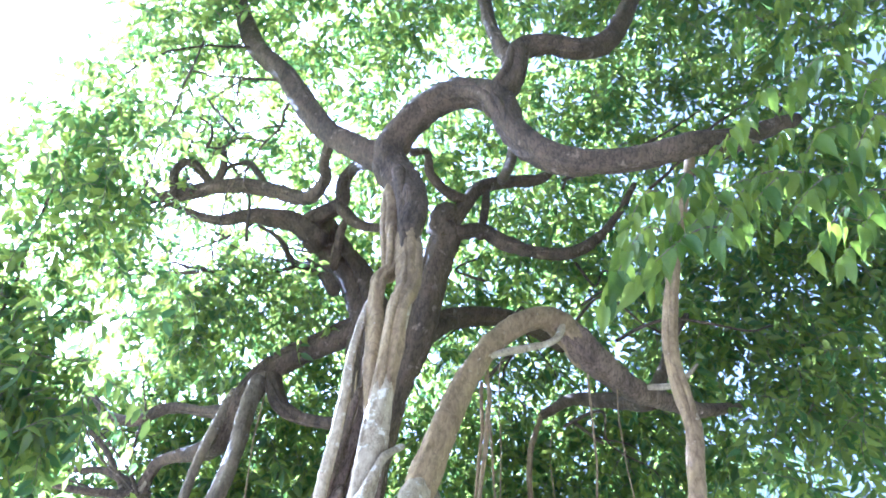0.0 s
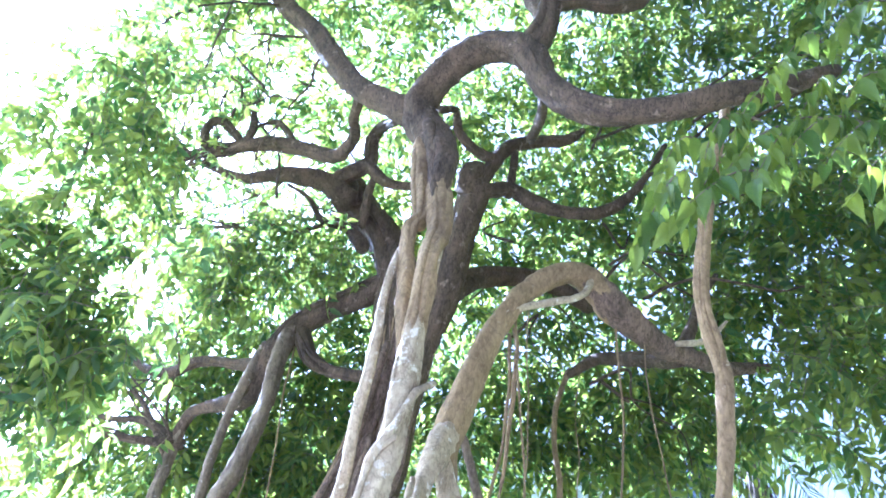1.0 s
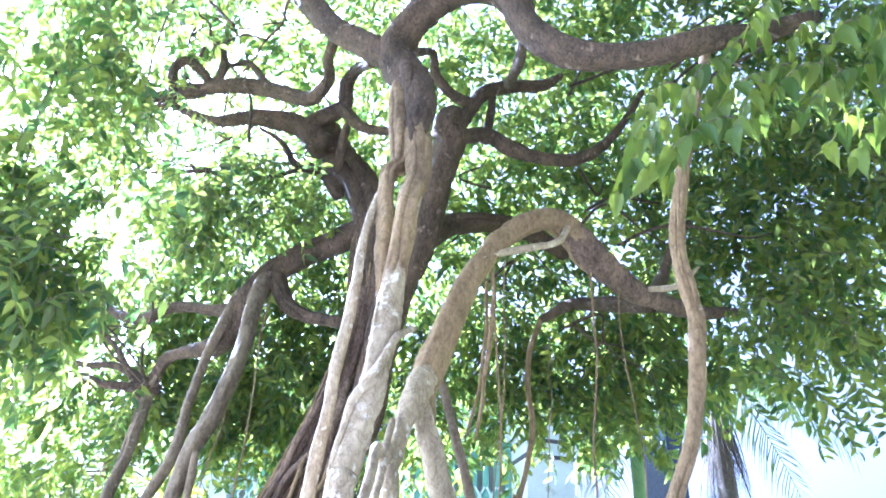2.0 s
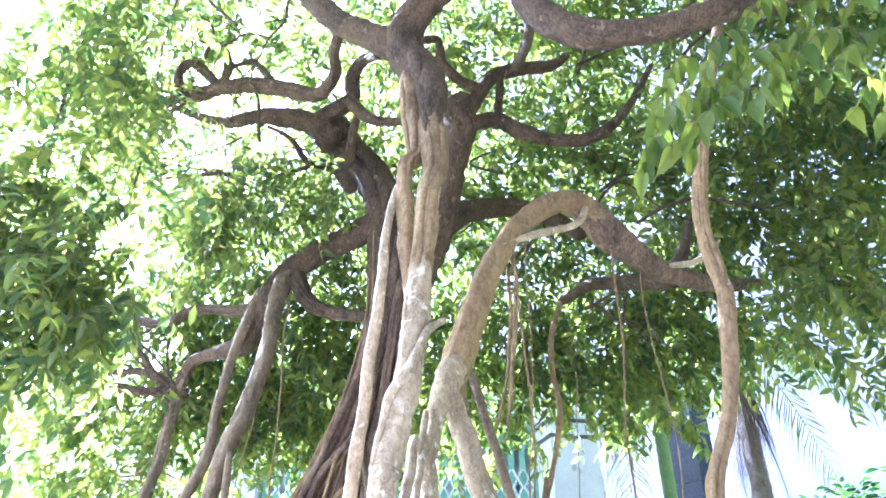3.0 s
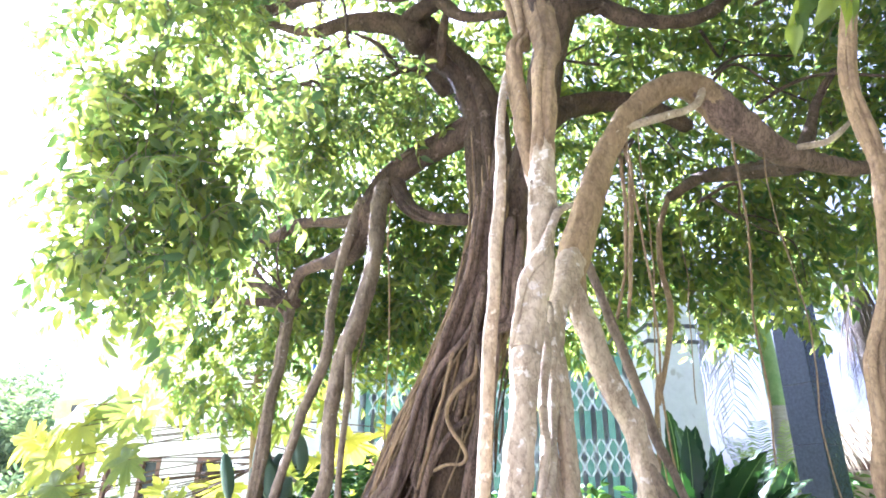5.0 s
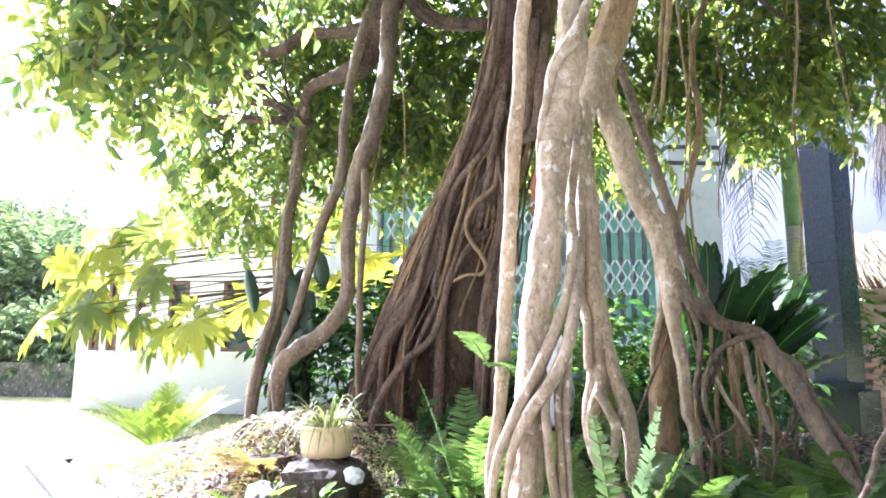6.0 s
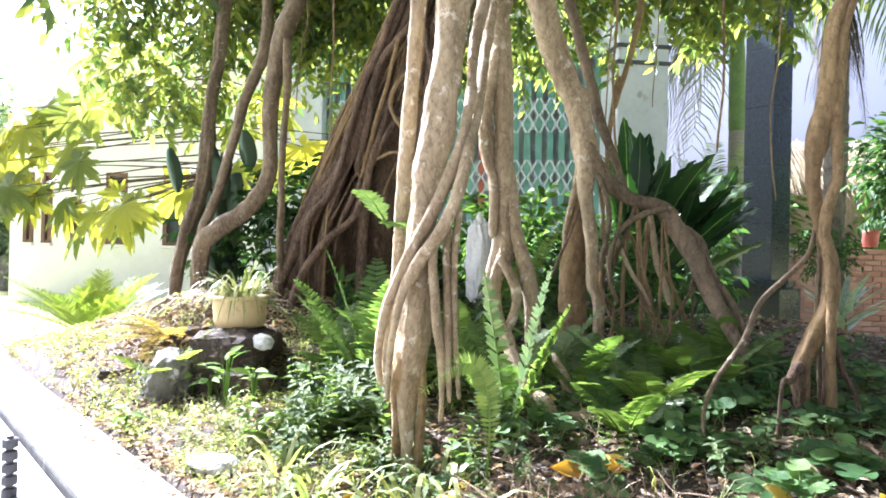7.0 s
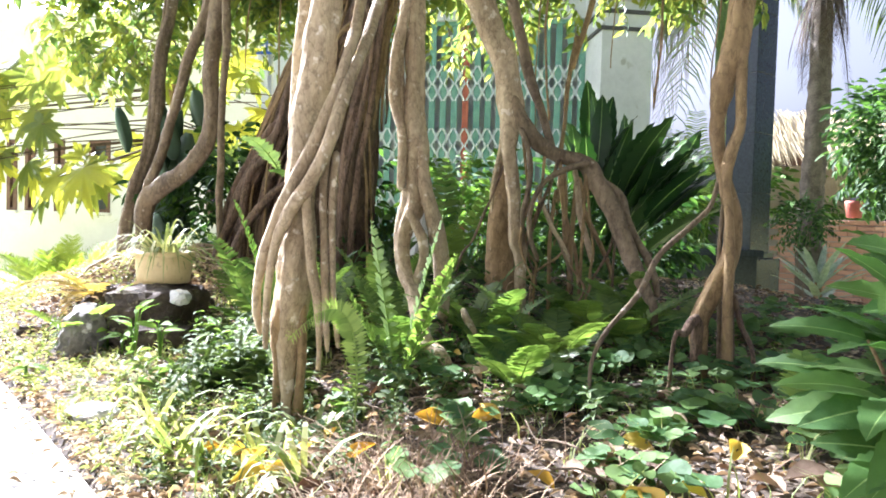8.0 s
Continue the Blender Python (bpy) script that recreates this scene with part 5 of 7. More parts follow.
b = on_bed(0.10, 0.55)
fern(b, [(0.03, 0.50, 1.00), (0.21, 0.58, 1.02), (-0.06, 0.52, 0.84), (0.26, 0.5, 0.92)], 0.07, 34, "upright sword fern between the aerial roots", 0.12, 50)
b = on_bed(0.0, 1.85)
fern(b, [(0.02, 1.8, 1.30), (0.16, 1.85, 1.38), (-0.15, 1.8, 1.15), (0.25, 1.7, 1.18), (0.1, 1.6, 1.0)], 0.09, 30, "pale green sword fern behind the aerial roots", 0.2, 70)
b = on_bed(-1.22, 1.0)
fern(b, [(-1.02, 0.92, 0.68), (-1.05, 1.08, 0.74), (-1.4, 0.95, 0.64), (-1.12, 0.84, 0.62)], 0.045, 30, "yellow-green sword fern in the sun by the rocks", 0.4, 90, mat=FERN_LIT_YELLOW)
b = on_bed(-1.38, 1.3, 0.06)
fern(b, [(-1.62, 1.12, 0.66), (-1.55, 1.02, 0.6), (-1.3, 1.02, 0.62), (-1.72, 1.28, 0.68), (-1.45, 1.1, 0.76), (-1.2, 1.1, 0.7)], 0.05, 30, "dry yellowing sword fern drooping over the bank", 0.5, 95, mat=DRY_FERN)
b = on_bed(0.55, 1.25)
fern(b, fan(rng, b, 6, 0.24, 0.04, 0.2), 0.055, 30, "shaded sword fern under the arched root", 0.4, 110)
b = on_bed(0.35, 0.85)
fern(b, fan(rng, b, 5, 0.2, 0.02, 0.15), 0.05, 30, "low dark sword fern in the shade", 0.4, 130)
for k, (x, y, n, reach, high) in enumerate([(0.22, 1.12, 6, 0.24, 0.34), (0.72, 0.98, 6, 0.22, 0.24), (-0.12, 1.3, 6, 0.26, 0.34), (0.42, 0.62, 5, 0.2, 0.16), (0.62, 1.62, 6, 0.26, 0.3), (-0.62, 1.18, 6, 0.26, 0.3)]):
    b = on_bed(x, y)
    fern(b, fan(rng, b, n, reach, 0.08, high), 0.06, 30, "sword fern with green feathered fronds among the roots", 0.35, 300 + 10 * k)
for k, (x, y, n, reach, high) in enumerate([(0.06, 0.78, 7, 0.26, 0.36), (0.3, 0.98, 7, 0.28, 0.34), (0.52, 0.82, 7, 0.26, 0.26), (0.8, 1.2, 7, 0.28, 0.3), (0.62, 1.12, 6, 0.26, 0.3), (-0.3, 1.05, 7, 0.3, 0.42)]):
    b = on_bed(x, y)
    fern(b, fan(rng, b, n, reach, 0.1, high), 0.06, 30, "bright sword fern with green feathered fronds among the roots", 0.35, 400 + 10 * k)
b = on_bed(0.95, 1.25)
fern(b, fan(rng, b, 5, 0.22, 0.03, 0.14), 0.05, 30, "low dark sword fern in the shade", 0.4, 150)
b = on_bed(1.02, 0.18)
fern(b, [(0.96, 0.1, 0.78), (1.05, 0.25, 0.7)], 0.06, 24, "small sword fern beside the broad-leaved shrub", 0.2, 170)
b = (-0.27, 0.62, 1.12)
fern(b, [(-0.34, 0.52, 1.22), (-0.18, 0.50, 1.1)], 0.06, 20, "small fern growing on an aerial root", 0.5, 180)

# -- yellow pot with its plant, on a rough concrete block --
POT = Vector((-1.047, 1.28, 0.73))


def lathe(profile, n=40):
    v, f = [], []
    for r, z in profile:
        v += [(r * math.cos(6.2832 * i / n), r * math.sin(6.2832 * i / n), z) for i in range(n)]
    for j in range(len(profile) - 1):
        f += [(j * n + i, j * n + (i + 1) % n, (j + 1) * n + (i + 1) % n, (j + 1) * n + i) for i in range(n)]
    f.append(tuple(range(n))[::-1])
    return v, f


pot = thing("plant_pot", POT, "round cream-yellow ceramic pot with a striped spider plant", "plant pot")
part("pot_body", mesh_of("pot_body", *lathe([(0.094, 0), (0.102, 0.004), (0.105, 0.03), (0.108, 0.07), (0.110, 0.105), (0.110, 0.112), (0.100, 0.112), (0.096, 0.08), (0.0, 0.08)]), smooth=True), YELLOW_POT, pot, at=Matrix.Translation(POT) @ Matrix.Scale(0.98, 4))
part("rim", mesh_of("rim", *lathe([(0.1105, 0.108), (0.121, 0.110), (0.123, 0.117), (0.121, 0.126), (0.114, 0.129), (0.104, 0.127), (0.102, 0.113)]), smooth=True), YELLOW_POT, pot, at=Matrix.Translation(POT) @ Matrix.Scale(0.98, 4))
part("potting_soil", mesh_of("potting_soil", *lathe([(0.1, 0.09), (0.1, 0.108), (0.05, 0.118), (0.0, 0.12)])), SOIL, pot, at=Matrix.Translation(POT) @ Matrix.Scale(0.98, 4))


def blades(name, base, n, length, width, spreadr, mat, parent, seed, droop=1.0):
    rng = random.Random(seed)
    pile = Pile()
    for i in range(n):
        a = rng.uniform(0, 6.283)
        out = Vector((math.cos(a), math.sin(a), 0))
        L = length * rng.uniform(0.6, 1.15)
        p = Vector(base) + out * rng.uniform(0, spreadr)
        up = rng.uniform(0.35, 1.0)
        line = curve3(p, p + out * L * 0.45 + Vector((0, 0, L * up)), p + out * L * rng.uniform(0.6, 1.0) + Vector((0, 0, L * (up - droop * rng.uniform(0.2, 0.9)))), 7)
        side = out.cross(Vector((0, 0, 1)))
        v = []
        for j, q in enumerate(line):
            w = width * (1 - (j / 6) ** 2) * 0.5 + 0.0005
            v += [q - side * w, q + side * w]
        pile.add(v, [(2 * j, 2 * j + 1, 2 * j + 3, 2 * j + 2) for j in range(6)])
    return part(name, pile.mesh(name), mat, parent)


STRIPED = material("striped_pale_blade", (0.16, 0.22, 0.07), (0.55, 0.53, 0.28), 0.6, 8, 0.0, translucent=(1.3, 1.3, 0.8), amount=0.35, island=0.8)
tagged(blades("spider_plant_leaves", POT + Vector((0, 0, 0.1)), 130, 0.205, 0.010, 0.06, STRIPED, pot, 3, 1.15), "arching cream-striped leaves")


def rock(name, at, size, label, mat, seed, category="rock", group="", blocky=0.45):
    bm = bmesh.new()
    bmesh.ops.create_icosphere(bm, subdivisions=4, radius=1)
    for v in bm.verts:
        c = v.co.copy()
        k = max(abs(c.x), abs(c.y), abs(c.z))
        c = c.lerp(c / k, blocky)
        c *= 1 + 0.22 * noise.noise(c * 1.3 + Vector((seed * 7.1, 0, 0))) + 0.10 * noise.noise(c * 4 + Vector((0, seed * 3.3, 0))) + 0.05 * noise.noise(c * 11)
        v.co = (c.x * size[0], c.y * size[1], c.z * size[2])
    me = bpy.data.meshes.new(name)
    bm.to_mesh(me)
    bm.free()
    me.materials.append(mat)
    ob = new(name, me)
    ob.matrix_basis = Matrix.Translation(at) @ Matrix.Rotation(seed * 1.7, 4, "Z")
    return tagged(ob, label, category, group)


DARK_ROCK = material("dark_mossy_rock", (0.022, 0.017, 0.013), (0.105, 0.078, 0.055), 0.95, 11, 1.0, spots=(0.20, 0.17, 0.12), spot_scale=26, spot_at=0.60)
rock("rock", (-1.02, 1.22, 0.585), (0.23, 0.15, 0.14), "dark brown rough rock block under the yellow pot", DARK_ROCK, 1, blocky=0.6)
rock("rock", (-0.86, 0.99, 0.54), (0.11, 0.07, 0.07), "dark brown rock in the leaf litter", DARK_ROCK, 2, group="rocks in the bed")
rock("rock", (-1.18, 1.02, 0.545), (0.125, 0.09, 0.115), "rough grey rock speckled white in the sun", STONE, 3, group="rocks in the bed", blocky=0.3)
rock("rock", (-1.48, 1.12, 0.515), (0.07, 0.05, 0.05), "small brown rock at the bed's sunny side", DARK_ROCK, 4, group="rocks in the bed")
rock("rock", (-1.36, 1.45, 0.6), (0.17, 0.12, 0.10), "brown rock under the pale hanging roots", DARK_ROCK, 6, group="rocks in the bed")
rock("white_stone", (-0.85, 1.07, 0.70), (0.052, 0.036, 0.03), "chipped white stone lying on the dark rock", WHITE_STONE, 5, "stone", blocky=0.2)
rock("white_stone", (-0.12, 1.8, 1.02), (0.06, 0.045, 0.2), "upright grey-white stone behind the aerial roots", WHITE_STONE, 7, "stone")
rock("white_stone", (0.72, 1.7, 0.72), (0.06, 0.05, 0.05), "white stone among the shaded roots", WHITE_STONE, 8, "stone")
rock("rock", (-0.65, 0.33, 0.485), (0.06, 0.045, 0.022), "small pale stone in the sunny litter", WHITE_STONE, 9, "stone")

# -- ground cover with round leaves, leaf by leaf --
def round_leaf(name, seed):
    rng = random.Random(seed)
    v, f = [(0.08, 0, -0.06)], []
    n = 16
    for i in range(n):
        a = 0.22 + (6.283 - 0.44) * i / (n - 1)
        r = 0.5 * (1 + 0.05 * rng.uniform(-1, 1))
        v.append((-math.cos(a) * r, math.sin(a) * r, 0.05 * math.sin(3 * a + seed) + 0.04))
    f = [(0, i, i + 1) for i in range(1, n)]
    return mesh_of(name, v, f, True)


ROUND = [round_leaf("cover_leaf", k) for k in range(4)]
cover = thing("ground_cover", on_bed(0.6, 0.7), "creeping plant with round kidney-shaped green leaves", "ground cover")
rng = random.Random(17)
stalks = Pile()
made = 0
while made < 300:
    x, y = rng.uniform(0.02, 1.2), rng.uniform(-0.15, 0.95)
    if noise.noise((x * 5.1, y * 5.1, 9)) < 0.0 or (y < 0.0 and rng.random() < 0.4) or (x < 0.3 and rng.random() < 0.6) or (y > 1 and rng.random() < 0.4):
        continue
    h = rng.uniform(0.02, 0.075)
    p = Vector(on_bed(x, y, h))
    m = turned(p, (rng.uniform(-1, 1), rng.uniform(-1, 1), 0), (rng.uniform(-0.35, 0.35), rng.uniform(-0.75, -0.05), 1)) @ Matrix.Scale(rng.uniform(0.034, 0.062), 4)
    part("leaf", ROUND[made % 4], COVER, cover, at=m)
    q = Vector(on_bed(x + rng.uniform(-0.04, 0.04), y + rng.uniform(-0.04, 0.04), -0.01))
    tube(stalks, [(*q, 0.0016), (*((p + q) / 2 + Vector((0, 0, 0.01))), 0.0014), (*p, 0.0012)], 3, 0.03, 0, 0, made)
    made += 1
far_poses, far_sizes = [], []
while len(far_poses) < 900:
    x, y = rng.uniform(-0.05, 1.7), rng.uniform(0.2, 1.7)
    if noise.noise((x * 4.6, y * 4.6, 9)) < 0.0 or (x < 0.25 and rng.random() < 0.7):
        continue
    far_poses.append(np.array(turned(on_bed(x, y, rng.uniform(0.02, 0.075)), (rng.uniform(-1, 1), rng.uniform(-1, 1), 0), (rng.uniform(-0.4, 0.4), rng.uniform(-0.8, -0.05), 1))))
    far_sizes.append(rng.uniform(0.034, 0.06))
cover_v = [tuple(v.co) for v in ROUND[0].vertices]
cover_f = [tuple(p.vertices) for p in ROUND[0].polygons]
COVER_FAR = material("round_cover_leaf_patch", (0.045, 0.11, 0.032), (0.15, 0.26, 0.075), 0.6, 14, 0.0, translucent=(1.4, 1.5, 0.8), amount=0.4, island=0.8)
tagged(part("leaf_patch", scatter("leaf_patch", (cover_v, cover_f), far_poses, far_sizes), COVER_FAR, cover), kind="stuff")
tagged(part("leaf_stalk", stalks.mesh("leaf_stalk"), GRASS, cover), kind="stuff")

# -- litter, weeds and grass --
flat = leaf_template(0.36, 0.2, 0.7, 3, 1.3)
flat_tris = (flat[0], [t for f in flat[1] for t in ((f[0], f[1], f[2]), (f[0], f[2], f[3])) if len(set(t)) == 3])


def litter(name, n, box, size, mat, label, seed, tilt=0.5, lift=0.012, keep=None, edge=0.0):
    rng = random.Random(seed)
    poses, sizes = [], []
    while len(poses) < n:
        x, y = rng.uniform(box[0], box[2]), rng.uniform(box[1], box[3])
        if 0.637 * x + 0.77 * y + 0.26 < edge or (keep and not keep(x, y, rng)):
            continue
        low = on_bed(x, y) if 0.637 * x + 0.77 * y + 0.26 > 0.03 else (x, y, 0.466)
        m = turned((low[0], low[1], low[2] + rng.uniform(0.002, lift)), (rng.uniform(-1, 1), rng.uniform(-1, 1), rng.uniform(-0.3, 0.4) * tilt), (rng.gauss(0, tilt), rng.gauss(0, tilt), 1))
        poses.append(np.array(m))
        sizes.append(rng.uniform(*size))
    return tagged(part(name, scatter(name, flat_tris, poses, sizes), mat), label, "leaf litter", kind="stuff")


litter("leaf_litter", 12000, (-2.6, -0.6, 1.9, 2.6), (0.012, 0.036), LITTER, "brown and straw-coloured dry leaves over the soil", 3, keep=lambda x, y, r: x + 0.35 * (y - 0.3) + 0.3 * noise.noise((x * 3, y * 3, 4)) > -0.8 or r.random() < 0.4)
# the paler pieces paint sunlight over this end of the bed
litter("leaf_litter", 7000, (-2.9, -0.2, -0.15, 2.1), (0.008, 0.026), SUNLIT_LITTER, "pale litter with sunlight put in its colour at the sunny end of the bed", 8, 0.6, 0.02, lambda x, y, r: x + 0.35 * (y - 0.3) + 0.25 * noise.noise((x * 3, y * 3, 4)) < -0.25)
litter("small_weeds", 4600, (-2.9, -0.2, -0.1, 2.0), (0.012, 0.03), GRASS, "tiny yellow-green weed leaves between sunlit litter", 10, 0.9, 0.035, lambda x, y, r: noise.noise((x * 5, y * 5, 7)) > -0.05 and x < 0.2 - 0.6 * y)
litter("leaf_litter", 700, (-1.75, 1.05, -0.75, 1.75), (0.02, 0.05), LITTER, "brown dry leaves heaped about the rocks", 9, 0.9, 0.07, lambda x, y, r: (x + 1.25) ** 2 + (y - 1.42) ** 2 < 0.12)
litter("leaf_litter", 1700, (-0.3, -0.5, 1.3, 0.6), (0.015, 0.042), LITTER, "curled brown dry leaves at the front of the bed", 5, 0.8, 0.03)

litter("leaf_litter", 900, (-1.6, -0.9, 1.2, 1.0), (0.01, 0.032), SUNLIT_LITTER, "litter spilled on the kerb", 12, 0.4, 0.006, lambda x, y, r: 0.637 * x + 0.77 * y + 0.26 < 0.06 and r.random() < ((0.637 * x + 0.77 * y + 0.26 + 0.2) / 0.24) ** 2, -0.19)
FALLEN = [mesh_of("fallen_leaf", *clean(leaf_template(w, d, 0.5, 6, 1.4, 0.45)), smooth=True) for w, d in ((0.5, 0.1), (0.44, 0.3), (0.55, -0.15))]
rng = random.Random(23)
for i, (x, y) in enumerate([(0.33, 0.28), (0.40, 0.33), (0.29, 0.25), (0.52, 0.0), (0.62, -0.05), (0.7, -0.1), (0.45, -0.12), (0.56, 0.55), (0.2, 0.9), (0.78, -0.02), (0.02, 0.02), (0.36, 0.75), (-0.02, -0.08), (0.66, 0.25), (0.85, 0.1), (-0.06, 0.02), (0.5, -0.2), (0.9, -0.12), (-0.114, 0.071), (-0.037, 0.02), (-0.04, 0.18), (-0.2, 0.178), (0.01, 0.0), (0.02, 0.2), (0.117, 0.031), (-0.16, 0.1)]):
    m = turned(on_bed(x, y, 0.025), (rng.uniform(-1, 1), rng.uniform(-1, 1), 0.1), (rng.uniform(-0.6, 0.6), rng.uniform(-0.9, 0.1), 1)) @ Matrix.Scale(rng.uniform(0.055, 0.095), 4)
    ob = part("fallen_leaf", FALLEN[i % 3], YELLOW_LEAF, at=m)
    tagged(ob, "large yellow fallen leaf lying on the litter", "leaf", "yellow fallen leaves")

BROWN = []
for me in FALLEN:
    BROWN.append(me.copy())
    BROWN[-1].materials.clear()
rng = random.Random(29)
for i in range(34):
    x, y = rng.uniform(-0.1, 1.05), rng.uniform(-0.25, 0.75)
    m = turned(on_bed(x, y, 0.02), (rng.uniform(-1, 1), rng.uniform(-1, 1), 0.15), (rng.uniform(-0.7, 0.7), rng.uniform(-0.9, 0.2), 1)) @ Matrix.Scale(rng.uniform(0.05, 0.095), 4)
    if 0.637 * x + 0.77 * y + 0.26 > 0.08:
        tagged(part("dry_leaf", BROWN[i % 3], BROWN_LEAF, at=m), "large curled brown dead leaf lying on the soil", "leaf", "brown fallen leaves")
for i in range(14):
    x, y, a = rng.uniform(-0.3, 0.9), rng.uniform(-0.05, 0.6), rng.uniform(0, 6.283)
    L = rng.uniform(0.12, 0.32)
    pts = []
    for k in range(5):
        s = k / 4 - 0.5
        px, py = x + math.cos(a) * L * s + rng.uniform(-0.012, 0.012), y + math.sin(a) * L * s + rng.uniform(-0.012, 0.012)
        pts.append((px, py, soil_height(px, py) + 0.02 + 0.03 * rng.random(), 0.0028 * (1.2 - k / 5)))
    pile = Pile()
    tube(pile, pts, 5, 0.02, 0.1, 0.05, i)
    tagged(part("dry_twig", pile.mesh("dry_twig", True), TWIG), "thin dry grey-brown twig lying on the litter", "twig", "twigs on the bed")

blade = ([(0, -0.5, 0), (0, 0.5, 0), (0.35, -0.45, 0.42), (0.35, 0.45, 0.42), (0.75, -0.28, 0.55), (0.75, 0.28, 0.55), (1.1, 0, 0.4)], [(0, 1, 3), (0, 3, 2), (2, 3, 5), (2, 5, 4), (4, 5, 6)])


def grass(name, n, box, length, width, mat, label, seed, keep=None, height=soil_height, up=1.0, clump=0.0):
    rng = random.Random(seed)
    template = ([(x, y * width, z * up) for x, y, z in blade[0]], blade[1])
    poses, sizes = [], []
    while len(poses) < n:
        x, y = rng.uniform(box[0], box[2]), rng.uniform(box[1], box[3])
        if keep and not keep(x, y, rng):
            continue
        for k in range(5 if clump else 1):
            gx, gy = x + rng.gauss(0, clump), y + rng.gauss(0, clump)
            a = rng.uniform(0, 6.283)
            poses.append(np.array(turned((gx, gy, height(gx, gy) - 0.005), (math.cos(a), math.sin(a), rng.uniform(-0.2, 0.9)))))
            sizes.append(length * rng.uniform(0.5, 1.2))
    return tagged(part(name, scatter(name, template, poses, sizes), mat), label, "grass", kind="stuff")


inside = lambda x, y: 0.637 * x + 0.77 * y + 0.26 > 0.03
grass("grass_tufts", 1700, (-2.6, -0.5, 0.15, 1.6), 0.055, 0.09, GRASS, "thin yellow-green grass and weeds in the sun", 2, lambda x, y, r: inside(x, y) and noise.noise((x * 4, y * 4, 2)) > 0.08, clump=0.02)
for k, (x, y) in enumerate([(-0.22, 0.1), (-0.08, 0.12), (-0.33, 0.17), (-0.05, 0.3), (-0.45, 0.3), (0.05, -0.02)]):
    tuft = thing("grass_tuft", on_bed(x, y), "tuft of long arching green grass blades", "grass", "grass tufts at the pale root")
    tagged(blades("grass_blade", on_bed(x, y, -0.005), 15, 0.21, 0.013, 0.03, GRASS, tuft, 50 + k, 1.1), kind="stuff")
grass("grass_tufts", 300, (0.1, -0.45, 1.4, 0.4), 0.09, 0.05, GRASS, "sparse grass between fallen leaves", 6, lambda x, y, r: inside(x, y), clump=0.02)
STRAW = material("dry_straw", (0.16, 0.10, 0.06), (0.40, 0.29, 0.18), 0.9, 6, 0.0, island=0.8)
grass("dry_straw", 1000, (0.12, -0.28, 0.42, 0.12), 0.15, 0.018, STRAW, "tangle of dry brown grass stems", 8, lambda x, y, r: inside(x, y), up=0.3, clump=0.03)
grass("dry_straw", 300, (-1.6, -0.3, 1.4, 1.2), 0.16, 0.02, STRAW, "scattered dry stems and twigs on the soil", 9, lambda x, y, r: inside(x, y), up=0.1)
grass("lawn_grass", 9000, (-9.5, 1.5, -2.6, 9.0), 0.10, 0.10, GRASS, "short sunlit lawn grass", 12, lambda x, y, r: not inside(x, y) or x < -3.4, height=ground_height)


# darker leaf copy that carries the shade under the tree in its colour
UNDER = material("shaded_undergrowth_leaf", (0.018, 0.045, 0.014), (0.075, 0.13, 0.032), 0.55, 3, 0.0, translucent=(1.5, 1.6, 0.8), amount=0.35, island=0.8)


def weeds(n, box, size, seed, label, mat=UNDER, keep=None):
    """Low leafy weeds, upright sprigs of small leaves."""
    rng = random.Random(seed)
    poses, sizes = [], []
    while len(poses) < n:
        x, y = rng.uniform(box[0], box[2]), rng.uniform(box[1], box[3])
        if not inside(x, y) or noise.noise((x * 2.2, y * 2.2, seed)) < -0.05 or (keep and not keep(x, y)):
            continue
        poses.append(np.array(turned(on_bed(x, y, -0.01), (rng.gauss(0, 0.45), rng.gauss(0, 0.45), 1), (rng.gauss(0, 1), rng.gauss(0, 1), 0.2))))
        sizes.append(rng.uniform(*size))
    return tagged(part("weeds", scatter("weeds", SPRIGS[seed % 6][0], poses, sizes), mat), label, "weeds", kind="stuff")


NARROW = leaf_template(0.27, 0.35, 0.3, 2, 1.3, 0.35)
narrow_tris = (NARROW[0], [t for f in NARROW[1] for t in ((f[0], f[1], f[2]), (f[0], f[2], f[3])) if len(set(t)) == 3])
WIDE = leaf_template(0.46, 0.35, 0.3, 2, 1.5, 0.42)
wide_tris = (WIDE[0], [t for f in WIDE[1] for t in ((f[0], f[1], f[2]), (f[0], f[2], f[3])) if len(set(t)) == 3])
rng = random.Random(77)
WEEDS = []
for k in range(4):
    # an upright weed: pairs of pointed leaves up a thin stem
    line = [Vector((0.1 * i, 0.02 * math.sin(i + k), 0.02 * math.cos(2 * i + k))) for i in range(9)]
    poses = []
    for i in range(16):
        a = (i % 2) * 3.14 + (i // 2) * 1.6 + rng.uniform(-0.3, 0.3)
        out = Vector((rng.uniform(0.1, 0.7), math.cos(a), math.sin(a)))
        poses.append(np.array(turned((0.12 + 0.68 * (i // 2) / 7, 0, 0), out, (1, 0, 0)) @ Matrix.Scale((0.42 - 0.02 * i) * rng.uniform(0.8, 1.15), 4)))
    lv, lf = joined(wide_tris if k in (1, 2) else narrow_tris, poses)
    tv, tf = thin_twig(line, 0.012)
    tf = [t for f in tf for t in ((f[0], f[1], f[2]), (f[0], f[2], f[3]))]
    WEEDS.append((np.concatenate([lv, np.array(tv)]), np.concatenate([lf, np.array(tf) + len(lv)])))


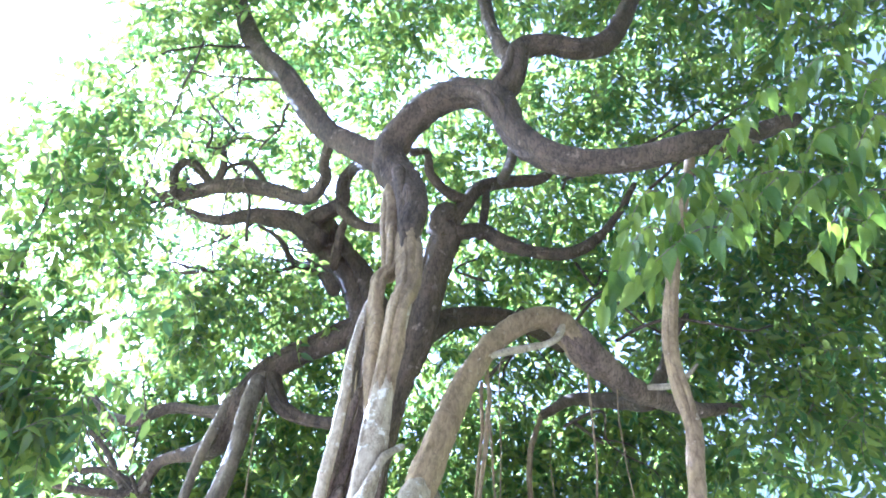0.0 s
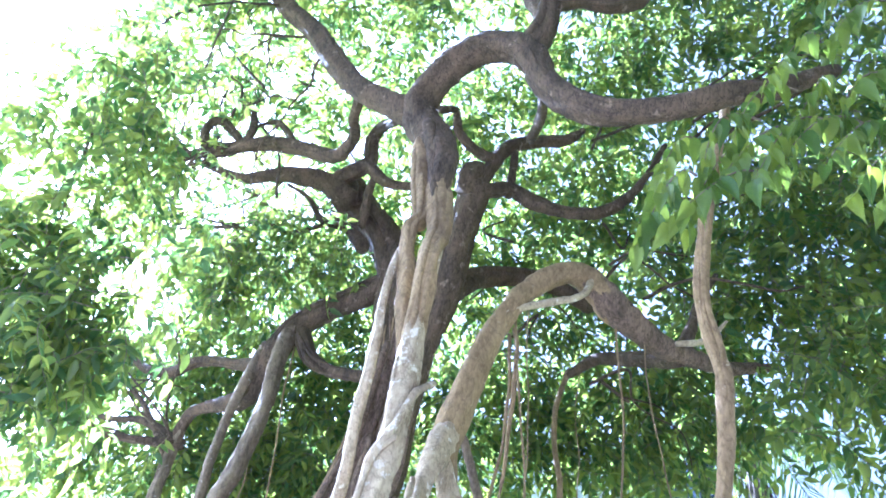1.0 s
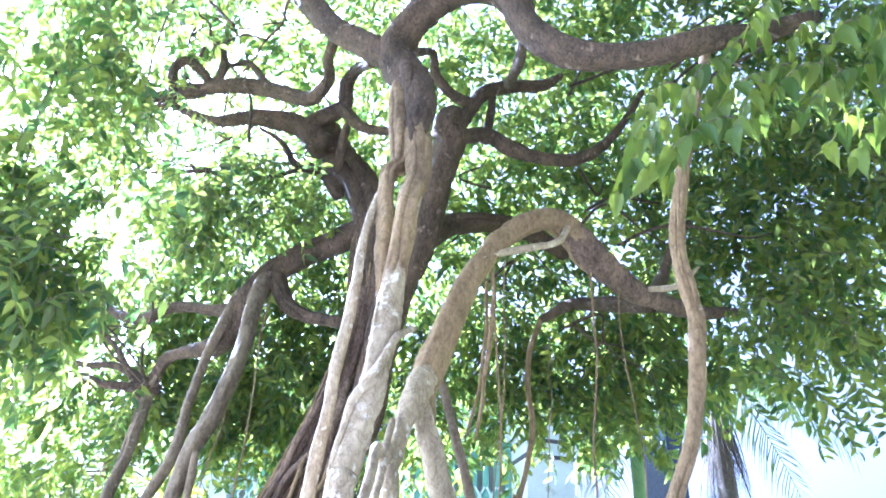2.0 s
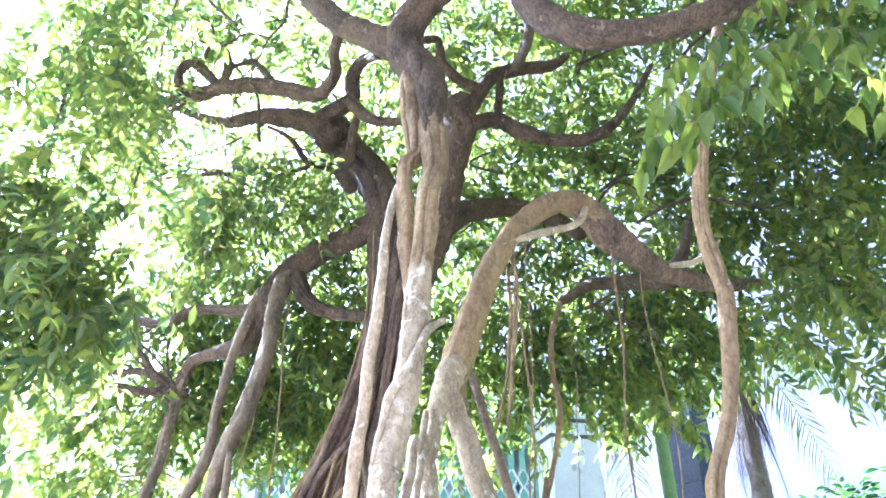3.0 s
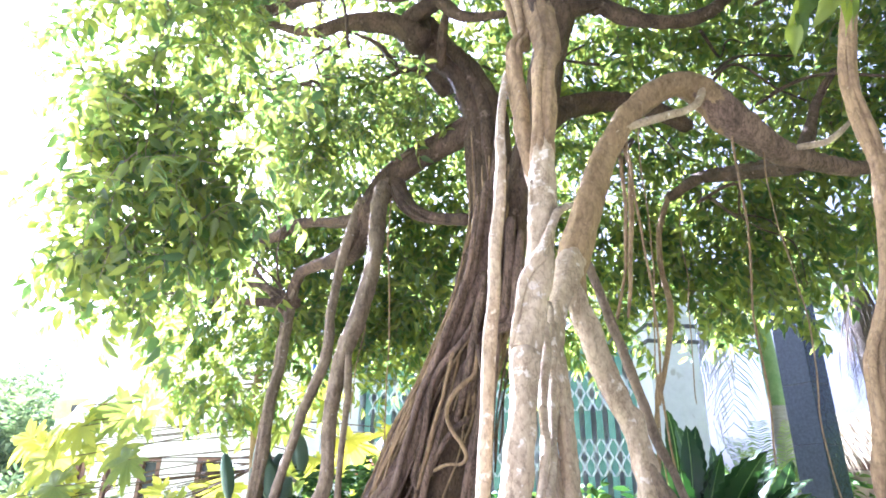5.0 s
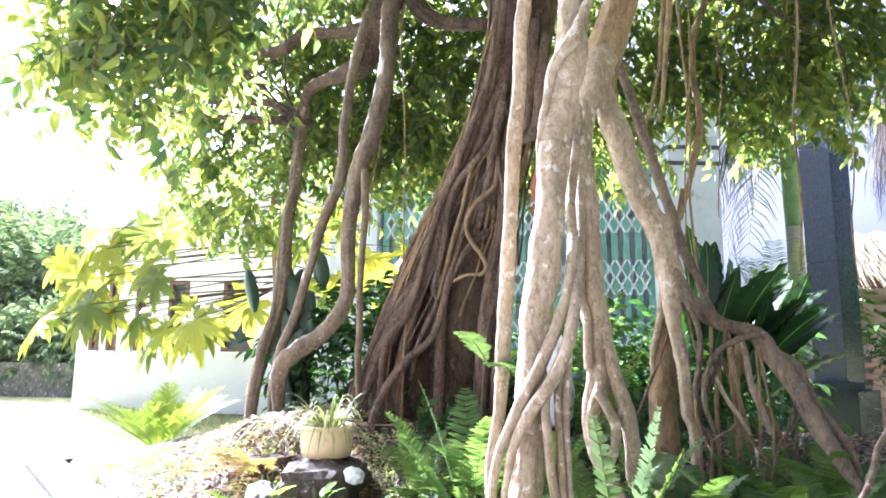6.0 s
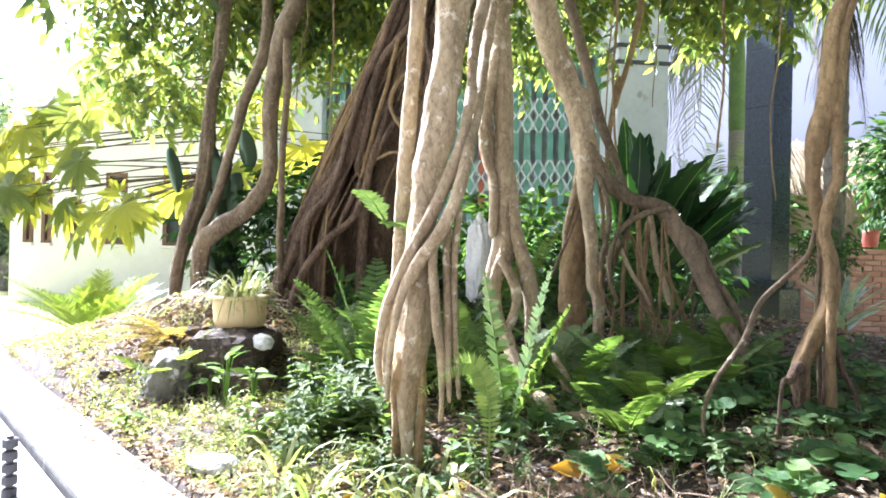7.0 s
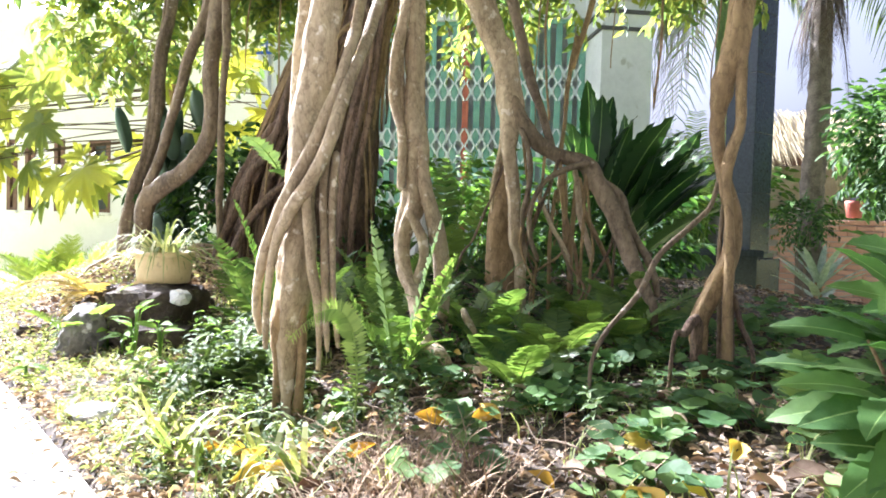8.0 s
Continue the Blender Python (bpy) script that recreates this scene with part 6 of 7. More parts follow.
def upright_weeds(n, box, size, seed, label, mat=WEED, level=-0.05):
    rng = random.Random(seed)
    poses, sizes = [], []
    while len(poses) < n:
        x, y = rng.uniform(box[0], box[2]), rng.uniform(box[1], box[3])
        if not inside(x, y) or noise.noise((x * 3.2, y * 3.2, seed)) < level:
            continue
        poses.append(np.array(turned(on_bed(x, y, -0.01), (rng.gauss(0, 0.3), rng.gauss(0, 0.3), 1), (rng.gauss(0, 1), rng.gauss(0, 1), 0.2))))
        sizes.append(rng.uniform(*size))
    return tagged(part("weeds", scatter("weeds", WEEDS[seed % 4], poses, sizes), mat), label, "weeds", kind="stuff")


upright_weeds(85, (-0.62, 0.5, -0.2, 1.3), (0.14, 0.27), 1, "upright blue-green weeds with narrow pointed leaves")
upright_weeds(45, (-0.5, 0.35, 0.2, 1.2), (0.10, 0.2), 2, "upright blue-green weeds with narrow pointed leaves")
upright_weeds(45, (-1.5, 0.25, -0.6, 1.05), (0.05, 0.12), 3, "small sunlit weeds in the litter", GRASS, 0.1)
upright_weeds(260, (-1.9, -0.1, -0.15, 0.85), (0.03, 0.075), 4, "tiny yellow-green weeds in the sunny litter", GRASS, -0.1)
upright_weeds(40, (-1.3, 0.92, -0.62, 1.2), (0.08, 0.17), 7, "small weeds against the dark rock", WEED, -0.4)
upright_weeds(60, (-0.35, 0.0, 0.25, 0.45), (0.06, 0.13), 5, "small bright weeds at the foot of the pale root", WEED)
upright_weeds(70, (0.2, 0.35, 1.4, 1.1), (0.07, 0.15), 6, "small weeds among the round leaves", WEED)
weeds(100, (0.1, 0.85, 1.1, 2.0), (0.2, 0.36), 3, "low weeds with their shade put into a dark green")
weeds(90, (-2.2, 0.0, -0.6, 1.3), (0.08, 0.2), 4, "small sunlit weeds", GRASS)
weeds(140, (-0.95, 1.4, 0.9, 2.6), (0.4, 0.8), 5, "leafy undergrowth at the trunk's foot, shade put into its dark colour")


def broad_plant(name, base, leaves, label, category, mat, mesh, seed, group="", stem_r=0.006, tone="tan", rise=0.3):
    """A plant of large single leaves, each on its stalk; leaves: tip x, y, z and leaf length."""
    base = Vector(base)
    plant = thing(name, base, label, category, group)
    rng = random.Random(seed)
    for i, (x, y, z, size) in enumerate(leaves):
        p = Vector((x, y, z))
        out = p - base
        aim = Vector((out.x, out.y, out.z * rise - 0.12 * size + rng.uniform(-0.2, 0.2) * size)).normalized()
        root = p - aim * size
        pile = Pile()
        mid = base.lerp(root, 0.5) + Vector((0, 0, 0.12 * (root - base).length))
        tube(pile, [(*base, stem_r), (*mid, stem_r * 0.8), (*root, stem_r * 0.5)], 5, 0.05, 0.05, 0, i)
        stalk = part("stalk", pile.mesh("stalk", True), mat if tone == "leaf" else BARK[tone], plant)
        m = turned(root, aim, (rng.gauss(0, 0.35), rng.gauss(0, 0.35) - 0.35, 1)) @ Matrix.Scale(size, 4)
        part("leaf", mesh, mat, stalk, at=m)
    return plant


def veined_leaf(name, width, droop, wave, rows=12, shape=0.45, mat=None):
    """A large leaf with a sunken pale midrib and raised ribs between its side veins."""
    v, f = [], []
    for i in range(rows + 1):
        s = i / rows
        w = width / 2 * max(0.0, math.sin(math.pi * s ** (0.8 if shape < 0.5 else 1.0))) ** 0.75 + (0.004 if 0 < i < rows else 0)
        z = -droop * s * s
        ripple = wave * (0.5 if i % 2 else -0.5)
        for y in (-1, -0.55, -0.045, 0.045, 0.55, 1):
            v.append((s - 0.08 * abs(y) * w, y * w * (1 + ripple * 0.3 * abs(y)), z + 0.22 * w * abs(y) + ripple * 0.06 * abs(y)))
    for i in range(rows):
        for j in range(5):
            a = i * 6 + j
            f.append((a, a + 6, a + 7, a + 1))
    me = mesh_of(name, v, f, True)
    if mat:
        me.materials.append(mat)
        me.materials.append(PALE_RIB)
        me.polygons.foreach_set("material_index", [1 if k % 5 == 2 else 0 for k in range(len(f))])
    return me


SHRUB_LEAF = veined_leaf("leaf", 0.40, 0.3, 0.35, mat=SHRUB)
rng = random.Random(41)
near = [(0.90, -0.02, 0.78, 0.17), (0.89, 0.02, 0.70, 0.18), (0.93, -0.10, 0.86, 0.17), (0.95, -0.14, 0.64, 0.17), (1.00, -0.2, 0.92, 0.18), (1.02, -0.22, 0.74, 0.2), (1.0, 0.15, 0.85, 0.17),
        (1.13, -0.2, 0.99, 0.17), (1.25, -0.18, 0.9, 0.19), (1.35, 0.05, 0.95, 0.18), (1.3, 0.2, 1.02, 0.18), (1.12, 0.22, 1.0, 0.17), (1.38, -0.1, 0.8, 0.2), (1.15, -0.3, 0.66, 0.2), (1.25, 0.3, 0.82, 0.2), (1.0, -0.05, 0.58, 0.17), (0.91, 0.08, 0.86, 0.15), (0.98, 0.12, 0.72, 0.16), (1.06, -0.12, 0.84, 0.18), (0.94, -0.2, 0.76, 0.17), (1.08, 0.1, 0.93, 0.16)]
near += [(1.0, 0.0, 0.95, 0.2), (1.06, 0.1, 1.0, 0.2), (0.98, -0.12, 1.02, 0.18), (1.1, 0.0, 1.08, 0.2), (0.95, 0.1, 0.8, 0.19), (1.02, 0.12, 0.88, 0.2)]
near = [(x, y, z, s) for x, y, z, s in near]
for x, y, z, s in near[:]:
    near.append((x + rng.uniform(-0.03, 0.12), y + rng.uniform(-0.08, 0.1), z + rng.uniform(-0.1, 0.1), s * rng.uniform(0.75, 1.1)))
broad_plant("broad_leaved_shrub", (1.14, 0.03, soil_height(1.14, 0.03)), near, "shrub with large glossy bright green leaves beside the path", "shrub", SHRUB, SHRUB_LEAF, 2)
SEEDLING = material("seedling_leaf", (0.10, 0.19, 0.04), (0.25, 0.36, 0.09), 0.75, 9, 0.25, translucent=(1.5, 1.6, 0.8), amount=0.35, objects=0.5, gloss=0.15)
SMALL_LEAF = veined_leaf("leaf", 0.36, 0.35, 0.2, 8, mat=SEEDLING)
for k, (x, y, h) in enumerate([(-0.88, 0.84, 0.2), (-0.76, 0.80, 0.15), (-0.6, 0.9, 0.12), (-1.1, 0.62, 0.08), (-1.08, 0.98, 0.12), (-0.98, 0.92, 0.1)]):
    r = random.Random(60 + k)
    z = soil_height(x, y)
    leaves = [(x + 0.07 * math.cos(a), y + 0.07 * math.sin(a), z + h * r.uniform(0.7, 1.2), 0.066) for a in [6.283 * i / 7 + r.random() * 0.5 for i in range(7)]]
    broad_plant("seedling", (x, y, z), leaves, "young seedling with a rosette of pointed light green leaves", "seedling", SEEDLING, SMALL_LEAF, 70 + k, "seedlings in the litter", 0.003, "leaf")

RIB = mesh_of("rib", *lathe([(0.012, 0), (0.017, 0.002), (0.017, 0.022), (0.012, 0.024), (0, 0.024)], 16))
CORE = mesh_of("core", *lathe([(0.008, 0), (0.008, 0.15), (0.0, 0.152)], 12))
for x, y in ((-1.614, 0.536), (-1.08, 0.14)):
    lamp = thing("ground_light", (x, y, 0.433), "small black ribbed ground light standing on the pavement", "garden light", "lights along the kerb")
    for k in range(5):
        part("rib", RIB, DARK_BAND, lamp, at=Matrix.Translation((x, y, 0.434 + 0.03 * k)))
    part("core", CORE, DARK_BAND, lamp, at=Matrix.Translation((x, y, 0.433)))
rock("stone", (-2.346, 1.2, 0.445), (0.07, 0.05, 0.018), "flat grey stone lying on the pavement", STONE, 11, "stone")


# ---- behind the tree: climbing cactus, papaya, large-leaved plants ----
cactus = thing("climbing_cactus", (-1.95, 2.6, soil_height(-1.95, 2.6)), "dark green climbing cactus with broad three-winged stems on the roots", "cactus")
rng = random.Random(6)
for k in range(24):
    x, z = -2.10 + 0.40 * rng.random(), 0.75 + 0.95 * (k + 0.5) / 24
    y = 2.62 + rng.uniform(-0.1, 0.15)
    L, r = rng.uniform(0.2, 0.32), rng.uniform(0.03, 0.046)
    dx = rng.uniform(-0.1, 0.1)
    pile = Pile()
    tube(pile, [(x, y, z - L * 0.5, r * 0.35), (x + dx * 0.3, y, z - L * 0.2, r), (x + dx * 0.7, y - 0.02, z + L * 0.25, r * 0.95), (x + dx, y - 0.03, z + L * 0.5, r * 0.4)], 12, 0.03, 0.15, 0.33, 900 + k)
    part("cactus_stem", pile.mesh("cactus_stem", True), CACTUS, cactus)
pile = Pile()
tube(pile, [(-1.95, 2.64, soil_height(-1.95, 2.6) - 0.05, 0.03), (-1.98, 2.66, 1.1, 0.03), (-1.96, 2.66, 1.75, 0.02)], 8, 0.05, 0.1, 0.1, 77)
part("climbing_stem", pile.mesh("climbing_stem", True), CACTUS, cactus)


def lobed_leaf(name, seed):
    """A papaya leaf: seven deeply cut pointed lobes with side teeth."""
    rng = random.Random(seed)
    v, f = [(0, 0, 0)], []
    for k in range(7):
        a = (k - 3) * 0.82
        r = (1.0, 0.95, 0.85, 0.62)[abs(k - 3)] * 0.5
        for da, rr in ((-0.41, 0.48), (-0.31, 0.72), (-0.25, 0.82), (-0.15, 0.78), (-0.09, 0.98), (0.0, 1.15), (0.09, 0.98), (0.15, 0.78), (0.25, 0.82), (0.31, 0.72), (0.41, 0.48)):
            q = r * rr * rng.uniform(0.93, 1.07)
            v.append((math.cos(a + da) * q, math.sin(a + da) * q, -0.95 * q * q + 0.03 * math.cos(da * 9)))
    n = len(v) - 1
    f = [(0, i, i + 1) for i in range(1, n)]
    return mesh_of(name, v, f, True)


LOBED = [lobed_leaf("leaf", k) for k in range(4)]
papaya = thing("papaya_tree", (-2.75, 4.35, -0.05), "young papaya tree with long stalks and lobed yellow-green leaves", "papaya tree")
pile = Pile()
tube(pile, [(-2.75, 4.35, -0.1, 0.075), (-2.78, 4.33, 0.8, 0.065), (-2.80, 4.3, 1.6, 0.055), (-2.84, 4.28, 2.2, 0.05), (-2.86, 4.26, 2.62, 0.04)], 12, 0.06, 0.06, 0.02, 5)
part("trunk", pile.mesh("trunk", True), BARK["tan"], papaya)
rng = random.Random(15)
ends = [(-3.97, 4.0, 2.2), (-4.35, 3.9, 2.05), (-4.61, 4.0, 1.78), (-4.04, 4.0, 1.45), (-3.5, 4.0, 1.5), (-3.74, 3.8, 1.75), (-4.75, 4.1, 2.1), (-4.3, 4.0, 1.55), (-3.2, 3.8, 1.4), (-4.9, 4.2, 1.75), (-4.5, 3.8, 1.4),
        (-3.4, 4.0, 2.3), (-4.1, 4.3, 2.5), (-2.45, 4.0, 1.72), (-2.2, 4.4, 2.3), (-1.95, 4.3, 1.95), (-1.5, 4.4, 2.05), (-1.75, 4.5, 1.75), (-2.6, 3.7, 2.2), (-3.0, 3.7, 2.35), (-5.2, 4.3, 2.0), (-3.9, 4.1, 1.3), (-5.0, 4.0, 1.45), (-3.1, 4.3, 1.55)]
ends += [(x + rng.uniform(-0.35, 0.35), y + rng.uniform(-0.15, 0.2), z + rng.uniform(-0.3, 0.2)) for x, y, z in ends]
for i, e in enumerate(ends):
    e = Vector(e)
    hub = Vector((-2.83, 4.28, min(2.6, max(1.7, e.z + rng.uniform(-0.1, 0.35)))))
    mid = hub.lerp(e, 0.5) + Vector((0, 0, rng.uniform(-0.02, 0.03)))
    pile = Pile()
    tube(pile, [(*hub, 0.009), (*mid, 0.006), (*e, 0.004)], 5, 0.08, 0.05, 0, i)
    stalk = part("leaf_stalk", pile.mesh("leaf_stalk", True), BARK["dark"], papaya)
    out = (e - hub).normalized()
    m = turned(e, (out.x, out.y * 0.4 - 0.3, -0.85), (0.2, -0.8, 0.8), rng.uniform(-0.6, 0.6)) @ Matrix.Scale(rng.uniform(0.42, 0.72), 4)
    part("leaf", LOBED[i % 4], PAPAYA, stalk, at=m)

LONG_LEAF = veined_leaf("leaf", 0.30, 0.26, 0.55, 16, mat=BROAD)
rng = random.Random(19)
leaves = []
for k in range(44):
    x = 0.62 + 0.95 * ((k * 0.618) % 1.0)
    top = float(np.interp(x, (0.6, 0.86, 1.1, 1.36, 1.6), (1.62, 1.97, 1.86, 1.84, 1.5)))
    leaves.append((x, 3.6 + rng.uniform(-0.35, 0.3), 0.95 + (top - 0.95) * (1 - 0.85 * rng.random() ** 1.6), rng.uniform(0.46, 0.68)))
leaves += [(0.76, 3.6, 2.06, 0.5), (0.84, 3.5, 1.93, 0.52), (0.92, 3.55, 1.8, 0.55), (0.66, 3.4, 1.7, 0.5), (0.55, 3.5, 1.5, 0.5), (1.5, 3.5, 1.68, 0.5), (1.42, 3.3, 1.5, 0.55)]
broad_plant("large_leaved_plant", (0.72, 3.75, 0.3), leaves, "dense clump of long dark glossy upright leaves with wavy edges", "foliage plant", BROAD, LONG_LEAF, 4, "", 0.012, "leaf", 0.95)
RUSTY = veined_leaf("leaf", 0.62, 0.4, 0.3)
broad_plant("bromeliad", (-1.98, 5.3, 0.05), [(-2.02, 5.15, 2.12, 0.5), (-1.9, 5.2, 2.0, 0.48), (-2.1, 5.25, 1.95, 0.45)], "large upright rust-brown leaves beside the trunk", "bromeliad", RUST_LEAF, RUSTY, 3, "", 0.012, "leaf")


def bush(name, at, radii, n, size, label, mat, seed, category="shrub", group="", stems=5, lift=0.0):
    """A leafy shrub: stems from the ground and many sprigs."""
    at = Vector(at)
    plant = thing(name, at, label, category, group)
    rs = np.random.default_rng(seed)
    mid = at + Vector((0, 0, radii[2] + lift))
    for i in range(stems):
        a = 6.283 * i / stems
        top = mid + Vector((math.cos(a) * radii[0] * 0.6, math.sin(a) * radii[1] * 0.6, radii[2] * 0.4))
        pile = Pile()
        tube(pile, [(at.x + 0.04 * math.cos(a), at.y + 0.04 * math.sin(a), at.z - 0.05, 0.012 * size), (*at.lerp(top, 0.5), 0.009 * size), (*top, 0.004 * size)], 5, 0.1, 0.05, 0, i)
        part("stem", pile.mesh("stem", True), TWIG, plant)
    groups = [[] for _ in SPRIGS]
    for i in range(n):
        d = rs.normal(0, 1, 3)
        d *= rs.uniform(0.55, 1.0) / np.linalg.norm(d)
        p = np.array(mid) + d * np.array(radii) * (1 + 0.25 * noise.noise(Vector(d) * 2 + Vector((seed, 0, 0))))
        if p[2] < at.z + lift * 0.8:
            continue
        groups[i % 6].append((np.array(turned(p, d + rs.normal(0, 0.5, 3) + np.array((0, 0, 0.3)))), size * rs.uniform(0.8, 1.25)))
    for k, g in enumerate(groups):
        if g:
            tagged(part("foliage", scatter("foliage", SPRIGS[k][0], [p for p, s in g], [s for p, s in g]), mat, plant), kind="stuff")
    return plant


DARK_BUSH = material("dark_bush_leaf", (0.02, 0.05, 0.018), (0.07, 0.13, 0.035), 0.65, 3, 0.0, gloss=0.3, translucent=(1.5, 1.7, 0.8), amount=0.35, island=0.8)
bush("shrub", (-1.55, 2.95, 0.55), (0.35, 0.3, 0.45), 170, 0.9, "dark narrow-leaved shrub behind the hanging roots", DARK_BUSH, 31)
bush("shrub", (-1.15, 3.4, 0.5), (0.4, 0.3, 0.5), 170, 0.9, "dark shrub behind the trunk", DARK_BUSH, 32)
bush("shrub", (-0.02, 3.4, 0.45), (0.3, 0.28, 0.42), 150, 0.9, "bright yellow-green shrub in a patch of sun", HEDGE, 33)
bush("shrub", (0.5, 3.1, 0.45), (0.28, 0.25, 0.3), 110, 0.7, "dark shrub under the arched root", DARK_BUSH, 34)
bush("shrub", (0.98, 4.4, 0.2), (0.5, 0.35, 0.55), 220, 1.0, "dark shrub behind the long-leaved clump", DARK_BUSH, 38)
bush("shrub", (2.05, 8.6, 0), (0.45, 0.4, 0.8), 200, 1.4, "sunlit yellow-green shrub beside the building", HEDGE, 36)
bush("shrub", (3.72, 5.4, 0.0), (0.42, 0.35, 0.42), 260, 1.0, "shrub with glossy dark green leaves", DARK_BUSH, 37, lift=1.45)
bush("shrub", (3.22, 6.6, 0.0), (0.16, 0.16, 0.2), 110, 0.55, "low dark shrub beside the rough palm", DARK_BUSH, 39, lift=0.9)
bush("shrub", (4.0, 11.8, 0.0), (1.6, 0.6, 0.95), 420, 2.0, "sunlit shrubs at the garden's edge", HEDGE, 42)
bush("shrub", (1.4, 12.2, 0.0), (1.2, 0.6, 0.9), 300, 2.0, "sunlit shrubs at the garden's edge", HEDGE, 43)
bush("shrub", (8.5, 10.5, 0.0), (2.6, 1.2, 1.5), 700, 2.4, "tall green shrubs at the garden's edge", HEDGE, 44)

# -- cycad outside the bed, agave, palms --
cyc = Vector((-3.86, 4.15, 0.1))
CYCAD = material("yellow_green_cycad", (0.09, 0.16, 0.025), (0.26, 0.33, 0.06), 0.5, 6, 0.0, translucent=(1.5, 1.4, 0.6), amount=0.4, island=0.5, objects=0.3)
cycad = thing("cycad", cyc, "low cycad with stiff yellow-green feathered fronds", "cycad")
pile = Pile()
tube(pile, [(*cyc, 0.09), (*(cyc + Vector((0, 0, 0.08))), 0.10), (*(cyc + Vector((0, 0, 0.14))), 0.03)], 12, 0.03, 0.2, 0.05, 3)
part("trunk", pile.mesh("trunk", True), BARK["dark"], cycad)
rng = random.Random(27)
for i in range(19):
    a = 6.283 * i / 19 + rng.uniform(-0.12, 0.12)
    L = rng.uniform(0.66, 0.86)
    base = cyc + Vector((0.03 * math.cos(a), 0.03 * math.sin(a), 0.12))
    up = rng.uniform(0.25, 0.72)
    tip = base + Vector((math.cos(a) * L * (1.05 - up * 0.5), math.sin(a) * L * (1.05 - up * 0.5), L * up))
    part("frond", frond_mesh("frond", base, base.lerp(tip, 0.5) + Vector((0, 0, 0.1)), tip, 0.17, 52, 0.08, 0.9, 0.085, 0.6, -0.1, 0.006, i), CYCAD, cycad)

agave = thing("agave", (3.37, 6.5, 0.0), "grey-green rosette agave with pointed leaves", "agave")
AGAVE = material("grey_green_agave", (0.20, 0.28, 0.20), (0.42, 0.50, 0.38), 0.5, 6, 0.05)
SWORD = veined_leaf("leaf", 0.13, 0.1, 0.0, 8)
rng = random.Random(3)
for i in range(26):
    a, up = 2.4 * i, 0.15 + 1.3 * i / 26
    m = turned((3.37, 6.5, 0.22 + 0.012 * i), (math.cos(a), math.sin(a), up), (0, 0, 1)) @ Matrix.Scale(rng.uniform(0.5, 0.68), 4)
    part("leaf", SWORD, AGAVE, agave, at=m)
pile = Pile()
tube(pile, [(3.37, 6.5, -0.05, 0.06), (3.37, 6.5, 0.2, 0.05), (3.37, 6.5, 0.5, 0.03)], 8, 0.05, 0.1, 0.02, 3)
part("stem", pile.mesh("stem", True), BARK["tan"], agave)


def palm_fronds(palm, crown_at, specs, width, mat, seed, pairs=44):
    for i, tip in enumerate(specs):
        c, tip = Vector(crown_at), Vector(tip)
        mid = c.lerp(tip, 0.45) + Vector((0, 0, 0.35 * (tip - c).length + 0.2))
        part("frond", frond_mesh("frond", c, mid, tip, width, pairs, 0.1, 0.55, 0.07, 0.5, 0.75, 0.016, seed + i), mat, palm)


palm = thing("palm", (2.9, 9.0, 0), "slender palm with a smooth green crownshaft over a grey trunk", "palm")
pile = Pile()
tube(pile, [(2.92, 9.0, -0.1, 0.14), (2.9, 9.0, 1.5, 0.118), (2.9, 9.0, 2.94, 0.11)], 18, 0.08, 0.02, 0.0, 2)
part("trunk", pile.mesh("trunk", True), PALM_GREY, palm)
pile = Pile()
tube(pile, [(2.9, 9.0, 2.92, 0.112), (2.9, 9.0, 3.3, 0.122), (2.88, 9.0, 4.4, 0.10), (2.87, 9.0, 5.2, 0.06)], 18, 0.08, 0.01, 0.0, 2)
part("crownshaft", pile.mesh("crownshaft", True), PALM_GREEN, palm)
palm_fronds(palm, (2.88, 9.0, 5.1), [(1.7, 8.7, 2.9), (2.1, 8.2, 2.5), (1.2, 9.2, 4.0), (3.9, 8.4, 3.6), (4.6, 9.5, 4.4), (2.5, 10.6, 4.5), (3.2, 7.6, 4.2)], 0.62, PALM_LEAF, 60)
for i, (mid, tip) in enumerate((((2.35, 9.2, 5.1), (1.75, 9.4, 3.75)), ((2.3, 9.35, 4.75), (1.9, 9.5, 3.1)), ((2.45, 9.4, 4.6), (2.1, 9.6, 2.75)), ((2.5, 9.1, 5.0), (2.05, 9.2, 4.1)))):
    part("dry_frond", frond_mesh("dry_frond", (2.88, 9.05, 5.0), mid, tip, 0.62, 46, 0.1, 0.75, 0.05, 0.35, 0.9, 0.016, 80 + i), DRY_PALM, palm)

low_palm = thing("areca_palm", (2.42, 8.2, 0), "low yellow-green feather palm between the pier and the tall palm", "palm")
rng = random.Random(14)
for i in range(11):
    a = 6.283 * i / 11 + rng.uniform(-0.2, 0.2)
    tip = Vector((2.42 + 0.55 * math.cos(a), 8.2 + 0.5 * math.sin(a), rng.uniform(1.9, 2.7)))
    base = Vector((2.42, 8.2, 0.0))
    part("frond", frond_mesh("frond", base, base.lerp(tip, 0.4) + Vector((0, 0, 0.85)), tip, 0.26, 40, 0.45, 0.6, 0.06, 0.5, 0.3, 0.01, 200 + i), FERN_LIT_YELLOW, low_palm)
shaggy = thing("palm", (3.46, 7.0, 0), "rough-trunked palm with a skirt of dead fronds", "palm")
pile = Pile()
tube(pile, [(3.46, 7.0, -0.1, 0.15), (3.45, 7.0, 1.2, 0.115), (3.47, 7.0, 3.0, 0.12), (3.47, 7.0, 4.6, 0.12)], 18, 0.04, 0.14, 0.05, 4, 0.0, 0.2)
part("trunk", pile.mesh("trunk", True), SHAGGY_BARK, shaggy)
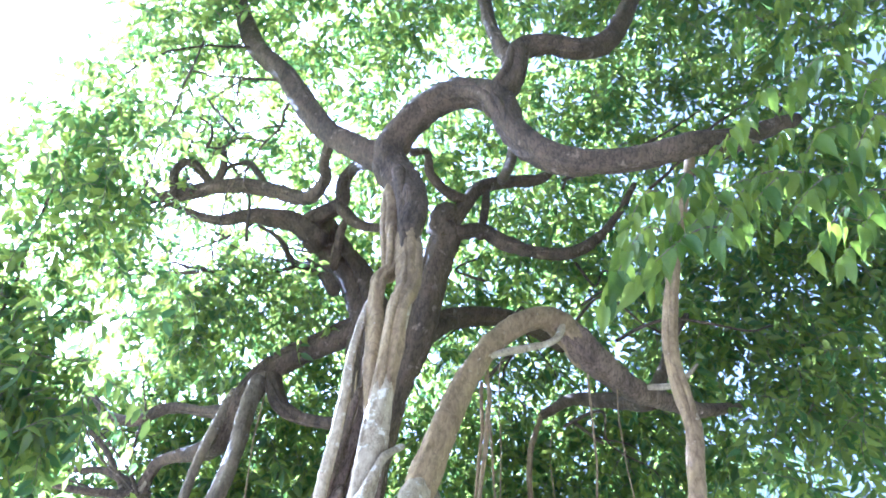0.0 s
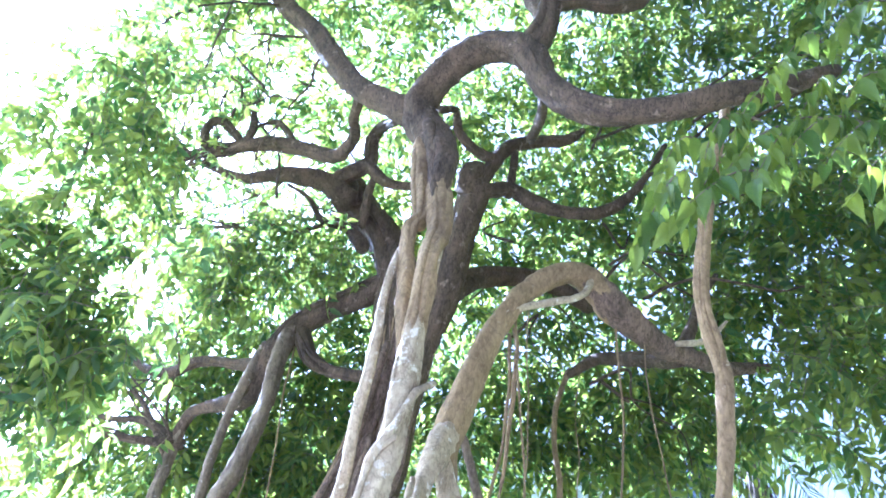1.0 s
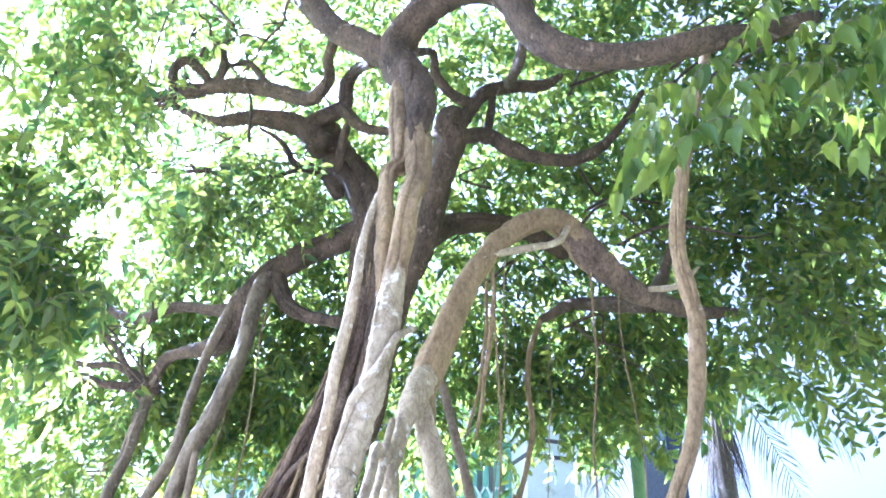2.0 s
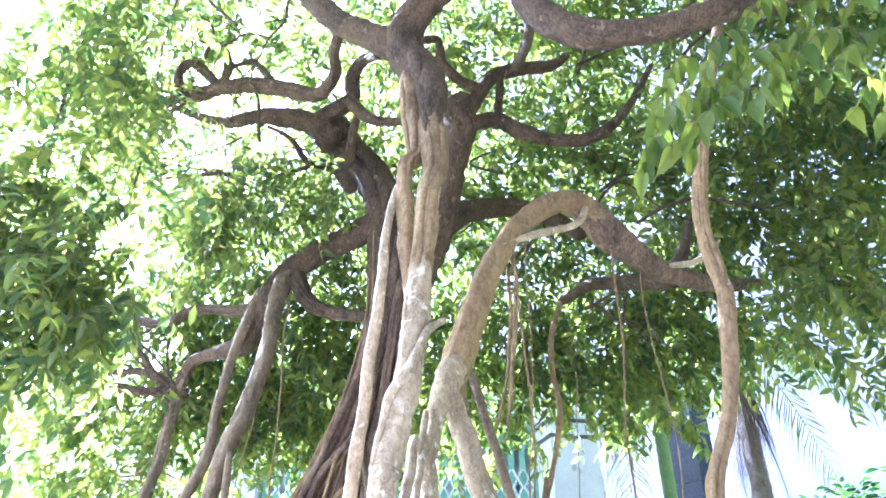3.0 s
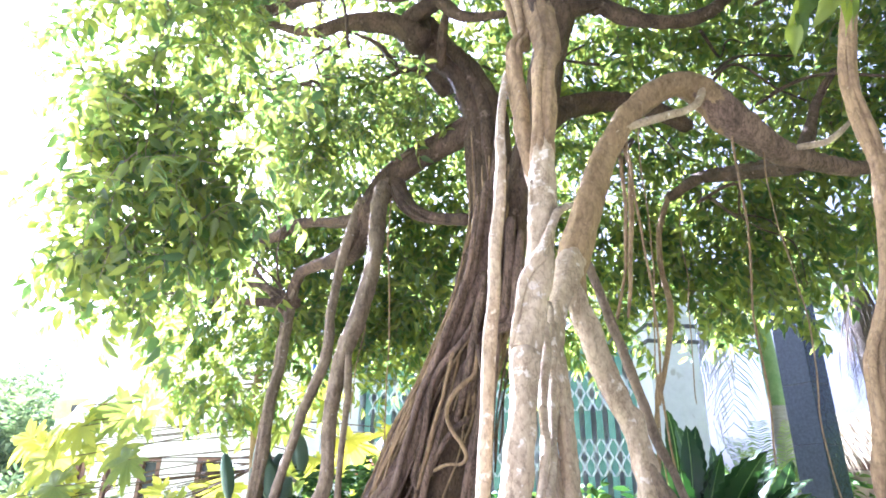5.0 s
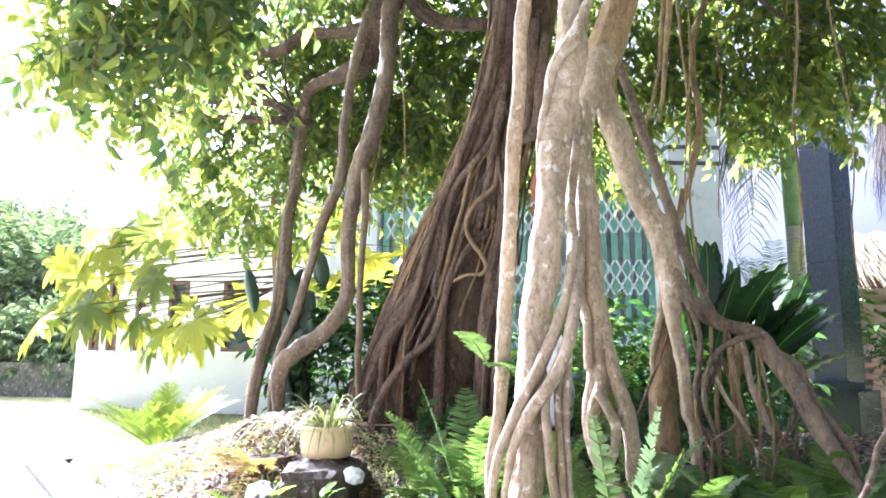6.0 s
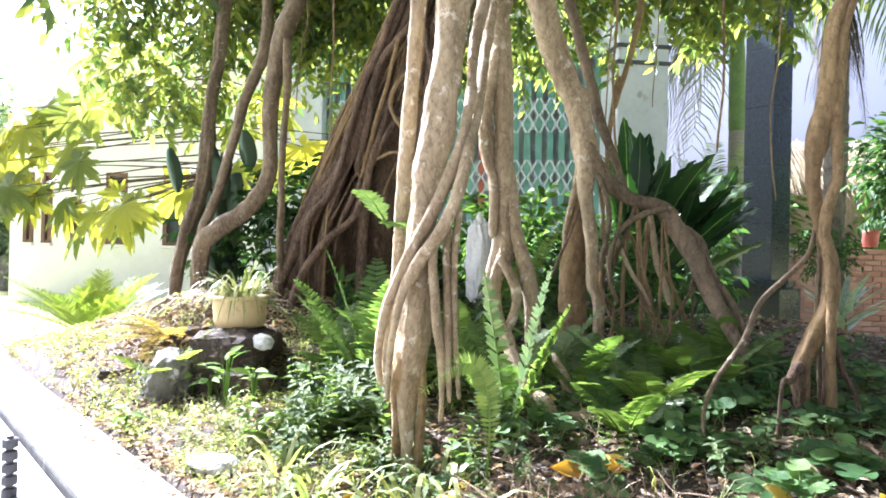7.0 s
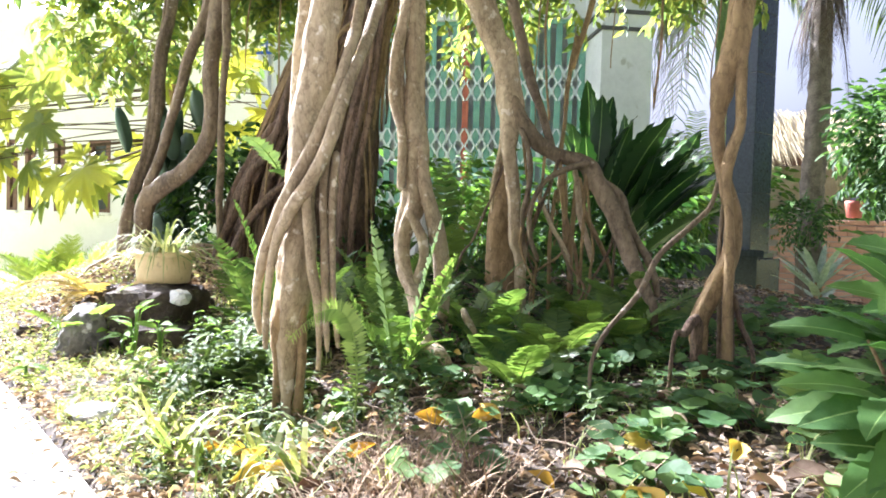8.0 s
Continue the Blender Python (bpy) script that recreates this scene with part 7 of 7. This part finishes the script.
for k in range(22):
    a = 6.283 * k / 11 + 0.2 * (k // 11)
    top = Vector((3.47 + 0.1 * math.cos(a), 7.0 + 0.1 * math.sin(a), 4.0 + 0.25 * math.sin(k * 2.1)))
    tip = top + Vector((math.cos(a) * (0.08 + 0.08 * (k % 3)), math.sin(a) * 0.12, -0.65 - 0.22 * (k % 4)))
    part("dead_frond", frond_mesh("dead_frond", top, top.lerp(tip, 0.5) + Vector((math.cos(a) * 0.1, math.sin(a) * 0.1, 0)), tip, 0.13, 26, 0.1, 0.7, 0.12, 0.4, 0.8, 0.012, k), DEAD_PALM, shaggy)
palm_fronds(shaggy, (3.47, 7.0, 4.5), [(4.9, 6.6, 3.5), (4.6, 7.4, 2.9), (2.4, 6.6, 4.0), (3.9, 5.8, 3.6), (5.0, 7.2, 4.4), (3.0, 8.2, 4.6)], 0.5, PALM_LEAF, 90)

# ---- dark column, bench ----
turn = Matrix.Rotation(-radians(48), 4, "Z")
column = thing("column", (2.9, 7.586, 0), "tall square column clad in dark blue polished granite on a plinth", "column")
part("plinth", bevelled("plinth", Pile().box(Matrix.Translation((2.95, 7.58, 0.33)) @ turn, 0.52, 0.52, 0.74), 0.015), GRANITE, column)
part("plinth_cap", bevelled("plinth_cap", Pile().box(Matrix.Translation((2.92, 7.58, 0.735)) @ turn, 0.45, 0.45, 0.07), 0.01), GRANITE, column)
for k in range(8):
    me = bevelled("granite_panel", Pile().box(Matrix.Translation((2.9, 7.586, 1.13 + 0.724 * k)) @ turn, 0.39, 0.39, 0.72), 0.006)
    part("granite_panel", me, GRANITE, column)

bench = thing("stone_bench", (2.4, 7.15, 0), "low dark granite bench against the column's plinth", "bench")
part("seat", bevelled("seat", Pile().box(Matrix.Translation((2.42, 7.12, 0.77)), 1.0, 0.5, 0.08), 0.01), GRANITE, bench)
part("base", bevelled("base", Pile().box(Matrix.Translation((2.46, 7.16, 0.35)), 0.84, 0.38, 0.78), 0.01), GRANITE, bench)
# ---- building with the folding gate ----
building = thing("building", (-0.8, 8.9, 0), "grey-white plastered building with dark moulded bands", "building")
PIER = Matrix.Translation((1.36, 8.55, 0)) @ Matrix.Rotation(radians(15), 4, "Z")
part("pier", bevelled("pier", Pile().box(PIER @ Matrix.Translation((0, 0, 2.35)), 0.72, 0.72, 4.9), 0.012), GREY_PLASTER, building)
for z in (3.73, 3.96):
    part("moulding", bevelled("moulding", Pile().box(PIER @ Matrix.Translation((0, 0, z)), 0.77, 0.77, 0.055), 0.008), DARK_BAND, building)
part("capital", bevelled("capital", Pile().box(PIER @ Matrix.Translation((0, 0, 4.45)), 0.8, 0.8, 0.7), 0.012), GREY_PLASTER, building)
part("lintel", bevelled("lintel", Pile().box(Matrix.Translation((-1.5, 8.95, 4.45)), 5.2, 0.5, 0.8), 0.01), GREY_PLASTER, building)
part("back_wall", bevelled("back_wall", Pile().box(Matrix.Translation((-1.5, 10.6, 2.4)), 5.6, 0.2, 4.8), 0.01), GREY_PLASTER, building)
part("side_pier", bevelled("side_pier", Pile().box(Matrix.Translation((-3.55, 8.9, 2.4)), 0.5, 0.6, 4.8), 0.012), GREY_PLASTER, building)
for x in (-4.2, 1.62):
    part("side_wall", bevelled("side_wall", Pile().box(Matrix.Translation((x, 9.85, 2.4)), 0.2, 1.5, 4.8), 0.01), GREY_PLASTER, building)
part("roof_slab", bevelled("roof_slab", Pile().box(Matrix.Translation((-1.2, 9.7, 4.95)), 6.4, 2.6, 0.18), 0.01), GREY_PLASTER, building)
part("porch_floor", bevelled("porch_floor", Pile().box(Matrix.Translation((-1.2, 9.5, 0.02)), 5.6, 2.2, 0.2), 0.01), CONCRETE, building)

gate = thing("folding_gate", (-1.2, 8.78, 0.1), "teal folding steel gate with crossed lattice bars, closed", "gate")
for k in range(25):
    x = -3.2 + 0.17 * k
    red = k == 14
    part("upright", bevelled("upright", Pile().box(Matrix.Translation((x, 8.78, 2.05)), 0.095, 0.03, 3.9), 0.006), RED if red else TEAL, gate)
cross = Pile().box(Matrix.Identity(4), 0.30, 0.008, 0.026).mesh("lattice_bar")
for k in range(24):
    for z in (1.16, 2.07, 3.0):
        for d in (-1, 1):
            for dz in (0.0, 0.26):
                part("lattice_bar", cross, STEEL, gate, at=Matrix.Translation((-3.115 + 0.17 * k, 8.755 + 0.002 * d, z + dz)) @ Matrix.Rotation(d * radians(61), 4, "Y"))
part("top_rail", bevelled("top_rail", Pile().box(Matrix.Translation((-1.2, 8.78, 4.02)), 4.3, 0.06, 0.06), 0.006), TEAL, gate)
part("bottom_rail", bevelled("bottom_rail", Pile().box(Matrix.Translation((-1.2, 8.78, 0.14)), 4.3, 0.06, 0.04), 0.006), TEAL, gate)

# ---- white house ----
house = thing("house", (-6.6, 11.0, 0), "sunlit white plastered house with brown wooden windows", "house")
WIN = [(-8.98, -8.78), (-8.62, -8.42), (-8.05, -7.85), (-7.38, -6.98), (-6.3, -5.7), (-5.2, -4.6)]


def wall_part(m, sx, sy, sz):
    part("wall", Pile().box(m, sx, sy, sz).mesh("wall"), PLASTER, house)


edges = [-9.25] + [e for w in WIN for e in w] + [-3.95]
for i in range(0, len(edges), 2):
    wall_part(Matrix.Translation(((edges[i] + edges[i + 1]) / 2, 9.3, 2.1)), edges[i + 1] - edges[i], 0.2, 4.2)
for a, c in WIN:
    wall_part(Matrix.Translation(((a + c) / 2, 9.3, 0.5)), c - a, 0.2, 1.0)
    wall_part(Matrix.Translation(((a + c) / 2, 9.3, 3.25)), c - a, 0.2, 1.9)
wall_part(Matrix.Translation((-9.15, 11.5, 2.1)), 0.2, 4.2, 4.2)
wall_part(Matrix.Translation((-4.05, 11.5, 2.1)), 0.2, 4.2, 4.2)
wall_part(Matrix.Translation((-6.6, 13.7, 2.1)), 5.3, 0.2, 4.2)
part("roof", bevelled("roof", Pile().box(Matrix.Translation((-6.6, 11.4, 4.28)), 5.9, 5.2, 0.16), 0.01), PLASTER, house)
part("eave", bevelled("eave", Pile().box(Matrix.Translation((-8.7, 9.1, 3.12)), 0.9, 0.24, 0.34), 0.01), YELLOW_POT, house, "beige painted eave block")
part("vent", bevelled("vent", Pile().box(Matrix.Translation((-8.72, 8.97, 3.12)), 0.12, 0.02, 0.12), 0.004), DARK_BAND, house)
for a, c in WIN:
    w = c - a
    window = part("window", bevelled("window", Pile().box(Matrix.Translation(((a + c) / 2, 9.26, 1.03)), w + 0.06, 0.28, 0.05), 0.006), PLASTER, house)
    frame_pile = Pile()
    for x in (a + 0.035, c - 0.035):
        frame_pile.box(Matrix.Translation((x, 9.22, 1.66)), 0.07, 0.08, 1.26)
    for z in (1.08, 2.26):
        frame_pile.box(Matrix.Translation(((a + c) / 2, 9.222, z)), w - 0.14, 0.07, 0.06)
    part("window_frame", frame_pile.mesh("window_frame"), WOOD, window)
    part("pane", Pile().box(Matrix.Translation(((a + c) / 2, 9.27, 1.66)), w - 0.14, 0.01, 1.12).mesh("pane"), GLASS, window)

post = thing("gate_post", (-3.6, 7.0, 0), "square grey concrete post with a dark cap", "post")
part("shaft", bevelled("shaft", Pile().box(Matrix.Translation((-3.6, 7.0, 0.85)), 0.26, 0.26, 1.8), 0.012), GREY_PLASTER, post)
part("cap", bevelled("cap", Pile().box(Matrix.Translation((-3.6, 7.0, 1.79)), 0.34, 0.34, 0.07), 0.012), DARK_BAND, post)

sign = thing("sign", (-4.05, 8.9, 3.75), "small blue enamel sign with white lettering", "sign")
part("board", bevelled("board", Pile().box(Matrix.Translation((-4.05, 8.92, 3.75)), 0.42, 0.02, 0.2), 0.004), BLUE, sign)
for k in range(4):
    part("letter_bar", Pile().box(Matrix.Translation((-4.18 + 0.085 * k, 8.903, 3.75 - 0.01 * (k % 2))) @ Matrix.Rotation(0.3 * (k % 2), 4, "Y"), 0.035, 0.006, 0.11).mesh("letter_bar"), PLASTER, sign)
part("bracket", Pile().box(Matrix.Translation((-4.05, 9.08, 3.75)), 0.04, 0.3, 0.04).mesh("bracket"), DARK_BAND, sign)

# ---- hut, brick planter ----
hut = thing("hut", (5.0, 11.6, 0), "small thatched garden hut with a beige wall", "hut")
part("wall", bevelled("wall", Pile().box(Matrix.Translation((4.9, 11.6, 1.1)), 1.3, 0.9, 2.3), 0.01), BEIGE, hut)
part("beam", bevelled("beam", Pile().box(Matrix.Translation((4.9, 11.1, 2.3)), 1.5, 0.1, 0.22), 0.01), WOOD, hut)
part("porch_post", bevelled("porch_post", Pile().box(Matrix.Translation((5.75, 10.6, 0.9)), 0.06, 0.06, 1.9), 0.006), PLASTER, hut)
straw_v = ([(0, -0.012, 0), (0, 0.012, 0), (0.5, -0.01, 0.02), (0.5, 0.01, 0.02), (1, 0, -0.04)], [(0, 1, 3), (0, 3, 2), (2, 3, 4)])
rng = random.Random(9)
poses, sizes = [], []
for i in range(2600):
    u = rng.random()
    poses.append(np.array(turned((rng.uniform(3.9, 6.4), 11.8 - 1.2 * u, 3.25 - 0.85 * u + rng.uniform(-0.02, 0.04)), (rng.uniform(-0.15, 0.15), -1, -0.8), (0, 0, 1), rng.uniform(-0.6, 0.6))))
    sizes.append(rng.uniform(0.4, 0.7))
for i in range(900):
    poses.append(np.array(turned((rng.uniform(5.0, 6.8), 10.6 + rng.uniform(-0.1, 0.1), 2.2 + rng.uniform(-0.05, 0.06)), (rng.uniform(-0.2, 0.2), -0.5, -1), (0, 0, 1), rng.uniform(-0.6, 0.6))))
    sizes.append(rng.uniform(0.4, 0.6))
tagged(part("thatch", scatter("thatch", straw_v, poses, sizes), THATCH, hut, "dry straw thatch hanging over the eaves"), kind="stuff")

planter = thing("brick_planter", (5.2, 9.0, 0), "low planter wall of orange brick with mortar joints", "planter")
part("mortar_core", Pile().box(Matrix.Translation((4.96, 9.12, 0.6)), 2.7, 0.2, 1.26).mesh("mortar_core"), CONCRETE, planter)
one = bevelled("brick", Pile().box(Matrix.Identity(4), 0.215, 0.1, 0.066), 0.004)
for r in range(16):
    for c in range(12):
        part("brick", one, BRICK, planter, at=Matrix.Translation((3.74 + 0.225 * c + (0.11 if r % 2 else 0), 9.0, 0.02 + 0.078 * r)))
red_pot = part("flower_pot", mesh_of("flower_pot", *lathe([(0.09, 0), (0.12, 0.2), (0.125, 0.24), (0.11, 0.24), (0.1, 0.2), (0, 0.2)]), smooth=True), RED, at=Matrix.Translation((4.75, 9.05, 1.262)))
tagged(red_pot, "small red clay pot on the brick planter", "flower pot")

# ---- hedge, low wall and far trees ----
low_wall = part("garden_wall", bevelled("garden_wall", Pile().box(Matrix.Translation((-13.5, 11.4, 0.35)), 8.4, 0.2, 0.8), 0.012), STONE)
tagged(low_wall, "low grey garden wall before a hedge", "wall", kind="structure")
for k in range(6):
    bush("hedge_shrub", (-10.0 - 1.35 * k, 12.2, 0), (0.9, 0.6, 0.92), 330, 1.8, "leafy green hedge shrub behind a low wall", HAZY_LEAF, 120 + k, "hedge", "hedge along the wall", 3)


def far_tree(at, height, spread_r, n, seed, label):
    plant = thing("garden_tree", at, label, "tree", "trees beyond the garden")
    at = Vector(at)
    rng = random.Random(seed)
    pile = Pile()
    tube(pile, [(*at, 0.2), (at.x + 0.1, at.y, at.z + height * 0.3, 0.15), (at.x - 0.1, at.y, at.z + height * 0.7, 0.08)], 10, 0.2, 0.1, 0.05, seed)
    part("trunk", pile.mesh("trunk", True), BARK["dark"], plant)
    for k in range(7):
        a = 6.283 * k / 7 + rng.random()
        c = at + Vector((math.cos(a) * spread_r * 0.55, math.sin(a) * spread_r * 0.55, height * rng.uniform(0.45, 0.85)))
        pile = Pile()
        tube(pile, [(at.x, at.y, at.z + height * 0.35, 0.08), (*(at.lerp(c, 0.6) + Vector((0, 0, height * 0.2))), 0.05), (*c, 0.02)], 6, 0.2, 0.05, 0.03, k)
        part("limb", pile.mesh("limb", True), BARK["dark"], plant)
        rs = np.random.default_rng(seed * 10 + k)
        poses, sizes = [], []
        for i in range(n // 7):
            d = rs.normal(0, 1, 3)
            d *= rs.uniform(0.3, 1) ** 0.5 / np.linalg.norm(d)
            poses.append(np.array(turned(np.array(c) + d * spread_r * 0.55 * np.array((1, 1, 0.8)), d + rs.normal(0, 0.5, 3))))
            sizes.append(rs.uniform(1.8, 3.0))
        tagged(part("crown", scatter("crown", SPRIGS[k % 6][0], poses, sizes), HAZY_LEAF, plant), kind="stuff")


far_tree((-15.5, 15.5, 0), 4.6, 2.2, 1100, 1, "leafy green tree beyond the garden wall")
far_tree((-19.5, 17.0, 0), 6.0, 2.8, 1100, 2, "leafy green tree beyond the garden wall")
far_tree((-23.0, 20.0, 0), 7.0, 3.2, 1100, 3, "leafy green tree beyond the garden wall")

# ---- plain unseen wall added on the near side to block sky light ----
blocking_wall = part("wall_south", bevelled("wall_south", Pile().box(Matrix.Translation((1.0, -7.0, 2.6)), 30.0, 0.25, 5.6), 0.012), SHADE_DARK)
tagged(blocking_wall, "plain dark wall, unseen, added to block sky light into the yard", "wall", kind="structure")
